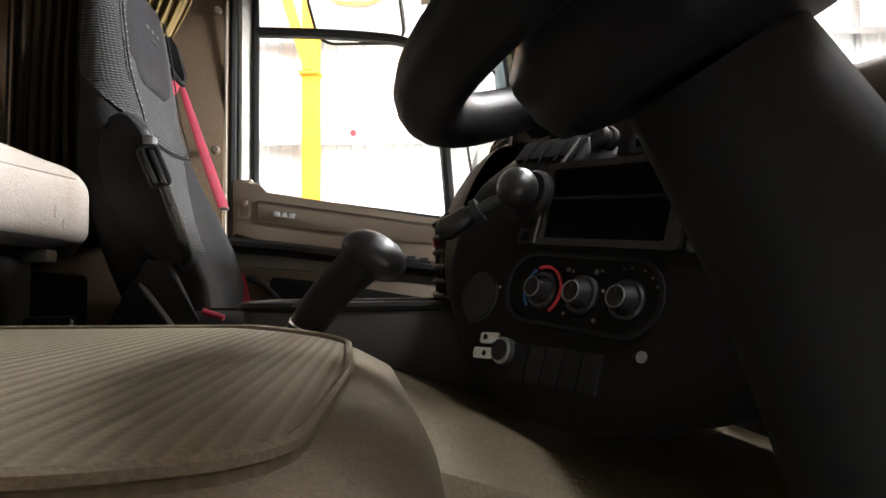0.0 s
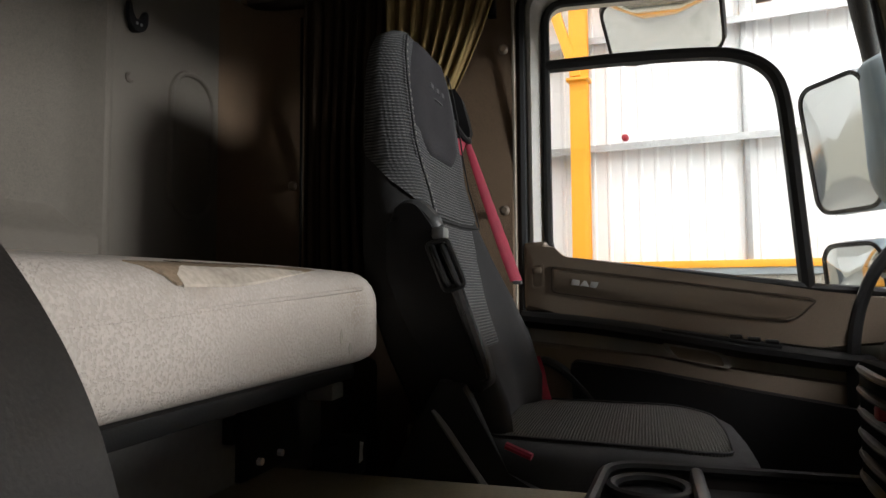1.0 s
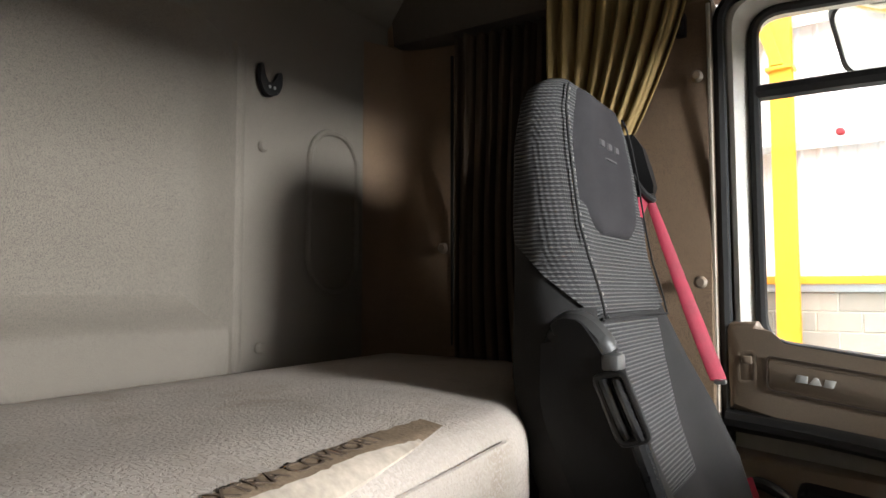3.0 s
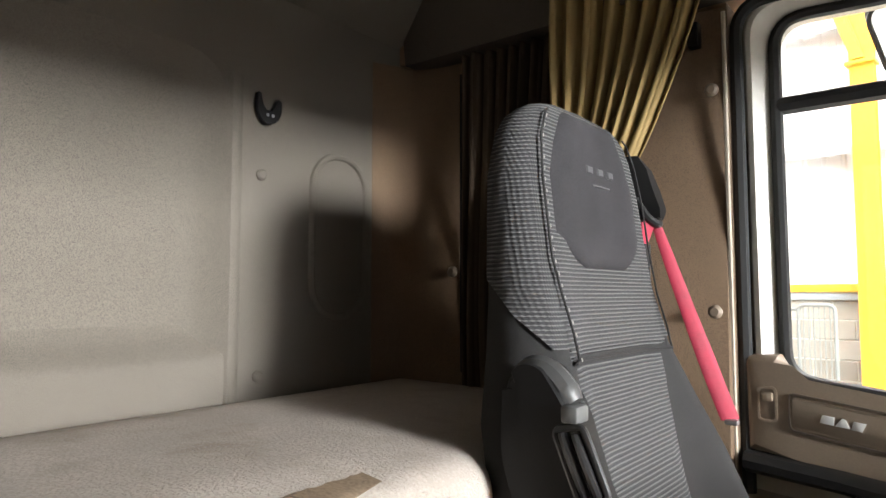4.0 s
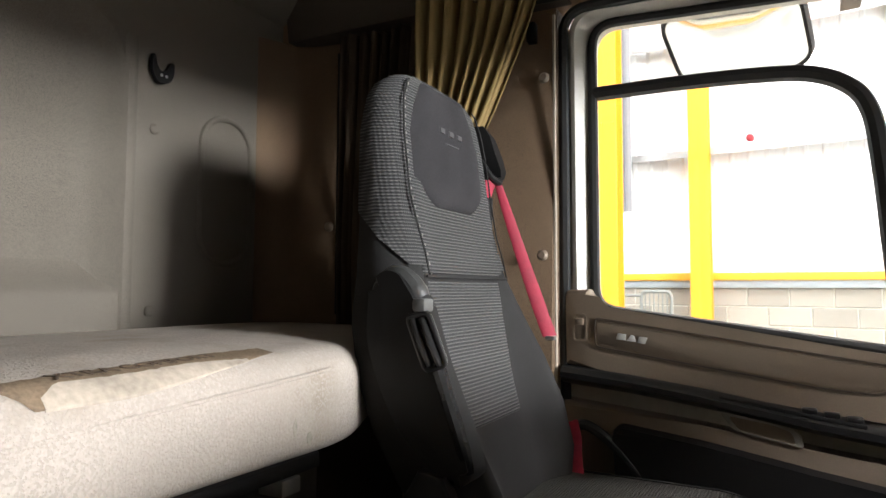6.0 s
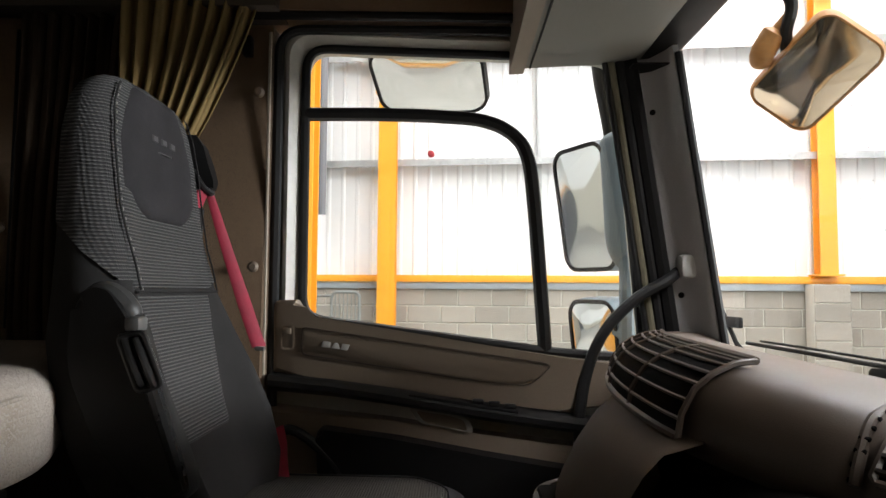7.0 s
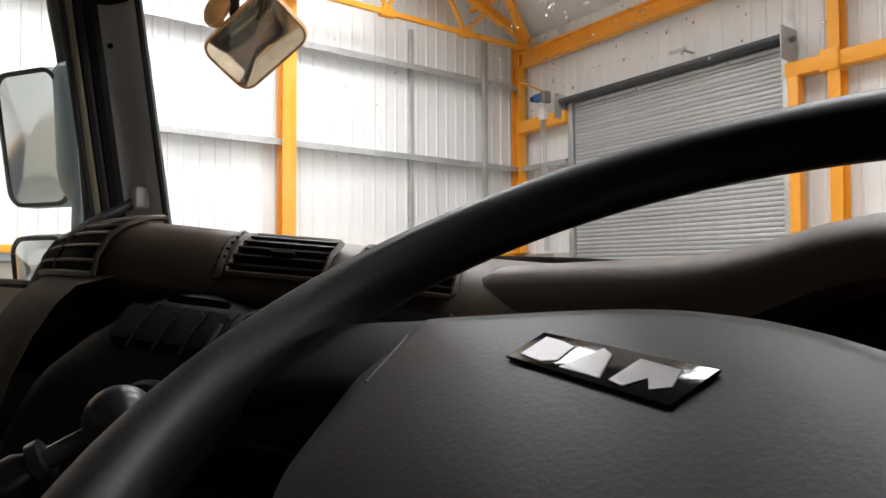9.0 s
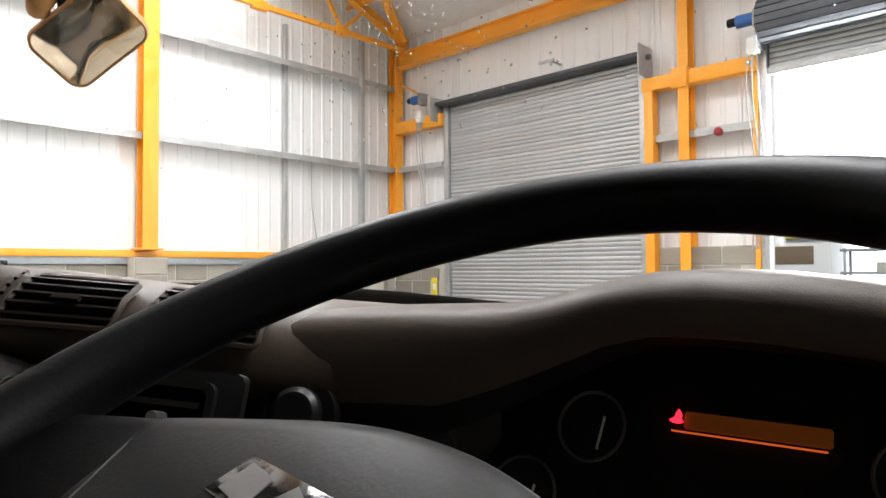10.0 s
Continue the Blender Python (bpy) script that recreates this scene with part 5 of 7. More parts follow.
def slab(outline, z0, z1, r, crown=0.0, reach=0.16, steps=5, rt=None):
    """A cushion: an outline carried up, with soft edges and a slight crown on top."""
    rings = []
    for k in range(steps + 1):
        a = math.pi / 2 * k / steps
        rings.append((z0 + r - r * math.cos(a), r - r * math.sin(a)))
    zt, r = z1 - crown, rt or r
    for k in range(steps + 1):
        a = math.pi / 2 * k / steps * (0.86 if crown else 1)
        rings.append((zt - r + r * math.sin(a), r - r * math.cos(a)))
    if crown:
        d0 = rings[-1][1]
        for k in range(1, 7):
            f = k / 6
            rings.append((rings[11][0] + (z1 - rings[11][0]) * math.sin(f * math.pi / 2), d0 + (reach - d0) * f))
    base = offset_outline(outline, rings[11][1])
    rows = [[(x, y, z) for x, y in offset_outline(outline, d)] for z, d in rings[:12]]
    mx, my = 0.30, -0.05
    for z, d in rings[12:] + [(z1, 0.24), (z1, 0.298)] if crown else ():
        q = 1 - (d - rings[11][1]) / (0.603 - rings[11][1] - mx)
        rows.append([(mx + (x - mx) * q, my + (y - my) * q, z) for x, y in base])
    return loft(rows)


def bed_z(x):
    """Height of the mattress top near its front edge."""
    d = 0.603 - x
    if d < 0.0391:
        return 2.131 - 0.05 + 0.05 * math.sin(math.acos(max(0.0, min(1.0, 1 - d / 0.05))))
    return 2.1298 + 0.0112 * math.sin(min(1.0, (d - 0.0391) / 0.1209) * math.pi / 2)


plan = round_corners([(0.005, -0.95), (0.60, -0.95), (0.60, 0.0), (0.607, 0.340), (0.36, 0.86), (0.005, 0.86)], [0.02, 0.03, 0.0, 0.06, 0.03, 0.0], 5)
part("mattress", slab(plan, 1.995, 2.141, 0.024, 0.010, rt=0.05), M_MATTRESS, bunk, "worn pale grey mattress with stains", 60)
part("seam", tube(smooth_line([(0.598, -0.9, 2.068), (0.598, -0.24, 2.0775), (0.598, 0.0, 2.089), (0.6020, 0.16, 2.097), (0.6035, 0.285, 2.104)], 6), 0.0032, 6), M_MATTRESS, bunk)
part("bed_board", rbox(0.005, 0.595, -0.93, 0.28, 1.975, 1.996, 0.004), M_BLACK, bunk, "dark board under the mattress")
M_ZINC = mat("bright_zinc_bolt", (0.75, 0.75, 0.72), 0.4, 0.2, vary=0.05)
M_BASE = mat("grey_bunk_base", (0.11, 0.105, 0.097), 0.7)
part("base", rbox(0.02, 0.45, -0.90, 0.46, 1.80, 1.975, 0.006), M_BASE, bunk, "grey bunk base panel")
part("bracket", rbox(0.45, 0.462, 0.20, 0.362, 1.836, 1.974, 0.003), M_GLOSSBLACK, bunk, "black bolted steel bracket")
for y in (0.241, 0.296):
    for z in (1.857, 1.962):
        part("bolt", disc((0.462, y, z), (1, 0, 0), 0.006, 0.007, 6), M_ZINC, bunk)
part("catch", rbox(0.45, 0.468, 0.17, 0.20, 1.895, 1.93, 0.003), M_BLACK, bunk)
part("hinge_tab", rbox(0.56, 0.60, 0.20, 0.235, 1.955, 1.976, 0.003), M_STEEL, bunk)
part("side_box", rbox(0.05, 0.42, 0.47, 0.80, 1.40, 1.95, 0.02), M_CARPET, bunk, "dark locker behind the seat")
t = thing("junction_box", (0.53, 0.40, 1.833), "small black box with a torn white sticker on the tunnel", "box")
part("body", rbox(0.49, 0.55, 0.345, 0.43, 1.80, 1.862, 0.006), M_BLACK, t)
part("sticker", plate([(0, 0), (0.014, 0.002), (0.012, 0.016), (0.016, 0.03), (0.004, 0.034), (0.003, 0.018)], (0.551, 0.392, 1.823), (0, 1, 0), (0, 0, 1), 0.0015), M_WHITE, t, "torn white sticker")
t = thing("cable_strip", (0.615, 0.46, 1.80), "upright pale trim strip behind the passenger seat", "trim strip")
part("strip", rbox(0.612, 0.618, 0.452, 0.464, 1.42, 1.876, 0.002), mat("yellowed_strip", (0.30, 0.25, 0.14), 0.6), t)
# printed label on the mattress
rng = random.Random(3)
t = thing("mattress_label", (0.55, 0, 2.14), "torn brown printed cloth label on the mattress", "label")
rows, strip = [], []
for k in range(45):
    y = -0.133 + 0.352 * k / 44
    far = 0.563 - 0.015 * min(1.0, (y + 0.133) / 0.147) - 0.011 * max(0.0, min(1.0, (y - 0.014) / 0.086)) + rng.uniform(-0.0018, 0.0018)
    near = 0.594 - 0.007 * max(0.0, (y + 0.02) / 0.10) ** 1.5 - 0.004 * max(0.0, (y - 0.15) / 0.07) if y > -0.101 else 0.563 + 0.031 * (y + 0.133) / 0.032
    near = max(near, far + 0.001)
    xs = [far + (near - far) * q / 6 for q in range(7)]
    rows.append([(x, y, bed_z(x) + 0.0005) for x in xs] + [(x, y, bed_z(x) - 0.002) for x in reversed(xs)])
    if 4 < k < 38:
        w = 0.020 * min(1.0, (k - 3) / 5, (40 - k) / 14) + rng.uniform(-0.0015, 0.0015)
        xs = [near - w, near - w * 0.6, near - w * 0.3, near + 0.001]
        strip.append([(x, y, bed_z(x) + 0.0008) for x in xs] + [(x, y, bed_z(x) - 0.002) for x in reversed(xs)])
part("sheet", loft(rows), M_PATCH, t)
part("frayed_strip", loft(strip), mat("faded_cream_label", (0.43, 0.37, 0.30), 0.9, vary=0.25, big=14, small=120, bump=0.3), t, "frayed cream strip along the edge")
words("XTRA COMFORT", 0.027, pose(0.557, 0.030, bed_z(0.557) + 0.0012, 0, 6, 0) @ pose(0, 0, 0, 0, 0, 95), M_PRINT, t)
t = thing("stain", (0.6, 0.2, 2.05), "dark smudges rubbed into the mattress edge", "stain", "", Matrix.Identity(4), "structure")
for y, z, a, b in ((0.215, 2.038, 0.004, 0.010), (0.243, 2.02, 0.005, 0.009)):
    part("smudge", plate([(a * math.cos(k / 9 * 6.283) * rng.uniform(0.7, 1.2), b * math.sin(k / 9 * 6.283) * rng.uniform(0.7, 1.2)) for k in range(9)], (0.6003 + 0.007 * max(0, y) / 0.337, y, z), (0.02, 1, 0), (0, 0, 1), 0.0006), mat("grey_brown_smudge", (0.36, 0.33, 0.27), 0.95, vary=0.3, big=60), t)


# ---- seats ----
M_EMBOSS = mat("grey_embossed_mark", (0.062, 0.059, 0.061), 0.8, vary=0.1)
ST = [  # height, half width, front of the middle, depth, bolster
    (1.84, 0.170, 0.765, 0.15, 0.028), (1.92, 0.212, 0.748, 0.16, 0.042), (2.00, 0.240, 0.712, 0.15, 0.050), (2.08, 0.246, 0.678, 0.14, 0.046),
    (2.16, 0.232, 0.650, 0.13, 0.034), (2.24, 0.203, 0.632, 0.12, 0.020), (2.32, 0.189, 0.620, 0.11, 0.010), (2.40, 0.186, 0.612, 0.10, 0.006),
    (2.48, 0.184, 0.605, 0.09, 0.003), (2.54, 0.172, 0.600, 0.08, 0.0), (2.575, 0.150, 0.595, 0.065, 0.0), (2.595, 0.118, 0.588, 0.045, 0.0), (2.603, 0.075, 0.578, 0.022, 0.0)]


ST = [(z if z < 2.24 else 2.24 + (z - 2.24) * 0.95, *r) for z, *r in ST]


def seat_at(z):
    z = max(ST[0][0], min(ST[-1][0], z))
    for a, b in zip(ST, ST[1:]):
        if a[0] <= z <= b[0]:
            t = (z - a[0]) / (b[0] - a[0])
            return [a[i] + (b[i] - a[i]) * t for i in range(1, 5)]
    return list(ST[-1][1:])


def front_point(z, u, off=0.0):
    """A point on the front of the backrest: u runs over the width from -1 to 1."""
    w, x, d, bol = seat_at(z)
    e = abs(u)
    bx = bol * max(0.0, min(1.0, (e - 0.45) / 0.35)) ** 1.5
    edge = max(0.0, (e - 0.80) / 0.20)
    rx = (d * 0.42) * (1 - math.sqrt(max(0.0, 1 - edge * edge)))
    return Vector((x + bx - rx + off, 0.0 + w * u, z))


def back_section(z):
    w, x, d, bol = seat_at(z)
    front = [front_point(z, -1 + 2 * i / 24) for i in range(25)]
    xr = x - d
    back = [Vector((xr + 0.35 * d * abs(v) ** 4, w * v, z)) for v in (0.97, 0.9, 0.6, 0.2, -0.2, -0.6, -0.9, -0.97)]
    return front + back


def patch(z0, z1, ulo, uhi, off, nz=24, nu=16):
    """A cover panel that follows the backrest, with a soft rounded border."""
    rows = []
    for k in range(nz + 1):
        z = z0 + (z1 - z0) * k / nz
        row = []
        for i in range(nu + 1):
            a, b = ulo(z), uhi(z)
            e = min(1.0, min(i, nu - i) / 1.5, min(k, nz - k) / 1.5 + 0.0)
            row.append(front_point(z, a + (b - a) * i / nu, off * e - 0.002 * (1 - e)))
        rows.append(row)
    return loft(rows, False, False)


def seat(name, y, label, arm_side, cushion_mat, height=0.0, panel_mat=None):
    """A suspension truck seat with bolsters, folded arm rest and belt guide."""
    t = thing(name, (0.62, 0, CF), label, "seat", "cab seats")
    part("backrest", loft([back_section(s[0]) for s in ST]), M_SEAT, t, "charcoal cloth backrest with firm bolsters", 60)
    # head wings in ribbed cloth: the upper part, down to the seam
    def cover_ring(zt):
        ring = []
        idx = list(range(25)) + [25, 26, 31, 32]
        for i in idx:
            low = 2.36 if 25 <= i <= 32 and i not in (25, 32) else (2.335 if i in (25, 32) else (2.29 if i in (0, 24) else 2.25))
            z = low + (2.47 - low) * (zt - 2.36) / 0.11 if zt < 2.47 else zt
            p = back_section(z)[i]
            ring.append(p + (p - Vector((seat_at(z)[1] - seat_at(z)[2] * 0.5, 0, z))).normalized() * 0.004)
        return ring

    part("shoulder_cover", loft([cover_ring(z) for z in (2.36, 2.38, 2.40, 2.42, 2.445, 2.47, 2.50, 2.53, 2.555, 2.57, 2.578, 2.586)]), M_RIB, t, "ribbed grey cloth head cover", 60)
    part("upper_panel", patch(2.235, 2.40, lambda z: -0.80 - 0.16 * max(0, (z - 2.235) / 0.165), lambda z: 0.80 + 0.16 * max(0, (z - 2.235) / 0.165), 0.007), M_RIB, t, "ribbed grey cloth upper back panel", 60)
    part("centre_panel", patch(1.99, 2.229, lambda z: -0.50 - 0.26 * (z - 1.99) / 0.24, lambda z: 0.40 + 0.32 * (z - 1.99) / 0.24, 0.007), M_RIB, t, "ribbed grey cloth lower back panel", 60)
    # suede head panel with a rounded foot
    hp = lambda z: 0.76 * min(1.0, math.sqrt(max(0.0, 1 - (1 - min(1.0, (z - 2.343) / 0.062)) ** 2))) * (1 - 0.25 * max(0, (z - 2.48) / 0.1))
    part("head_panel", patch(2.345, 2.578, lambda z: -hp(z), hp, 0.013, 30, 14), M_SUEDE, t, "dark grey suede head panel", 60)
    for k in range(3):
        b = patch(2.484, 2.502, lambda z, k=k: -0.28 + 0.19 * k, lambda z, k=k: -0.11 + 0.19 * k, 0.0155, 8, 8)
        part("embossed_mark", b, M_EMBOSS, t, "embossed mark")
    part("embossed_bar", patch(2.468, 2.475, lambda z: -0.24, lambda z: 0.26, 0.0152, 6, 8), M_EMBOSS, t)
    # piping with pale stitches down the edge of the cover
    for s in (-1, 1):
        line = [front_point(z, s * (0.62 + 0.26 * min(1, (z - 2.06) / 0.30)), 0.0085 if z > 2.23 else 0.004) for z in [2.235 + 0.33 * i / 44 for i in range(45)]]
        part("piping", tube(line, 0.0017, 6), M_SEAT, t)
        if s != arm_side:
            continue
        b = bmesh.new()
        for i in range(0, 44, 2):
            p, q = line[i], line[min(i + 1, 44)]
            tube([p + Vector((0.0035, 0, 0)), p.lerp(q, 0.55) + Vector((0.0035, 0, 0))], 0.0009, 5, False, b)
        part("stitches", b, mat("dim_stitching", (0.30, 0.285, 0.26), 0.9), t, "pale twin stitching")
    part("seam", tube([front_point(2.232, -0.8 + 1.6 * i / 16, 0.004) for i in range(17)], 0.002, 6), M_SEAT, t)
    # cushion
    cp = round_corners([(0.70, -0.235), (1.10, -0.245), (1.165, -0.20), (1.175, 0.0), (1.165, 0.20), (1.10, 0.245), (0.70, 0.235)], [0.03, 0.06, 0.05, 0.04, 0.05, 0.06, 0.03], 4)
    if y < 0:
        cp = [(a if a < 0.9 else 0.9 + (a - 0.9) * 0.92, b) for a, b in cp]
    rings = []
    for z, sc in ((1.735, 0.90), (1.745, 0.97), (1.77, 1.0), (1.815, 1.0), (1.84, 0.985), (1.857, 0.94), (1.866, 0.85), (1.869, 0.65), (1.868, 0.3)):
        rings.append([(0.93 + (x - 0.93) * sc, y2 * sc, z - 0.03 * max(0, (0.93 + (x - 0.93) * sc - 0.95) / 0.25) ** 2 + height) for x, y2 in cp])
    part("cushion", loft(rings), M_SEAT if y > 0 else cushion_mat, t, "charcoal cloth seat cushion", 60)
    rings = []
    for dz, sc in ((-0.006, 0.80), (0.004, 0.79), (0.006, 0.7), (0.007, 0.4)):
        rings.append([(0.95 + (x - 0.95) * sc, y2 * sc, 1.8655 + dz - 0.03 * max(0, (0.95 + (x - 0.95) * sc - 0.95) / 0.25) ** 2 + height) for x, y2 in cp])
    part("cushion_panel", loft(rings), panel_mat or cushion_mat, t, "ribbed cloth cushion panel", 60)
    part("cushion_welt", tube([Vector(p) + Vector((0, 0, 0.0015)) for p in rings[1]], 0.0022, 6, True), M_SEAT if y > 0 else cushion_mat, t, "stitched welt round the cushion panel")
    part("pedestal", rbox(0.72, 1.10, -0.19, 0.19, 1.42, 1.74, 0.03), M_BLACK, t, "black rubber bellows under the seat")
    for k in range(5):
        part("bellows_fold", rbox(0.705, 1.115, -0.205, 0.205, 1.46 + 0.055 * k, 1.485 + 0.055 * k, 0.012), M_RUBBER, t)
    part("floor_rail", rbox(0.68, 1.14, -0.2, 0.2, CF, 1.42, 0.01), M_STEEL, t)
    # side valance with its pale edge
    s = arm_side
    part("valance", plate([(0.56, 1.70), (0.90, 1.70), (0.90, 1.79), (0.80, 1.83), (0.74, 1.96), (0.70, 1.965), (0.66, 1.90)], (0, s * 0.245, 0), (1, 0, 0), (0, 0, 1), 0.02, 0.006), M_BLACK, t)
    part("valance_edge", tube([(0.690, s * 0.255, 1.92), (0.710, s * 0.258, 1.895), (0.750, s * 0.258, 1.84), (0.78, s * 0.258, 1.80)], 0.012, 8, False, None, 0.6), mat("grey_seat_trim", (0.16, 0.16, 0.16), 0.4), t, "grey plastic hinge edge")
    # arm rest folded up along the backrest
    ya = s * 0.225
    if y < 0:
        pad_line = round_corners([(0.60, 2.02), (0.605, 2.125), (0.640, 2.150), (0.672, 2.142), (0.706, 2.106), (0.731, 2.074), (0.750, 2.042), (0.766, 2.000), (0.778, 1.950), (0.760, 1.925), (0.66, 1.95)], 0.018, 4)
        part("arm_rest", plate(pad_line, (0, ya + 0.028, 0), (1, 0, 0), (0, 0, 1), 0.058, 0.012, None, 3), mat("worn_dark_brown_leatherette", (0.020, 0.017, 0.0145), 0.5, vary=0.35, big=18, small=350, bump=0.4, dist=0.001), t, "worn dark brown arm rest, folded up")
        t.location = (0.62, y, CF)
        return t
    ap = round_corners([(0.608, 2.13), (0.612, 2.222), (0.638, 2.240), (0.660, 2.236), (0.690, 2.195), (0.718, 2.107), (0.764, 2.0), (0.775, 1.955), (0.745, 1.940), (0.655, 2.02)], [0.03, 0.02, 0.015, 0.02, 0.02, 0.02, 0.02, 0.015, 0.02, 0.04], 5)
    part("arm_rest", plate(ap, (0, ya + 0.028, 0), (1, 0, 0), (0, 0, 1), 0.058, 0.014, None, 3), M_BLACK, t, "black plastic arm rest, folded up")
    part("arm_pad", tube(smooth_line([(0.622, ya - 0.006, 2.215), (0.640, ya - 0.006, 2.229), (0.662, ya - 0.006, 2.224), (0.688, ya - 0.006, 2.196)], 6), [0.010, 0.015] + [0.018] * 15 + [0.016, 0.013], 10), mat("worn_grey_arm_pad", (0.05, 0.05, 0.049), 0.45, vary=0.2), t, "worn grey rounded arm rest top")
    part("adjuster_frame", tube([(x, ya - 0.030, z) for x, z in round_corners([(0.677, 2.172), (0.711, 2.180), (0.740, 2.109), (0.707, 2.099)], 0.009)], 0.004, 8, True), M_GLOSSBLACK, t, "black adjuster surround")
    part("adjuster", plate(round_corners([(0.680, 2.169), (0.709, 2.176), (0.737, 2.110), (0.709, 2.102)], 0.008), (0, ya - 0.024, 0), (1, 0, 0), (0, 0, 1), 0.006, 0.002), M_GLOSSBLACK, t, "glossy black tilt adjuster")
    for dx in (-0.0078, 0.0078):
        part("adjuster_ridge", tube(smooth_line([(0.6945 + dx, ya - 0.029, 2.170), (0.6975 + dx, ya - 0.031, 2.163), (0.7085 + dx, ya - 0.032, 2.138), (0.7195 + dx, ya - 0.031, 2.113), (0.7225 + dx, ya - 0.029, 2.107)], 3), [0.003] + [0.0062] * 11 + [0.003], 10), mat("shiny_black_ridge", (0.02, 0.02, 0.021), 0.2), t, "shiny black ridge")
    part("adjuster_button", rbox(0.686, 0.707, ya - 0.034, ya - 0.005, 2.180, 2.199, 0.004), mat("grey_button", (0.11, 0.11, 0.107), 0.4), t, "grey push button")
    part("lower_pad", tube(smooth_line([(0.724, ya - 0.022, 2.10), (0.740, ya - 0.022, 2.055), (0.756, ya - 0.022, 2.010), (0.770, ya - 0.020, 1.965)], 6), [0.011] * 15 + [0.010, 0.009, 0.008, 0.006], 10), mat("worn_shiny_black_edge", (0.016, 0.0165, 0.018), 0.2, vary=0.3, big=20), t, "worn shiny black lower arm rest edge")
    # belt guide on the outer shoulder
    o = -s
    part("belt_guide", loft([[(0.592 + a * 1.15, o * (0.163 + b * 0.78), z) for a, b in q] for z, q in (
        (2.548, ((-0.06, 0.0), (-0.01, 0.0), (0.012, 0.006), (0.010, 0.022), (-0.04, 0.03))),
        (2.525, ((-0.06, 0.0), (0.0, 0.0), (0.024, 0.010), (0.022, 0.050), (-0.04, 0.06))),
        (2.49, ((-0.06, 0.0), (0.0, 0.01), (0.030, 0.022), (0.028, 0.078), (-0.04, 0.085))),
        (2.46, ((-0.06, 0.01), (0.0, 0.03), (0.034, 0.046), (0.032, 0.092), (-0.04, 0.095))),
        (2.444, ((-0.05, 0.03), (0.0, 0.05), (0.030, 0.062), (0.028, 0.090), (-0.03, 0.09))))]), M_BLACK, t, "black plastic belt guide")
    part("guide_hook", tube(smooth_line([(0.600, o * 0.172, 2.475), (0.612, o * 0.170, 2.455), (0.622, o * 0.176, 2.44), (0.630, o * 0.192, 2.433), (0.625, o * 0.205, 2.44)], 5), 0.007, 8), M_GLOSSBLACK, t)
    part("guide_stem", tube([(0.57, o * 0.18, 2.46), (0.575, o * 0.178, 2.38), (0.59, o * 0.175, 2.30)], 0.016, 10), M_BLACK, t)
    t.location = (0.62, y, CF)
    return t


seat("passenger_seat", 0.62, "charcoal cloth truck seat with ribbed panels", -1, M_RIBCUSH)
M_OLIVE = mat("olive_cushion_cloth", (0.235, 0.205, 0.148), 0.92, vary=0.25, big=9, small=700, bump=0.5, spec=0.2, dist=0.001, dirt=((0.14, 0.118, 0.085), 14, 0.54, 0.4))
seat("driver_seat", -0.60, "charcoal cloth truck seat with an olive cushion behind the wheel", 1, M_OLIVE, 0.013, ribbed_cloth("olive_ribbed_cloth", (0.200, 0.176, 0.122), (0.250, 0.222, 0.160), 0.0058, 0, 0.10, 0.22))


def strap_mesh(line, width, side, top=None):
    """Flat webbing along a line, its width along side."""
    side = Vector(side).normalized()
    rows = []
    for i, p in enumerate(line):
        p = Vector(p)
        n = Vector((1, 0, 0))
        if top:
            width = top[0] + (top[1] - top[0]) * min(1, 1.6 * i / (len(line) - 1))
        rows.append([p - side * width / 2, p - side * width / 4 + n * 0.002, p + n * 0.003, p + side * width / 4 + n * 0.002, p + side * width / 2, p + side * width / 2 - n * 0.003, p - side * width / 2 - n * 0.003])
    return loft(rows)


belt = thing("seat_belt", (0.62, 0.82, 2.42), "bright red seat belt webbing with a steel buckle", "seat belt")
part("webbing", strap_mesh(smooth_line([(0.624, 0.820, 2.437), (0.646, 0.822, 2.37), (0.682, 0.828, 2.26), (0.714, 0.834, 2.165), (0.730, 0.838, 2.119)], 8), 0.030, (0.75, 0.62, 0.1), (0.013, 0.027)), M_BELT, belt)
part("webbing_behind", strap_mesh(smooth_line([(0.618, 0.797, 2.437), (0.612, 0.79, 2.42), (0.600, 0.785, 2.385), (0.585, 0.79, 2.36)], 5), 0.042, (0.45, 0.88, 0.1)), M_BELT, belt)
part("webbing_lower", strap_mesh(smooth_line([(0.757, 0.875, 1.945), (0.770, 0.855, 1.917), (0.782, 0.818, 1.888), (0.796, 0.780, 1.864), (0.806, 0.760, 1.85)], 5), 0.034, (0.85, 0.35, 0.4)), M_BELT, belt)
part("tongue", rbox(0.722, 0.742, 0.826, 0.842, 2.112, 2.120, 0.003), M_STEEL, belt, "bright steel tongue")
part("reel_cover", tube([(0.59, 0.80, 2.40), (0.585, 0.80, 2.2), (0.60, 0.82, 2.0)], 0.03, 10), M_BLACK, belt)
t = thing("belt_release", (0.805, 0.435, 1.86), "red release strap beside the passenger seat", "strap")
part("tab", tube([(0.795, 0.385, 1.868), (0.835, 0.378, 1.855)], 0.006, 8), M_BELT, t)
t = thing("grab_hoop", (0.86, 0.93, 1.95), "black bent grab hoop between seat and door", "handle")
part("hoop", tube(smooth_line([(0.735, 0.90, 1.915), (0.765, 0.90, 1.935), (0.79, 0.90, 1.936), (0.833, 0.903, 1.908), (0.888, 0.905, 1.85), (0.90, 0.905, 1.80)], 6), 0.011, 10), M_GLOSSBLACK, t)

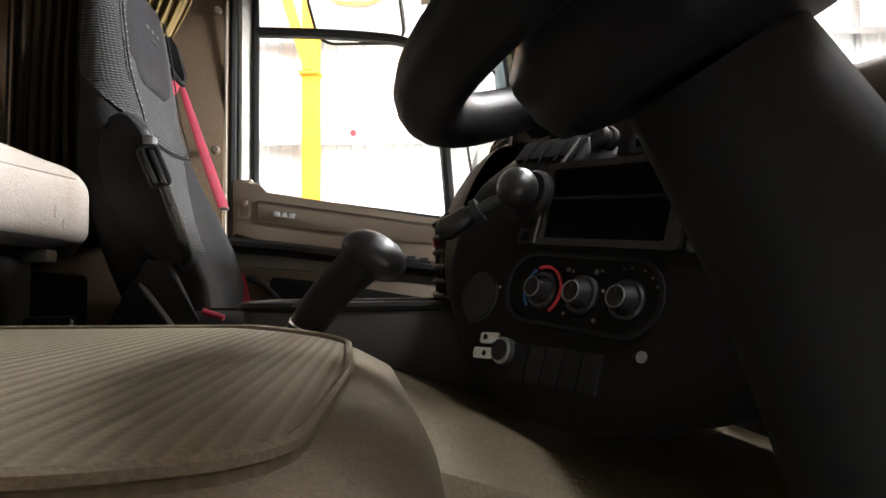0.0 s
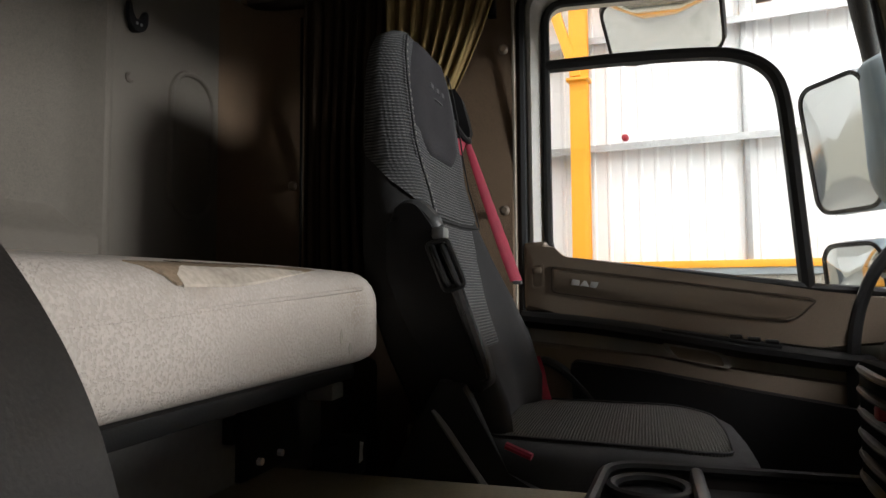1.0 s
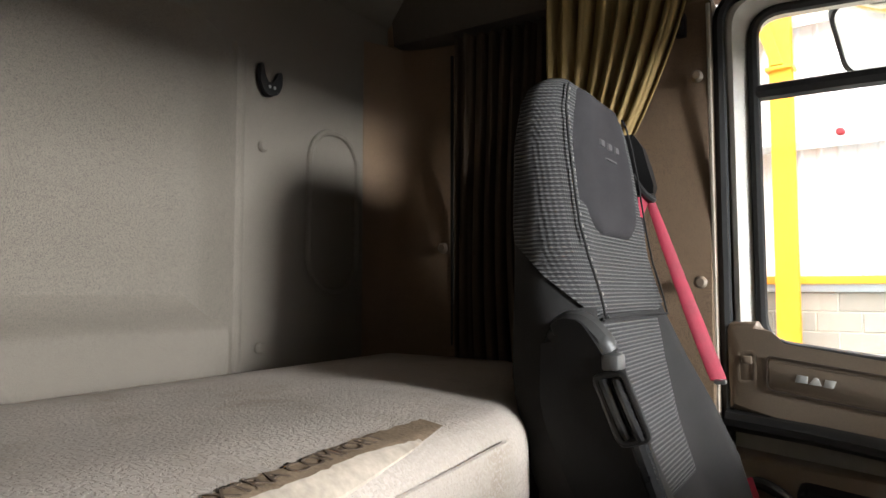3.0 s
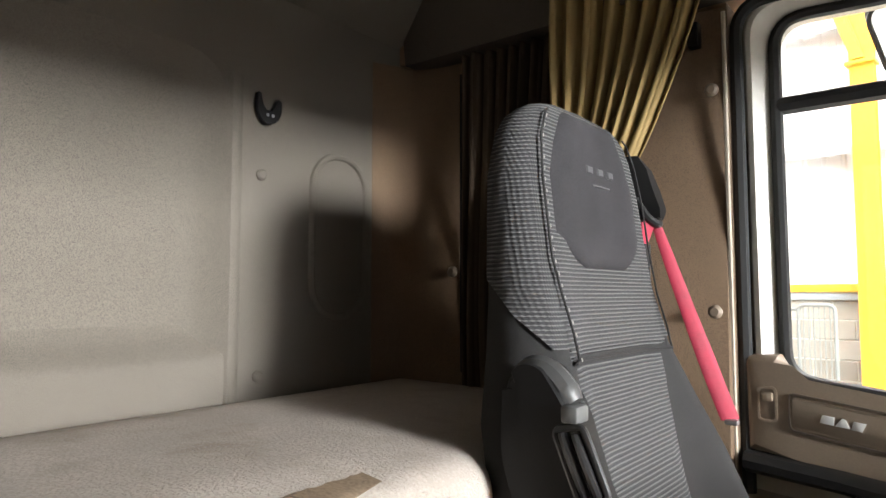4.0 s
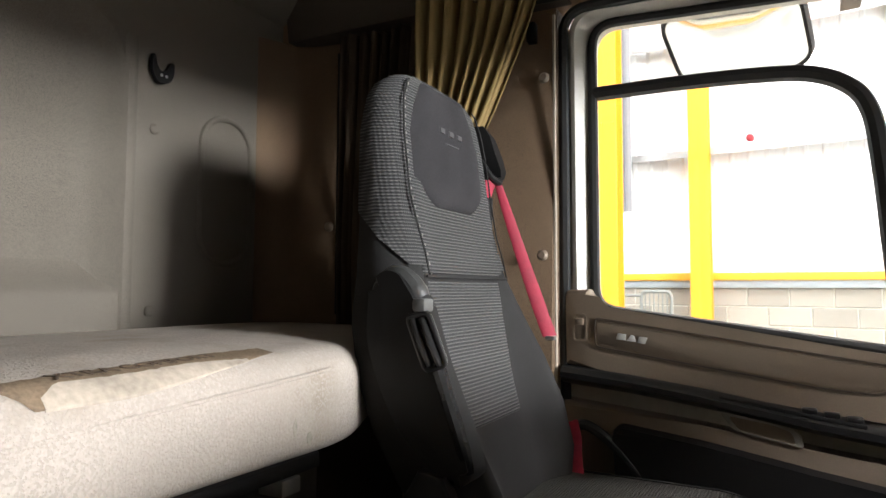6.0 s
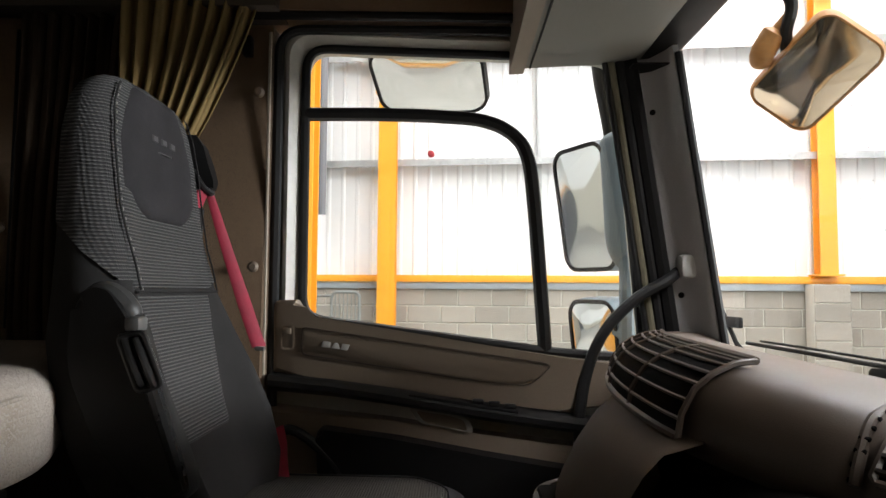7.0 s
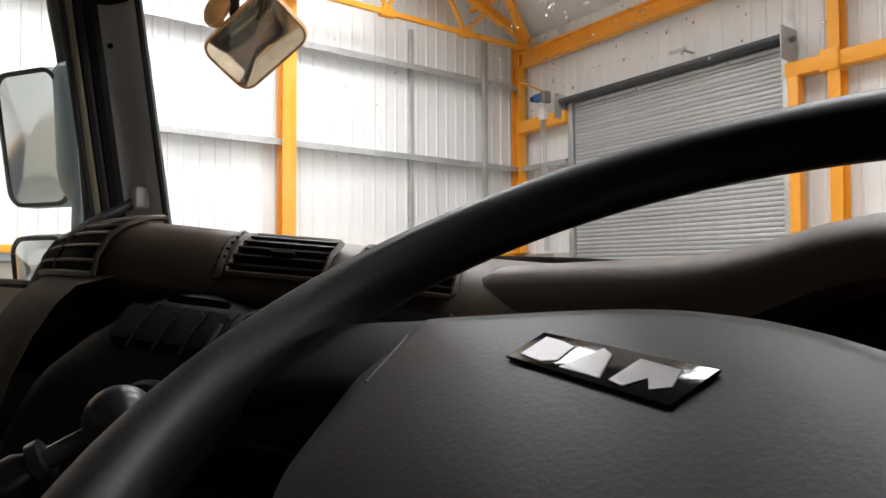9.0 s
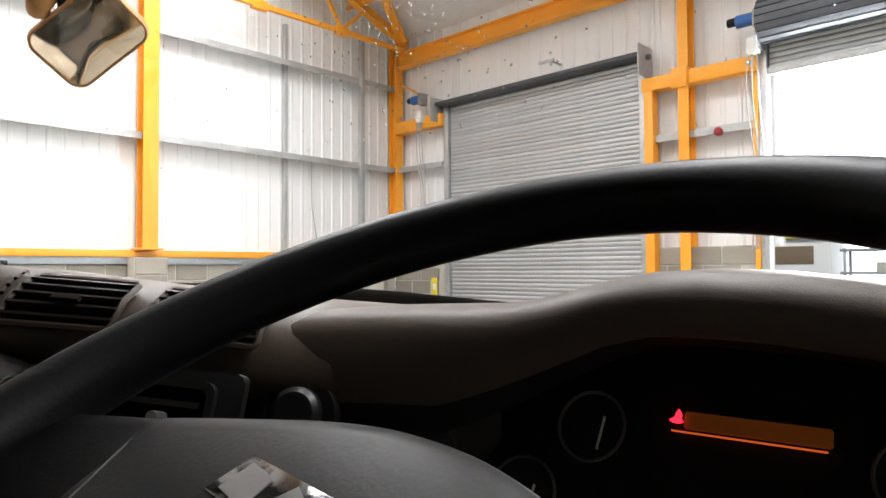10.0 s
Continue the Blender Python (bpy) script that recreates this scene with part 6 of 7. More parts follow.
# ---- steering wheel ----
WC, WA = Vector((1.3488, -0.5708, 2.1038)), 0.440
WU = Vector((math.cos(WA), 0, math.sin(WA)))
WV = Vector((0, 1, 0))
WN = Vector((-math.sin(WA), 0, math.cos(WA)))
wp = lambda u, v, n=0.0: WC + WU * u + WV * v + WN * n
wheel = thing("steering_wheel", WC, "black leatherette truck steering wheel", "steering wheel")
part("rim", tube([wp(0.219 * math.cos(a), 0.219 * math.sin(a)) for a in (2 * math.pi * i / 96 for i in range(96))], 0.0192, 16, True, None, 1.0, WN), M_LEATHER, wheel, "grained black rim")
for s in (-1, 1):
    rows = []
    for k in range(9):
        f = k / 8
        v = s * (0.122 + 0.087 * f)
        hu, hl = -0.001 - 0.0130 * f, -0.068 - 0.05 * f * f
        th = 0.013
        mid = (hu + hl) / 2
        rows.append([wp(mid + (hu - mid) * math.copysign(abs(math.cos(a)) ** 0.5, math.cos(a)), v, -0.0148 + th * math.copysign(abs(math.sin(a)) ** 0.5, math.sin(a))) for a in (2 * math.pi * i / 16 for i in range(32))])
    part("spoke", loft(rows), M_LEATHER, wheel, "broad black spoke")
    part("spoke_joint", tube([wp(-0.009, s * 0.143, -0.0048), wp(-0.03, s * 0.131, -0.0018), wp(-0.063, s * 0.117, -0.0008)], 0.0007, 6), mat("grey_joint", (0.022, 0.022, 0.023), 0.6), wheel)
pad = round_corners([(-0.085, -0.146), (-0.048, -0.117), (-0.018, -0.076), (0.0015, -0.036), (0.0105, -0.010), (0.0142, 0.022), (0.0122, 0.050), (0.0062, 0.083), (-0.0035, 0.130), (-0.0075, 0.146), (-0.054, 0.136), (-0.116, 0.105), (-0.168, 0.043), (-0.183, -0.047), (-0.15, -0.127)], 0.012, 4)
rows = []
cu, cv = -0.08, 0.003
for n, sc in ((-0.045, 0.86), (-0.03, 0.95), (-0.010, 1.0), (-0.002, 0.992), (0.0015, 0.96), (0.003, 0.88), (0.0035, 0.6), (0.004, 0.25)):
    rows.append([wp(cu + (a - cu) * sc, cv + (b - cv) * sc, n - 0.004) for a, b in pad])
part("hub_pad", loft(rows), M_LEATHER, wheel, "grained black horn pad", 60)
# badge
bo2 = [(-0.0177, 0.0597), (-0.0360, 0.0642), (-0.0495, -0.0060), (-0.0295, -0.0120)]
part("badge", plate(bo2, wp(0, 0, 0.0002), WU, WV, 0.0010, 0.0004), mat("gloss_badge_plate", (0.012, 0.012, 0.012), 0.12), wheel, "glossy black badge plate")
shapes = ([(0.0, 0.0), (-0.0125, 0.0028), (-0.0155, -0.0085), (-0.0135, -0.0145), (-0.0045, -0.0150), (-0.002, -0.009)],
          [(0.0, -0.0055), (-0.0135, 0.0035), (-0.0165, -0.0140), (-0.003, -0.0105)],
          [(0.0, 0.0), (-0.0130, 0.0040), (-0.0150, -0.0020), (-0.0095, -0.0075), (-0.0150, -0.0105), (-0.0125, -0.0165), (-0.0035, -0.0150)])
for k in range(3):
    part("badge_mark", plate([(-0.0215 - 0.0038 * k + a, 0.0557 - 0.0212 * k + b) for a, b in shapes[k]], wp(0, 0, 0.0011), WU, WV, 0.0005), M_SILVERPRINT, wheel, "silver badge mark")
part("column", tube([wp(-0.075, 0, -0.05), wp(-0.06, 0, -0.16), (1.43, -0.58, 1.75), (1.55, -0.59, 1.5)], [0.05, 0.062, 0.068, 0.07], 16), mat("matt_black_shroud", (0.008, 0.008, 0.008), 0.7, spec=0.18), wheel, "black column shroud")

# ---- dashboard ----
dash = thing("dashboard", (1.55, 0.0, 1.75), "curved taupe dashboard with vents and black console", "dashboard")
EDGE = [(1.62, 0.93, 2.148), (1.50, 0.70, 2.160), (1.425, 0.50, 2.168), (1.375, 0.28, 2.172), (1.368, 0.08, 2.170), (1.405, -0.02, 2.160), (1.432, -0.06, 2.153), (1.487, -0.14, 2.137), (1.545, -0.215, 2.125), (1.60, -0.29, 2.115), (1.64, -0.37, 2.110)]
edge = smooth_line(EDGE, 6)


def out_at(i, line):
    a, b = line[max(0, i - 1)], line[min(len(line) - 1, i + 1)]
    d = (b - a)
    d.z = 0
    d.normalize()
    return Vector((d.y, -d.x, 0))   # towards the cab


# top, rounded lip, vent band
rows = []
for i, p in enumerate(edge):
    o = out_at(i, edge)
    front = Vector((max(p.x + 0.12, 1.70 + 0.03 * (1 - p.y ** 2)), p.y if p.y > -0.2 else p.y, 2.118))
    w = 1.0 + 0.22 * max(0.0, min(1.0, (p.y + 0.05) / 0.12))
    rows.append([front - Vector((0, 0, 0.3)), front, front.lerp(p, 0.35) + Vector((0, 0, 0.008)), front.lerp(p, 0.7) + Vector((0, 0, 0.010))] + [p + o * u * w + Vector((0, 0, z)) for u, z in ((0, 0.004), (0.014, -0.003), (0.027, -0.014), (0.037, -0.033), (0.040, -0.052), (0.034, -0.068), (0.015, -0.076))] + [p - o * 0.05 + Vector((0, 0, -0.3))])
part("top_pad", loft(rows, False, False), M_DASH, dash, "taupe grained dash top", 50)
# console faces below: brown flank facing the passenger, black face towards the driver
FACE = [(1.62, 0.93), (1.47, 0.66), (1.37, 0.50), (1.29, 0.36), (1.250, 0.24), (1.237, 0.15), (1.240, 0.06), (1.247, 0.01)]


def face_rows(line):
    pts = smooth_line([(x, y, 0) for x, y in line], 5)
    rows = []
    for i, p in enumerate(pts):
        o = out_at(i, pts)
        # nearest dash edge point for the top
        e = min(edge, key=lambda q: (q.x - p.x) ** 2 + (q.y - p.y + 0.02) ** 2 + 0.4 * (q.y - p.y) ** 2)
        eo = out_at(edge.index(e), edge)
        top = e + eo * 0.044 + Vector((0, 0, -0.050))
        rows.append([top] + [Vector((p.x, p.y, z)) + o * d for d, z in ((-0.052, 2.108), (-0.034, 2.091), (-0.015, 2.062), (0.0, 2.030), (0.010, 1.997), (0.014, 1.95), (0.012, 1.90), (0.0, 1.80), (-0.04, 1.755), (-0.11, 1.72))])
    return rows


part("flank", loft(face_rows(FACE), False, False), mat("matt_brown_flank", (0.052, 0.036, 0.023), 0.72, vary=0.14, small=900, bump=0.3, dist=0.0008, spec=0.15), dash, "taupe flank panel towards the passenger", 80)
part("flank_screw", disc((1.286, 0.05, 2.090), (-0.6, 0, 0.8), 0.0040, 0.004, 12), M_BLACK, dash)

# flank pockets, low on the passenger's side
M_LOUVRE = mat("dark_taupe_louvre", (0.045, 0.033, 0.024), 0.6, spec=0.3)
# near-black block behind the ribs: the shade of the gaps as a colour
part("louvre_shade_block", rbox(1.2235, 1.30, 0.085, 0.24, 1.885, 2.022, 0.006), mat("louvre_gap_shade", (0.008, 0.007, 0.006), 0.9, spec=0.05), dash, "near-black block that stands in for the shade between the louvre ribs")
for k in range(6):
    z = 2.012 - 0.023 * k
    part("pocket_rib", tube(smooth_line([(1.262, 0.280, z + 0.002), (1.232, 0.250, z + 0.001), (1.221, 0.200, z), (1.219, 0.13, z - 0.002), (1.234, 0.075, z - 0.003)], 4), 0.0058, 8, False, None, 0.75), M_LOUVRE, dash, "dark taupe louvre rib")
part("red_switch", rbox(1.212, 1.228, 0.135, 0.150, 1.972, 1.986, 0.003), M_ALARM, dash, "red hazard switch")


ROLL = [(-0.018, 0.0075), (-0.008, 0.0068), (0.0, 0.0055), (0.0155, -0.002), (0.029, -0.0135), (0.039, -0.033), (0.042, -0.052)]


def on_roll(p, o, f, lift=0.0):
    """A point of the dash roll: f from 0 behind the crest to 1 at its foot."""
    k = min(len(ROLL) - 2, int(f * (len(ROLL) - 1)))
    w = f * (len(ROLL) - 1) - k
    a, b = ROLL[k], ROLL[k + 1]
    u, z = a[0] + (b[0] - a[0]) * w, a[1] + (b[1] - a[1]) * w
    n = Vector((a[1] - b[1], b[0] - a[0])).normalized()
    u, z = u + n.x * lift, z + n.y * lift
    return p + o * u + Vector((0, 0, z))


M_SLAT = mat("dark_vent_slat", (0.024, 0.019, 0.015), 0.5, spec=0.3)
# near-black that stands in for the shade in vents, wheel ribs, tray and slots
M_GAPSHADE = mat("gap_shade_black", (0.005, 0.0045, 0.004), 0.9, spec=0.03)


def vent(name, corners, label, slats=5):
    """An air vent let into the dash roll: near-black sheet for the shade inside, thin rim, slats and a thumb lever."""
    tl, tr, br, bl = [Vector(c) for c in corners]
    ax = ((tr - tl) + (br - bl)).normalized()
    upv = ((tl - bl) + (tr - br)).normalized()
    n = ax.cross(upv).normalized()
    if n.x > 0:
        n = -n
    q = lambda u, v, d=0.0: (tl * (1 - u) + tr * u) * (1 - v) + (bl * (1 - u) + br * u) * v + n * (d + 0.008 + 0.010 * v + 0.03 * v * (1 - v))
    t = part(name, loft([[q(u, v, -0.001) for v in (0, 0.25, 0.5, 0.75, 1)] for u in (0, 0.5, 1)], False, False), M_GAPSHADE, dash, label)
    ring = [q(u, 0, 0.0) for u in (0.03, 0.5, 0.97)] + [q(1, v, 0.0) for v in (0.06, 0.5, 0.94)] + [q(u, 1, 0.0) for u in (0.97, 0.5, 0.03)] + [q(0, v, 0.0) for v in (0.94, 0.5, 0.06)]
    part("vent_frame", tube(ring, 0.003, 6, True), M_DASH, t)
    for k in range(slats):
        v = (k + 0.65) / (slats + 0.3)
        row = lambda u: [q(u, v - 0.02, 0.0035), q(u, v + 0.02, 0.0035), q(u, v + 0.035, -0.0005), q(u, v - 0.02, -0.0005)]
        part("slat", loft([row(u) for u in (0.01, 0.5, 0.99)]), M_SLAT, t)
    b = [q(u, v, 0.004) for u, v in ((0.42, 0.57), (0.66, 0.57), (0.66, 0.65), (0.42, 0.65))]
    part("thumb_lever", loft([b, [p + n * 0.005 for p in b]]), M_SLAT, t, "ribbed thumb lever")
    return t


vent("air_vent", ((1.440, -0.064, 2.150), (1.493, -0.137, 2.142), (1.463, -0.150, 2.100), (1.404, -0.082, 2.108)), "centre air vent with horizontal slats")
vent("air_vent", ((1.509, -0.157, 2.138), (1.562, -0.231, 2.127), (1.533, -0.247, 2.0862), (1.478, -0.170, 2.097)), "centre air vent with horizontal slats")
# thumb wheel in its own slot beside the vent
tw = part("vent_wheel", tube(smooth_line([(1.432, -0.050, 2.158), (1.414, -0.060, 2.150), (1.398, -0.073, 2.128), (1.392, -0.077, 2.113)], 6), 0.0040, 8), M_DASH, dash, "ribbed thumb wheel")
for k in range(7):
    f = k / 6
    p = Vector((1.426, -0.054, 2.157)).lerp(Vector((1.392, -0.076, 2.116)), f) + Vector((-0.004, -0.003, 0.005)) * (4 * f * (1 - f))
    part("wheel_rib", tube([p + Vector((0.002, -0.003, 0)), p + Vector((-0.002, 0.003, 0))], 0.0018, 5), M_GAPSHADE, tw)
# curved passenger vent: cells between slats and bars on the roll
pv = [p for p in edge if 0.045 < p.y < 0.52]
po_ = [out_at(edge.index(p), edge) * 1.22 for p in pv]
# the skin under the bars is near-black in place of shaded cells
vp = part("passenger_vent", loft([[on_roll(p, o, f, 0.0018) for f in (0, 0.17, 0.33, 0.5, 0.67, 0.84, 1)] for p, o in zip(pv, po_)], False, False), M_GAPSHADE, dash, "curved passenger air vent with ribs")
for j in range(9):
    f = j / 8
    edge_bar = j in (0, 8)
    part("vent_bar", tube([on_roll(p, o, f, 0.0028) for p, o in zip(pv, po_)], 0.0038 if edge_bar else 0.0019, 6), M_DASH, vp)
for i in range(len(pv) - 1, -1, -2):
    thick = (len(pv) - 1 - i) % 4 == 0
    if thick or i < 6:
        part("vent_rib", tube([on_roll(pv[i], po_[i], f / 12, 0.0026) for f in range(13)], 0.0030 if thick else 0.0020, 6), M_DASH, vp)

# face fittings, on the plane towards the driver
F0 = Vector((1.298, -0.208, 1.905))
FA = Vector((0.50, -0.86, -0.09)).normalized()          # along the face to the driver's side
FU = Vector((0.27, 0.06, 0.96))
FU = (FU - FA * FU.dot(FA)).normalized()
FN = FA.cross(FU).normalized()
bend = lambda u: -0.5 * max(0.0, u - 0.125)            # the head of the face leans back under the dash roll
fp = lambda a, u, n=0.0: F0 + FA * a + FU * u + FN * (n + bend(u))
# the bulging console body behind the face
CO = [(0.27, 0.13), (0.20, 0.152), (0.10, 0.160), (0.03, 0.172), (-0.02, 0.200), (-0.08, 0.214), (-0.125, 0.198), (-0.158, 0.165), (-0.182, 0.12), (-0.197, 0.07), (-0.200, 0.03), (-0.182, -0.02), (-0.150, -0.062), (-0.107, -0.097), (-0.060, -0.121), (-0.007, -0.135), (0.045, -0.138), (0.09, -0.132), (0.14, -0.117), (0.19, -0.097), (0.27, -0.06), (0.305, 0.0), (0.30, 0.08)]
CO = [(p.x, p.y) for p in smooth_line([(a, u, 0) for a, u in CO + CO[:1]], 3)][:-1]


def console_ring(inset, n, back=0.0):
    ring = []
    for a, u in CO:
        c = Vector((0.05, 0.04))
        d = Vector((a, u)) - c
        d *= 1 - inset / max(0.05, d.length)
        f = max(0.0, min(1.0, (a + 0.10) / 0.20))
        f = f * f * (3 - 2 * f)
        go = Vector((0.075, 0.215, 0.012)).lerp(Vector((0.16, 0.06, 0.0)), f)
        ring.append(fp(c.x + d.x, c.y + d.y, n) + go * back)
    return ring


part("console_body", loft([console_ring(0.10, -0.006), console_ring(0.05, -0.005), console_ring(0.024, -0.007), console_ring(0.010, -0.011), console_ring(0.002, -0.020), console_ring(-0.001, -0.030, 0.06), console_ring(-0.001, -0.030, 0.4), console_ring(0.004, -0.030, 0.8), console_ring(0.012, -0.030, 1.15)]), mat("dark_taupe_fascia", (0.010, 0.0092, 0.0085), 0.7, small=400, bump=0.25, dist=0.0008, spec=0.14), dash, "dark rounded centre console", 60)
# climate controls in their sunken oval
part("climate_panel", frame_ring(rounded(-0.058, 0.152, -0.037, 0.042, 0.038), rounded(-0.053, 0.147, -0.033, 0.038, 0.034), fp(0, 0, -0.0045), FA, FU, 0.003), M_BLACK, dash)
for a in (0.0, 0.0557, 0.1115):
    kb = part("climate_knob", disc(fp(a, 0, -0.005), FN, 0.0175, 0.020, 24, 0.003, None, 0.0125), M_BLACK, dash, "black climate control knob")
    part("knob_skirt", disc(fp(a, 0, -0.005), FN, 0.0205, 0.006, 24, 0.002), M_GLOSSBLACK, kb)
    part("knob_cap", tube([fp(a + 0.0105 * math.cos(t), 0.0105 * math.sin(t), 0.0150) for t in (2 * math.pi * k / 20 for k in range(20))], 0.0009, 5, True), M_STEEL, kb, "thin worn rim of the knob")
    part("knob_grip", rbox(-0.0016, 0.0016, 0.003, 0.0115, 0, 0.021, 0.001, 1, None, Matrix.Translation(fp(a, 0, -0.005)) @ FN.to_track_quat("Z", "Y").to_matrix().to_4x4()), M_GLOSSBLACK, kb)
arc = lambda a0, a1, r: [fp(r * math.cos(radians(t)), r * math.sin(radians(t)), -0.002) for t in [a0 + (a1 - a0) * i / 14 for i in range(15)]]
part("warm_arc", tube(arc(115, -52, 0.0262), 0.0020, 6), M_RED, dash, "red warm scale")
part("cold_arc", tube(arc(125, 225, 0.0262), 0.0017, 6), M_BLUE, dash, "blue cold scale")
mat_mark = mat("faded_scale_print", (0.16, 0.15, 0.13), 0.6)
for a, u, r in ((0.0285, 0.0255, 0.003), (0.036, 0.024, 0.002), (0.067, 0.0255, 0.0035), (0.074, 0.027, 0.002), (0.0795, 0.007, 0.0022), (0.0767, -0.0235, 0.003), (0.035, -0.021, 0.0022), (0.1, 0.03, 0.0016), (0.109, 0.032, 0.0016), (0.124, 0.03, 0.0016), (0.134, 0.024, 0.0016), (0.141, 0.016, 0.0016)):
    part("scale_mark", disc(fp(a, u, -0.005), FN, r * 0.8, 0.0016, 8), mat_mark, dash)
# round cover and small lamp at the passenger's edge
cv = part("round_cover", disc(fp(-0.104, -0.016, -0.009), FN, 0.030, 0.006, 28, 0.002), M_BLACK, dash, "round black blanking cover")
part("cover_rim", tube([fp(-0.104 + 0.031 * math.cos(t), -0.016 + 0.031 * math.sin(t), -0.005) for t in (2 * math.pi * k / 28 for k in range(28))], 0.0015, 5, True), M_GLOSSBLACK, cv)
part("scale_mark", disc(fp(-0.071, -0.002, -0.005), FN, 0.002, 0.0016, 8), M_STEEL, dash)
# socket with its white tags
sk = part("power_socket", disc(fp(-0.0335, -0.073, -0.007), FN, 0.0150, 0.014, 24, 0.002), M_STEEL, dash, "steel-rimmed power socket")
part("socket_hole", disc(fp(-0.0335, -0.073, 0.0075), FN, 0.0115, 0.001, 20), M_BLACK, sk)
for a, u in ((-0.0605, -0.0625), (-0.0665, -0.0805)):
    tg = part("socket_tag", plate(rounded(-0.015, 0.014, -0.0062, 0.0062, 0.002), fp(a, u, -0.001), FA + FU * 0.12, FU - FA * 0.12, 0.003, 0.001), M_WHITE, dash, "small white tag")
    part("tag_mark", disc(fp(a + (0.004 if u < -0.07 else -0.006), u, 0.0022), FN, 0.0032, 0.001, 10), M_BLACK, tg)
# switch row
for k in range(5):
    part("rocker_switch", plate(rounded(0.0, 0.0225, -0.02, 0.02, 0.003), fp(-0.022 + 0.0245 * k, -0.080 + 0.0015 * k, -0.008), FA, FU, 0.006, 0.002), M_BLACK, dash, "black rocker switch")
part("face_screw", disc(fp(0.14, -0.049, -0.007), FN, 0.0055, 0.004, 12), M_STEEL, dash)
part("small_switch", frame_ring(rounded(-0.060, -0.040, 0.052, 0.070, 0.002), rounded(-0.057, -0.043, 0.055, 0.067, 0.002), fp(0, 0, -0.006), FA, FU, 0.003), M_GLOSSBLACK, dash)
# double radio bay: worn frame, a near-black plate for the shade of two wells, a pale strip at its side
by = frame_ring(rounded(-0.033, 0.157, 0.050, 0.146, 0.005), rounded(-0.020, 0.141, 0.058, 0.138, 0.003), fp(0, 0, -0.008), FA, FU, 0.010)
part("tray_frame", by, mat("worn_dark_frame", (0.017, 0.014, 0.011), 0.4, vary=0.25, big=20), dash, "dark worn frame of the open tray")
part("tray_well_shade", plate(rounded(-0.020, 0.141, 0.058, 0.138, 0.003), fp(0, 0, -0.0055), FA, FU, 0.001), M_GAPSHADE, dash)
FM = Matrix.Translation(F0) @ Matrix((FA, FU, FN)).transposed().to_4x4()
part("tray_shelf", rbox(-0.020, 0.141, 0.1015, 0.1055, -0.005, 0.001, 0.001, 1, None, FM), M_BLACK, dash)
part("tray_strip", tube([fp(-0.0275, 0.052, 0.002), fp(-0.0265, 0.10, 0.002), fp(-0.0240, 0.145, 0.004), fp(-0.0215, 0.186, 0.006)], 0.0022, 6), mat("worn_pale_edge", (0.045, 0.038, 0.030), 0.45), dash, "worn pale edge of the frame")
for k in range(4):
    part("side_switch", plate(rounded(0.162, 0.185, -0.0095, 0.0095, 0.003), fp(0, 0.060 + 0.0235 * k, -0.009), FA, FU, 0.007, 0.002), M_GLOSSBLACK, dash, "black push switch")
for k in range(4):
    part("top_switch", plate(rounded(0, 0.0235, -0.018, 0.016, 0.003), fp(-0.122 + 0.0258 * k, 0.178, -0.006), FA, (FU * 0.9 - FN * 0.45).normalized(), 0.006, 0.003), M_BLACK, dash, "black push switch")
    part("switch_divider", tube([fp(-0.0965 + 0.0258 * k - 0.002, 0.158, 0.0005), fp(-0.0965 + 0.0258 * k, 0.178, 0.003), fp(-0.0965 + 0.0258 * k + 0.004, 0.197, 0.001)], 0.0012, 5), M_GLOSSBLACK, dash)
part("upper_slot", plate(rounded(-0.090, -0.030, -0.003, 0.003, 0.001), fp(0, 0.2035, -0.004), FA, FU, 0.004), M_GAPSHADE, dash)
rk = part("rotary_knob", disc(fp(0.006, 0.187, -0.008), FN, 0.0125, 0.016, 20, 0.003), M_GLOSSBLACK, dash, "small shiny rotary knob")
part("knob_ring", disc(fp(0.006, 0.187, -0.010), FN, 0.017, 0.006, 20, 0.002), M_BLACK, rk)
# round blank and light knob seen past the wheel
part("switch_band", loft([[(x + 0.012, y + 0.008, 2.078), (x, y, 2.072), (x - 0.006, y - 0.004, 2.03), (x, y, 1.99), (x + 0.03, y + 0.02, 1.98)] for x, y in ((1.462, -0.135), (1.50, -0.192), (1.545, -0.262), (1.60, -0.33), (1.66, -0.40))], False, False), M_BLACK, dash, "black switch band under the vents", 50)
lk = part("light_knob", disc((1.556, -0.275, 2.043), (-0.83, -0.5, 0.2), 0.0195, 0.028, 24, 0.004), M_GLOSSBLACK, dash, "round black light switch knob")
part("knob_ring", disc((1.552, -0.277, 2.042), (-0.83, -0.5, 0.2), 0.033, 0.010, 28, 0.003), M_BLACK, lk)
part("card_panel", plate(rounded(0.03, 0.165, -0.03, 0.03, 0.006), fp(0, 0.186, -0.012), FA, FU, 0.008, 0.002), M_BLACK, dash)
part("card_slot", frame_ring(rounded(0.050, 0.148, -0.022, 0.022, 0.008), rounded(0.055, 0.143, -0.017, 0.017, 0.006), fp(0, 0.186, -0.003), FA, FU, 0.006), M_GLOSSBLACK, dash, "black frame of the card slot")
# flat near-black plate, the slot's inner shade given as colour
part("slot_well_shade", plate(rounded(0.055, 0.143, -0.017, 0.017, 0.006), fp(0, 0.186, -0.0025), FA, FU, 0.0015), M_GAPSHADE, dash)
part("slot_bar", plate(rounded(0.060, 0.138, 0.004, 0.008, 0.001), fp(0, 0.186, -0.001), FA, FU, 0.003), M_GLOSSBLACK, dash)
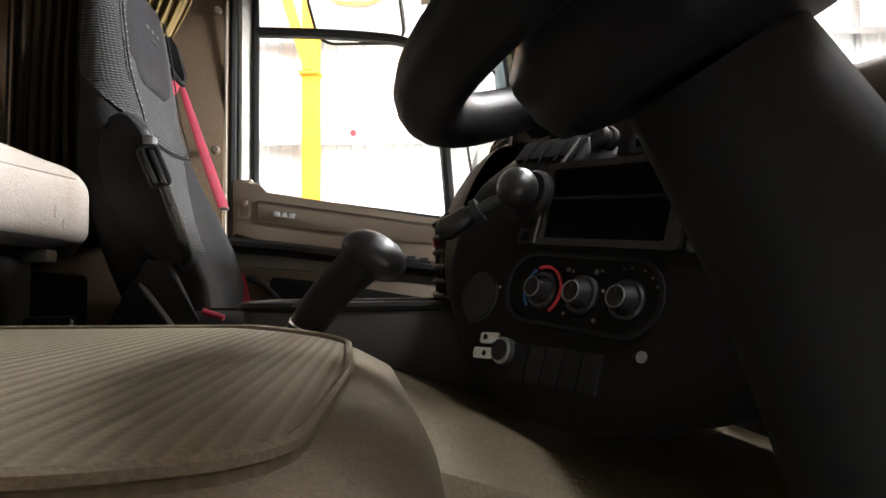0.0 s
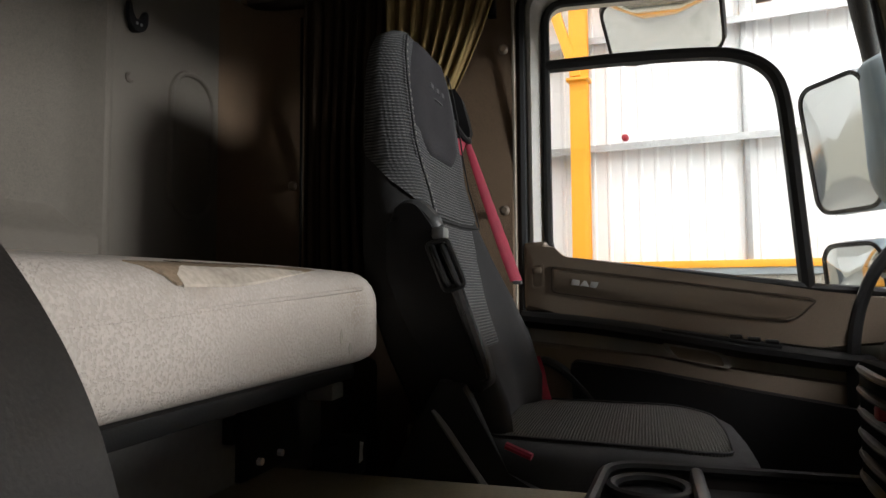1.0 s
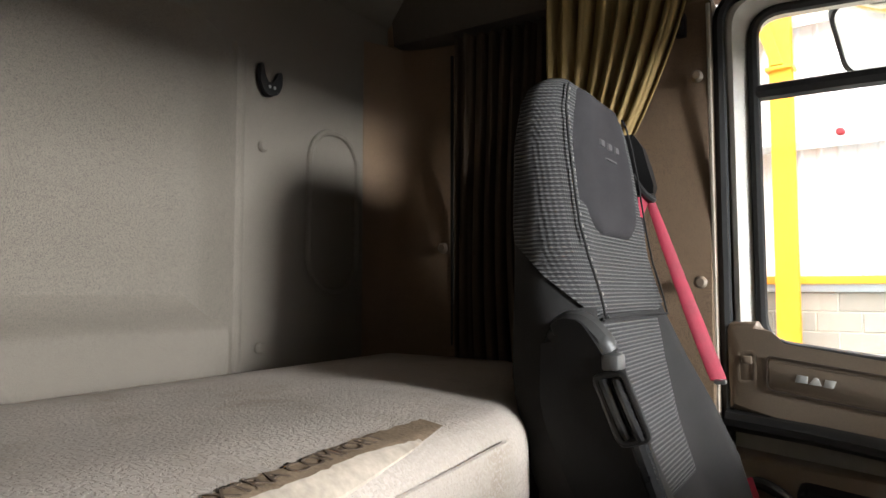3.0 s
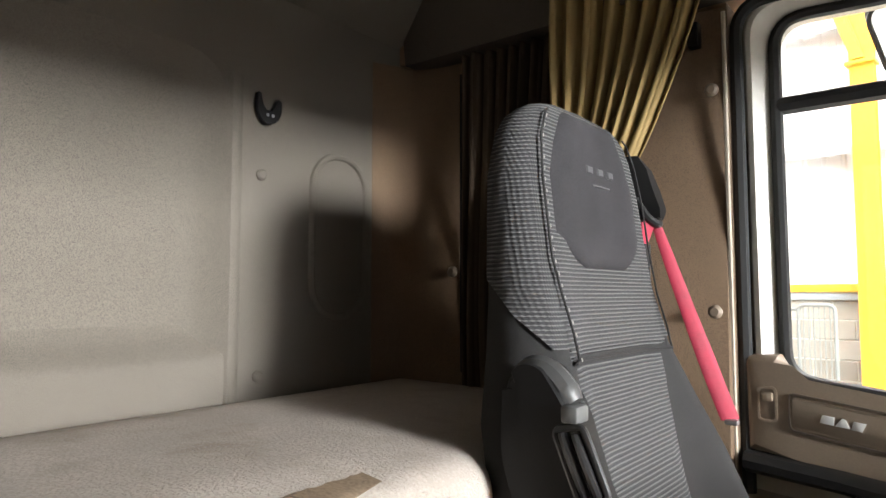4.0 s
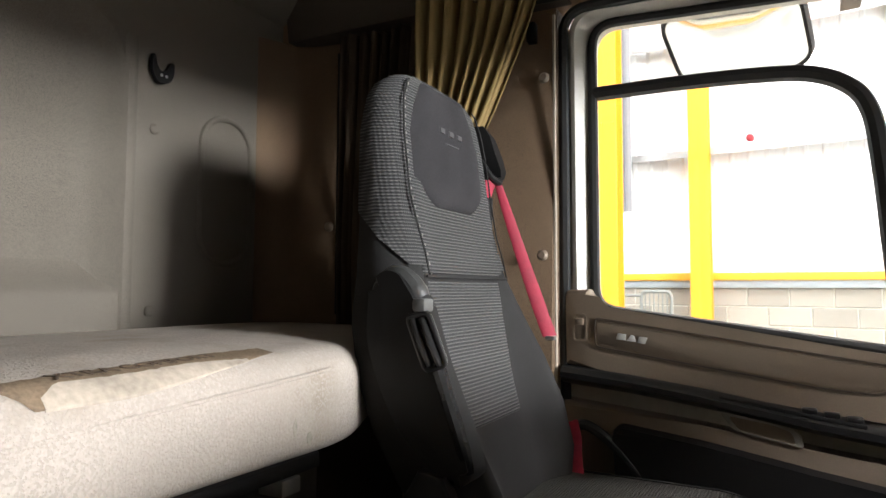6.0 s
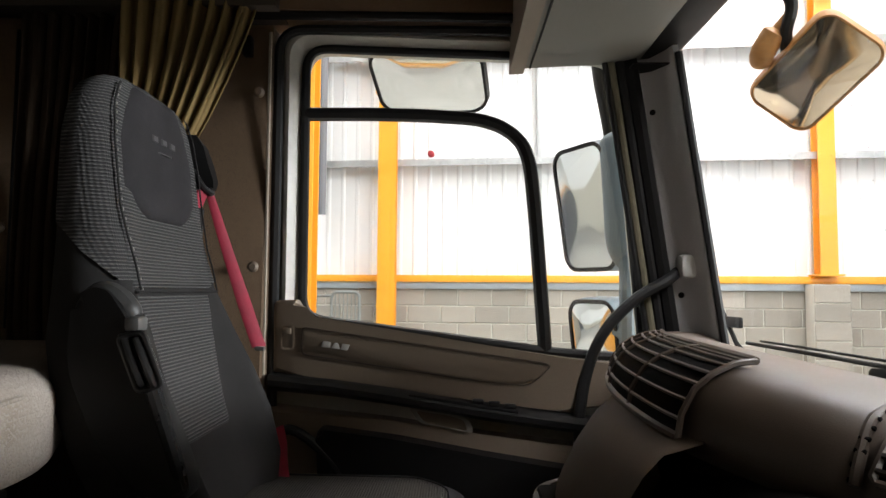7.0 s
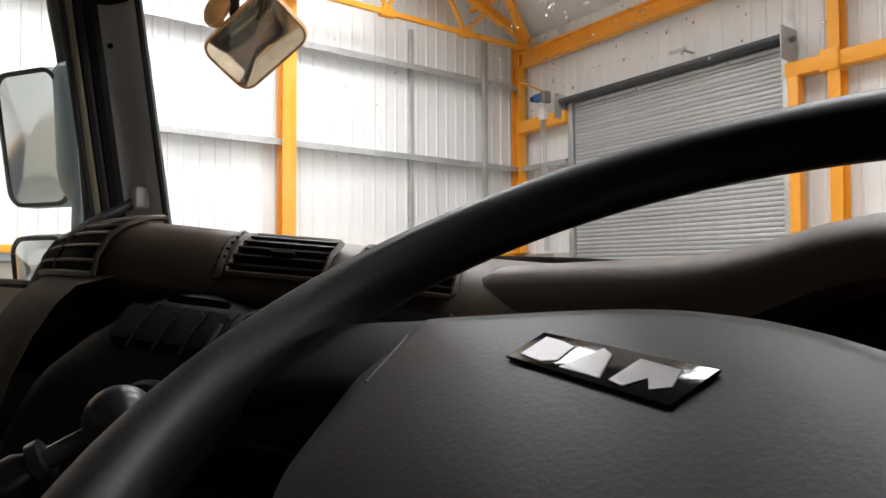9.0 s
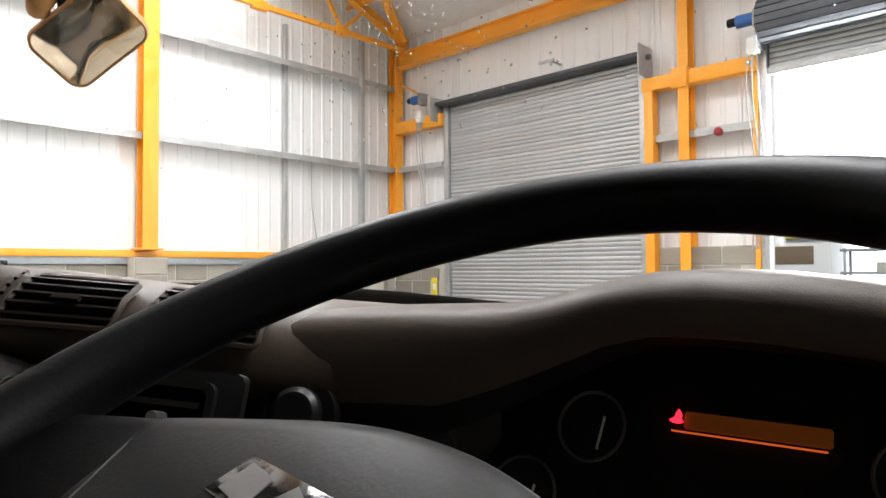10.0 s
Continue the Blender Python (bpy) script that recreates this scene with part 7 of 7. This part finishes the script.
part("small_key", tube([fp(0.115, 0.182, 0.0), fp(0.115, 0.182, 0.014)], 0.004, 8), M_STEEL, dash)

# parking brake lever: ball and stub
pb = thing("park_brake_lever", (1.298, -0.172, 2.010), "glossy black park brake lever on the console", "lever")
bm = bmesh.new()
bmesh.ops.create_uvsphere(bm, u_segments=24, v_segments=14, radius=0.0235)
bmesh.ops.translate(bm, vec=(1.280, -0.182, 2.019), verts=bm.verts)
part("boot", bm, M_GLOSSBLACK, pb, "round black boot")
part("boot_seat", disc((1.304, -0.167, 2.012), FN, 0.029, 0.012, 24, 0.004), M_BLACK, pb)
part("stem", tube([(1.268, -0.177, 2.012), (1.228, -0.160, 1.990)], 0.0075, 12), mat("polished_black_stem", (0.05, 0.05, 0.05), 0.15), pb, "polished stem")
part("collar", tube([(1.240, -0.165, 1.997), (1.234, -0.1625, 1.9935)], 0.0145, 14), M_GLOSSBLACK, pb)
part("grip", tube([(1.232, -0.162, 1.9925), (1.226, -0.159, 1.989), (1.214, -0.153, 1.982), (1.203, -0.148, 1.976), (1.196, -0.144, 1.972)], [0.010, 0.0135, 0.0135, 0.0145, 0.010], 14), M_GLOSSBLACK, pb, "worn shiny grip")

# instrument binnacle
rows = []
hood = [(-0.98, 2.03, 0), (-0.92, 2.075, 0), (-0.84, 2.110, 0), (-0.75, 2.136, 0), (-0.70, 2.1465, 0), (-0.66, 2.1525, 0), (-0.62, 2.157, 0), (-0.575, 2.1588, 0), (-0.54, 2.157, 0), (-0.51, 2.152, 0.1), (-0.475, 2.1425, 0.3), (-0.44, 2.135, 0.55), (-0.41, 2.1315, 0.8), (-0.385, 2.130, 1), (-0.34, 2.1285, 1), (-0.30, 2.127, 1), (-0.266, 2.125, 1), (-0.258, 2.121, 1)]
hx = [(-1, 1.62), (-0.6, 1.60), (-0.45, 1.602), (-0.40, 1.598), (-0.34, 1.582), (-0.30, 1.566), (-0.25, 1.542)]
for y, z, f in hood:
    for (ya, xa), (yb, xb) in zip(hx, hx[1:]):
        if ya <= y <= yb:
            x0 = xa + (xb - xa) * (y - ya) / (yb - ya)
    g = 1 - f
    rows.append([(1.80, y, 2.0), (1.78, y, min(z, 2.112)), (1.72, y, z - 0.002), (1.66, y, z), (x0 + 0.034, y, z - 0.0005), (x0 + 0.020, y, z - 0.0025 - 0.001 * f), (x0 + 0.009, y, z - 0.008), (x0 + 0.001, y, z - 0.017 - 0.002 * f), (x0 - 0.003 * f, y, z - 0.027 - 0.010 * f), (x0 + 0.004 * g - 0.005 * f, y, z - 0.036 - 0.020 * f), (x0 + 0.014 * g - 0.003 * f, y, z - 0.043 - 0.032 * f), (x0 + 0.05 * g + 0.004 * f, y, z - 0.052 - 0.045 * f)])
rows.append([(1.80, -0.256, 2.0)] + [(1.64, -0.256, 2.05)] * 11)
M_HOOD = mat("pale_taupe_hood_plastic", (0.074, 0.056, 0.043), 0.5, vary=0.08, big=5, small=900, bump=0.32, dist=0.0009, spec=0.35)
part("instrument_hood", loft([list(map(Vector, r[:11])) for r in rows], False, False), M_HOOD, dash, "grained hood over the instruments", 60)
# lower face coloured black for the shade under the hood
part("hood_shade", loft([list(map(Vector, r[10:])) for r in rows], False, False), M_BLACK, dash, "black underside that puts in the shade inside the hood", 60)
ins = part("instrument_panel", plate(rounded(-0.24, 0.24, -0.13, 0.14, 0.05), (1.64, -0.585, 1.985), (0, -1, 0), (0.45, 0, 0.89), -0.012 * 1, 0), M_BLACK, dash, "black instrument panel")
ip = lambda a, u, n=0.0: Vector((1.64, -0.585, 1.985)) + Vector((0, -1, 0)) * a + Vector((0.45, 0, 0.89)).normalized() * u + Vector((-0.89, 0, 0.45)).normalized() * n
part("panel_cowl", loft([[ip(-0.30, -0.16, -0.01), ip(0.30, -0.16, -0.01), ip(0.30, 0.132, -0.01), ip(-0.30, 0.132, -0.01)], [ip(-0.30, -0.16, -0.03), ip(0.30, -0.16, -0.03), ip(0.30, 0.132, -0.03), ip(-0.30, 0.132, -0.03)]]), M_BLACK, dash)
for a, u, r in ((-0.106, 0.0589, 0.0262), (0.100, 0.055, 0.0262), (-0.152, 0.0, 0.028), (0.16, 0.0, 0.028)):
    d = part("gauge", disc(ip(a, u, 0.0), (-0.89, 0, 0.45), r, 0.004, 28, 0.001), mat("gauge_face", (0.02, 0.02, 0.022), 0.25), dash, "small dark gauge")
    part("gauge_ring", tube([ip(a + r * math.cos(k / 24 * 6.2832), u + r * math.sin(k / 24 * 6.2832), 0.005) for k in range(24)], 0.0014, 6, True), mat("dark_gauge_ring", (0.09, 0.09, 0.09), 0.35), d)
    part("needle", tube([ip(a + 0.008, u - 0.017, 0.006), ip(a + 0.010, u + 0.008, 0.006)], 0.0010, 5), M_WHITE, d)
part("display", plate(rounded(-0.038, 0.053, 0.0668, 0.0788, 0.002), ip(0, 0, 0.002), (0, -1, 0), (0.45, 0, 0.89), 0.003, 0), M_LCD, ins, "amber lit display")
part("display_line", rbox(-0.046, 0.0505, 0.0638, 0.0647, 0, 0.002, 0, 1, None, Matrix.Translation(ip(0, 0, 0.003)) @ Matrix((Vector((0, -1, 0)), Vector((0.45, 0, 0.89)).normalized(), Vector((-0.89, 0, 0.45)).normalized())).transposed().to_4x4()), glow("orange_display_line", (1.0, 0.16, 0.03), 0.7), ins)
part("warning_lamp", plate([(a + 0.0030, 0.0735 + (b - 0.0735) * 0.85) for a, b in ((-0.0485, 0.0685), (-0.0435, 0.0685), (-0.041, 0.07), (-0.0425, 0.073), (-0.0425, 0.0765), (-0.0445, 0.08), (-0.0465, 0.0765), (-0.047, 0.073), (-0.0505, 0.0705))], ip(0, 0, 0.006), (0, -1, 0), (0.45, 0, 0.89), 0.002), M_WARN, ins, "lit red warning lamp")

# ---- console tray with cup holders ----
tray = thing("cup_tray", (1.1, 0.12, 1.84), "black plastic console tray with two cup holders", "console")
bp = round_corners([(0.935, 0.0), (1.36, 0.0), (1.36, 0.255), (0.95, 0.255)], [0.05, 0.02, 0.02, 0.05], 5)
part("body", loft([[(x, y, z) for x, y in offset_outline(bp, d)] for z, d in ((1.76, 0.01), (1.80, 0.004), (1.875, 0.0), (1.884, 0.003))], True, False), mat("dark_brown_tray", (0.030, 0.026, 0.022), 0.55, vary=0.15, small=300, bump=0.2, dist=0.0008), tray)
part("deck", plate(offset_outline(bp, 0.012), (0, 0, 1.862), (1, 0, 0), (0, 1, 0), 0.004), M_BLACK, tray)
part("rim", tube([(x, y, 1.884) for x, y in bp], 0.007, 8, True), M_BLACK, tray, "shiny worn rim")
for y in (0.065, 0.19):
    part("cup_ring", tube([(1.0 + 0.043 * math.cos(a), y + 0.043 * math.sin(a), 1.876) for a in (2 * math.pi * k / 28 for k in range(28))], 0.007, 8, True), M_BLACK, tray, "raised cup holder ring")
    # near-black disc flush with the deck in place of the cup's shaded depth
    part("cup_shade_disc", disc((1.0, y, 1.8665), (0, 0, 1), 0.038, 0.001, 24), mat("cup_shade_black", (0.005, 0.005, 0.005), 0.9), tray)
part("divider", rbox(1.045, 1.06, 0.02, 0.24, 1.864, 1.892, 0.006), M_GLOSSBLACK, tray)

# ---- gear lever ----
gear = thing("gear_lever", (1.03, -0.245, 1.80), "black gear lever with a worn rounded knob", "gear lever")
gl2 = [(1.026, -0.250, 1.80), (1.043, -0.255, 1.845), (1.058, -0.259, 1.876), (1.082, -0.264, 1.908), (1.108, -0.269, 1.932)]
part("shaft", tube(smooth_line(gl2, 5), [0.0165 + 0.0045 * (i / 20) ** 2 for i in range(21)], 18), M_BLACK, gear)
part("collar", tube([(1.0540, -0.2579, 1.8695), (1.0552, -0.2581, 1.8715)], 0.0182, 18), M_CHROME, gear, "thin bright collar ring")
part("collar_sleeve", tube([(1.036, -0.253, 1.828), (1.052, -0.2572, 1.865)], 0.0190, 18), M_BLACK, gear)
bm = bmesh.new()
bmesh.ops.create_uvsphere(bm, u_segments=28, v_segments=18, radius=1.0)
bmesh.ops.scale(bm, vec=(0.033, 0.0255, 0.0215), verts=bm.verts)
bmesh.ops.transform(bm, matrix=pose(1.120, -0.271, 1.940, 0, 30, 0), verts=bm.verts)
part("knob", bm, M_GLOSSBLACK, gear, "shiny rounded knob with a worn spot")
part("boot", disc((1.02, -0.245, 1.775), (0, 0, 1), 0.06, 0.03, 20, 0.01, None, 0.035), M_RUBBER, gear)

# ---- mirrors outside the door ----
mm = thing("main_mirror", (1.5, 1.3, 2.3), "tall rounded door mirror in a blue-grey case", "mirror", "outside mirrors")


def mirror(t, c, right, upv, w, h, r, depth, case, label="mirror glass", bulge=0.0, silver=None, rim=0.010, rim_mat=None):
    c, right = Vector(c), Vector(right).normalized()
    upv = Vector(upv)
    upv = (upv - right * upv.dot(right)).normalized()
    n = right.cross(upv)
    ol = rounded(-w / 2, w / 2, -h / 2, h / 2, r, 6)
    rows = [[c + right * a * s + upv * b * s + n * d for a, b in ol] for d, s in ((0.0, 1.0), (-depth * 0.3, 1.03), (-depth * 0.8, 1.0), (-depth, 0.86))]
    part("case", loft(rows), case, t)
    inn = offset_outline(ol, rim)
    part("bezel", frame_ring(ol, inn, c - n * 0.002, right, upv, 0.006), rim_mat or M_BLACK, t)
    flat = offset_outline(ol, rim * 0.95)
    dome = [[c + right * a * q + upv * b * q + n * (0.001 + bulge * (1 - q * q)) for a, b in flat] for q in (1, 0.86, 0.72, 0.58, 0.44, 0.3, 0.16, 0.03)]
    part("mirror_glass", loft(dome), silver or M_MIRROR, t, label, 80)


mirror(mm, (1.487, 1.30, 2.465), (0.46, -0.89, 0), (-0.14, -0.07, 1), 0.225, 0.350, 0.05, 0.12, M_MIRRORCASE, "clear main mirror glass", 0.007, None, 0.011)
part("arm", tube(smooth_line([(1.545, 1.21, 2.60), (1.539, 1.20, 2.65), (1.528, 1.20, 2.742), (1.515, 1.19, 2.833), (1.50, 1.15, 2.92), (1.47, 1.05, 2.99)], 3), [0.017, 0.018, 0.019, 0.020, 0.021, 0.023, 0.025, 0.027] + [0.028] * 8, 12), M_RUBBER, mm, "dark rubber-covered mirror arm")
part("side_shell", tube(smooth_line([(1.540, 1.21, 2.66), (1.552, 1.205, 2.62), (1.560, 1.20, 2.50), (1.566, 1.20, 2.36), (1.566, 1.205, 2.30)], 4), [0.012, 0.028, 0.036, 0.041, 0.043] + [0.044] * 7 + [0.041, 0.036, 0.030, 0.022, 0.012], 14), M_MIRRORCASE, mm, "blue-grey mirror shell")
part("lower_arm", tube([(1.575, 1.185, 2.33), (1.575, 1.19, 2.20), (1.575, 1.19, 2.05)], 0.021, 10), M_MIRRORCASE, mm)
wm = thing("wide_angle_mirror", (1.5, 1.3, 2.1), "small wide-angle mirror under the main one", "mirror", "outside mirrors")
mirror(wm, (1.51, 1.30, 2.125), (0.46, -0.89, 0), (-0.10, -0.05, 1), 0.20, 0.18, 0.05, 0.10, M_MIRRORCASE, "wide-angle mirror glass", 0.022, None, 0.010)
part("arm", tube([(1.535, 1.275, 2.14), (1.56, 1.225, 2.13), (1.578, 1.19, 2.12)], 0.016, 10), M_MIRRORCASE, wm)
km = thing("kerb_mirror", (1.06, 1.2, 2.8), "wide kerb mirror hung over the door window", "mirror", "outside mirrors")
mirror(km, (1.06, 1.19, 2.786), (1, -0.17, -0.02), (0, -0.88, 0.47), 0.30, 0.235, 0.06, 0.05, M_BLACK, "kerb mirror glass", 0.016, None, 0.007)
part("arm", tube([(1.06, 1.2, 2.86), (1.06, 1.15, 2.95), (1.06, 1.05, 3.0)], 0.02, 10), M_BLACK, km)
fm = thing("front_mirror", (1.95, 0.95, 2.7), "tilted front mirror in a brown translucent case", "mirror", "outside mirrors")
mirror(fm, (1.897, 0.878, 2.703), (0.427, -0.746, 0.585), (-0.807, -0.095, 0.648), 0.234, 0.161, 0.036, 0.045, M_AMBER, "brown-tinted front mirror glass", 0.02, mat("brown_tinted_mirror", (0.55, 0.45, 0.32), 0.06, 1.0, vary=0.08, big=20, small=60, bump=0.0), 0.004, M_AMBER)
part("arm", tube(smooth_line([(1.66, 0.82, 3.06), (1.73, 0.83, 3.05), (1.775, 0.835, 3.0), (1.795, 0.839, 2.91), (1.838, 0.850, 2.85), (1.835, 0.87, 2.79), (1.86, 0.91, 2.74)], 5), 0.013, 10), M_BLACK, fm)
part("arm_cover", tube(smooth_line([(1.838, 0.865, 2.825), (1.815, 0.89, 2.79), (1.80, 0.905, 2.755), (1.815, 0.915, 2.735)], 5), [0.012] * 4 + [0.026] * 9 + [0.022, 0.018, 0.01], 12), M_AMBER, fm, "brown rounded arm cover")
setting("cab_nose", loft([[(1.865, y, 0.55), (1.95, y, 0.6), (1.95, y, 1.6), (1.90, y, 1.95), (1.80, y, 2.04), (1.865, y, 2.0)] for y in (-1.2, 1.2)]), mat("bronze_cab_paint", (0.20, 0.135, 0.06), 0.3, vary=0.08, bump=0.02), "bronze painted cab front below the windscreen")
setting("cab_skin", rbox(-0.12, 1.72, 1.045, 1.075, 0.6, 2.05, 0.01), mat("orange_cab_paint", (0.62, 0.28, 0.03), 0.3, vary=0.05, bump=0.02), "orange painted lower side of the cab")
setting("cab_skin_rear", rbox(-0.12, 0.70, 1.045, 1.075, 2.06, 3.2, 0.01), mat("orange_cab_side_paint", (0.62, 0.28, 0.03), 0.3, vary=0.05, bump=0.02), "orange painted upper side of the cab")
# wipers
wi = thing("windscreen_wiper", (1.78, 0.8, 2.12), "black windscreen wiper arm parked at the glass foot", "wiper")
part("arm", tube([(1.742, 1.06, 2.257), (1.742, 1.006, 2.198), (1.745, 0.933, 2.124), (1.775, 0.90, 2.08)], 0.0055, 8), M_BLACK, wi)
part("bracket", rbox(1.738, 1.748, 0.905, 1.06, 2.160, 2.184, 0.004), M_BLACK, wi)
part("blade", tube([(1.765, 0.93, 2.128), (1.768, 0.66, 2.129), (1.775, 0.44, 2.128), (1.79, 0.2, 2.115)], 0.004, 8), M_BLACK, wi)
part("blade_rail", tube([(1.772, 0.88, 2.136), (1.775, 0.66, 2.137), (1.782, 0.46, 2.136)], 0.0026, 6), M_RUBBER, wi)
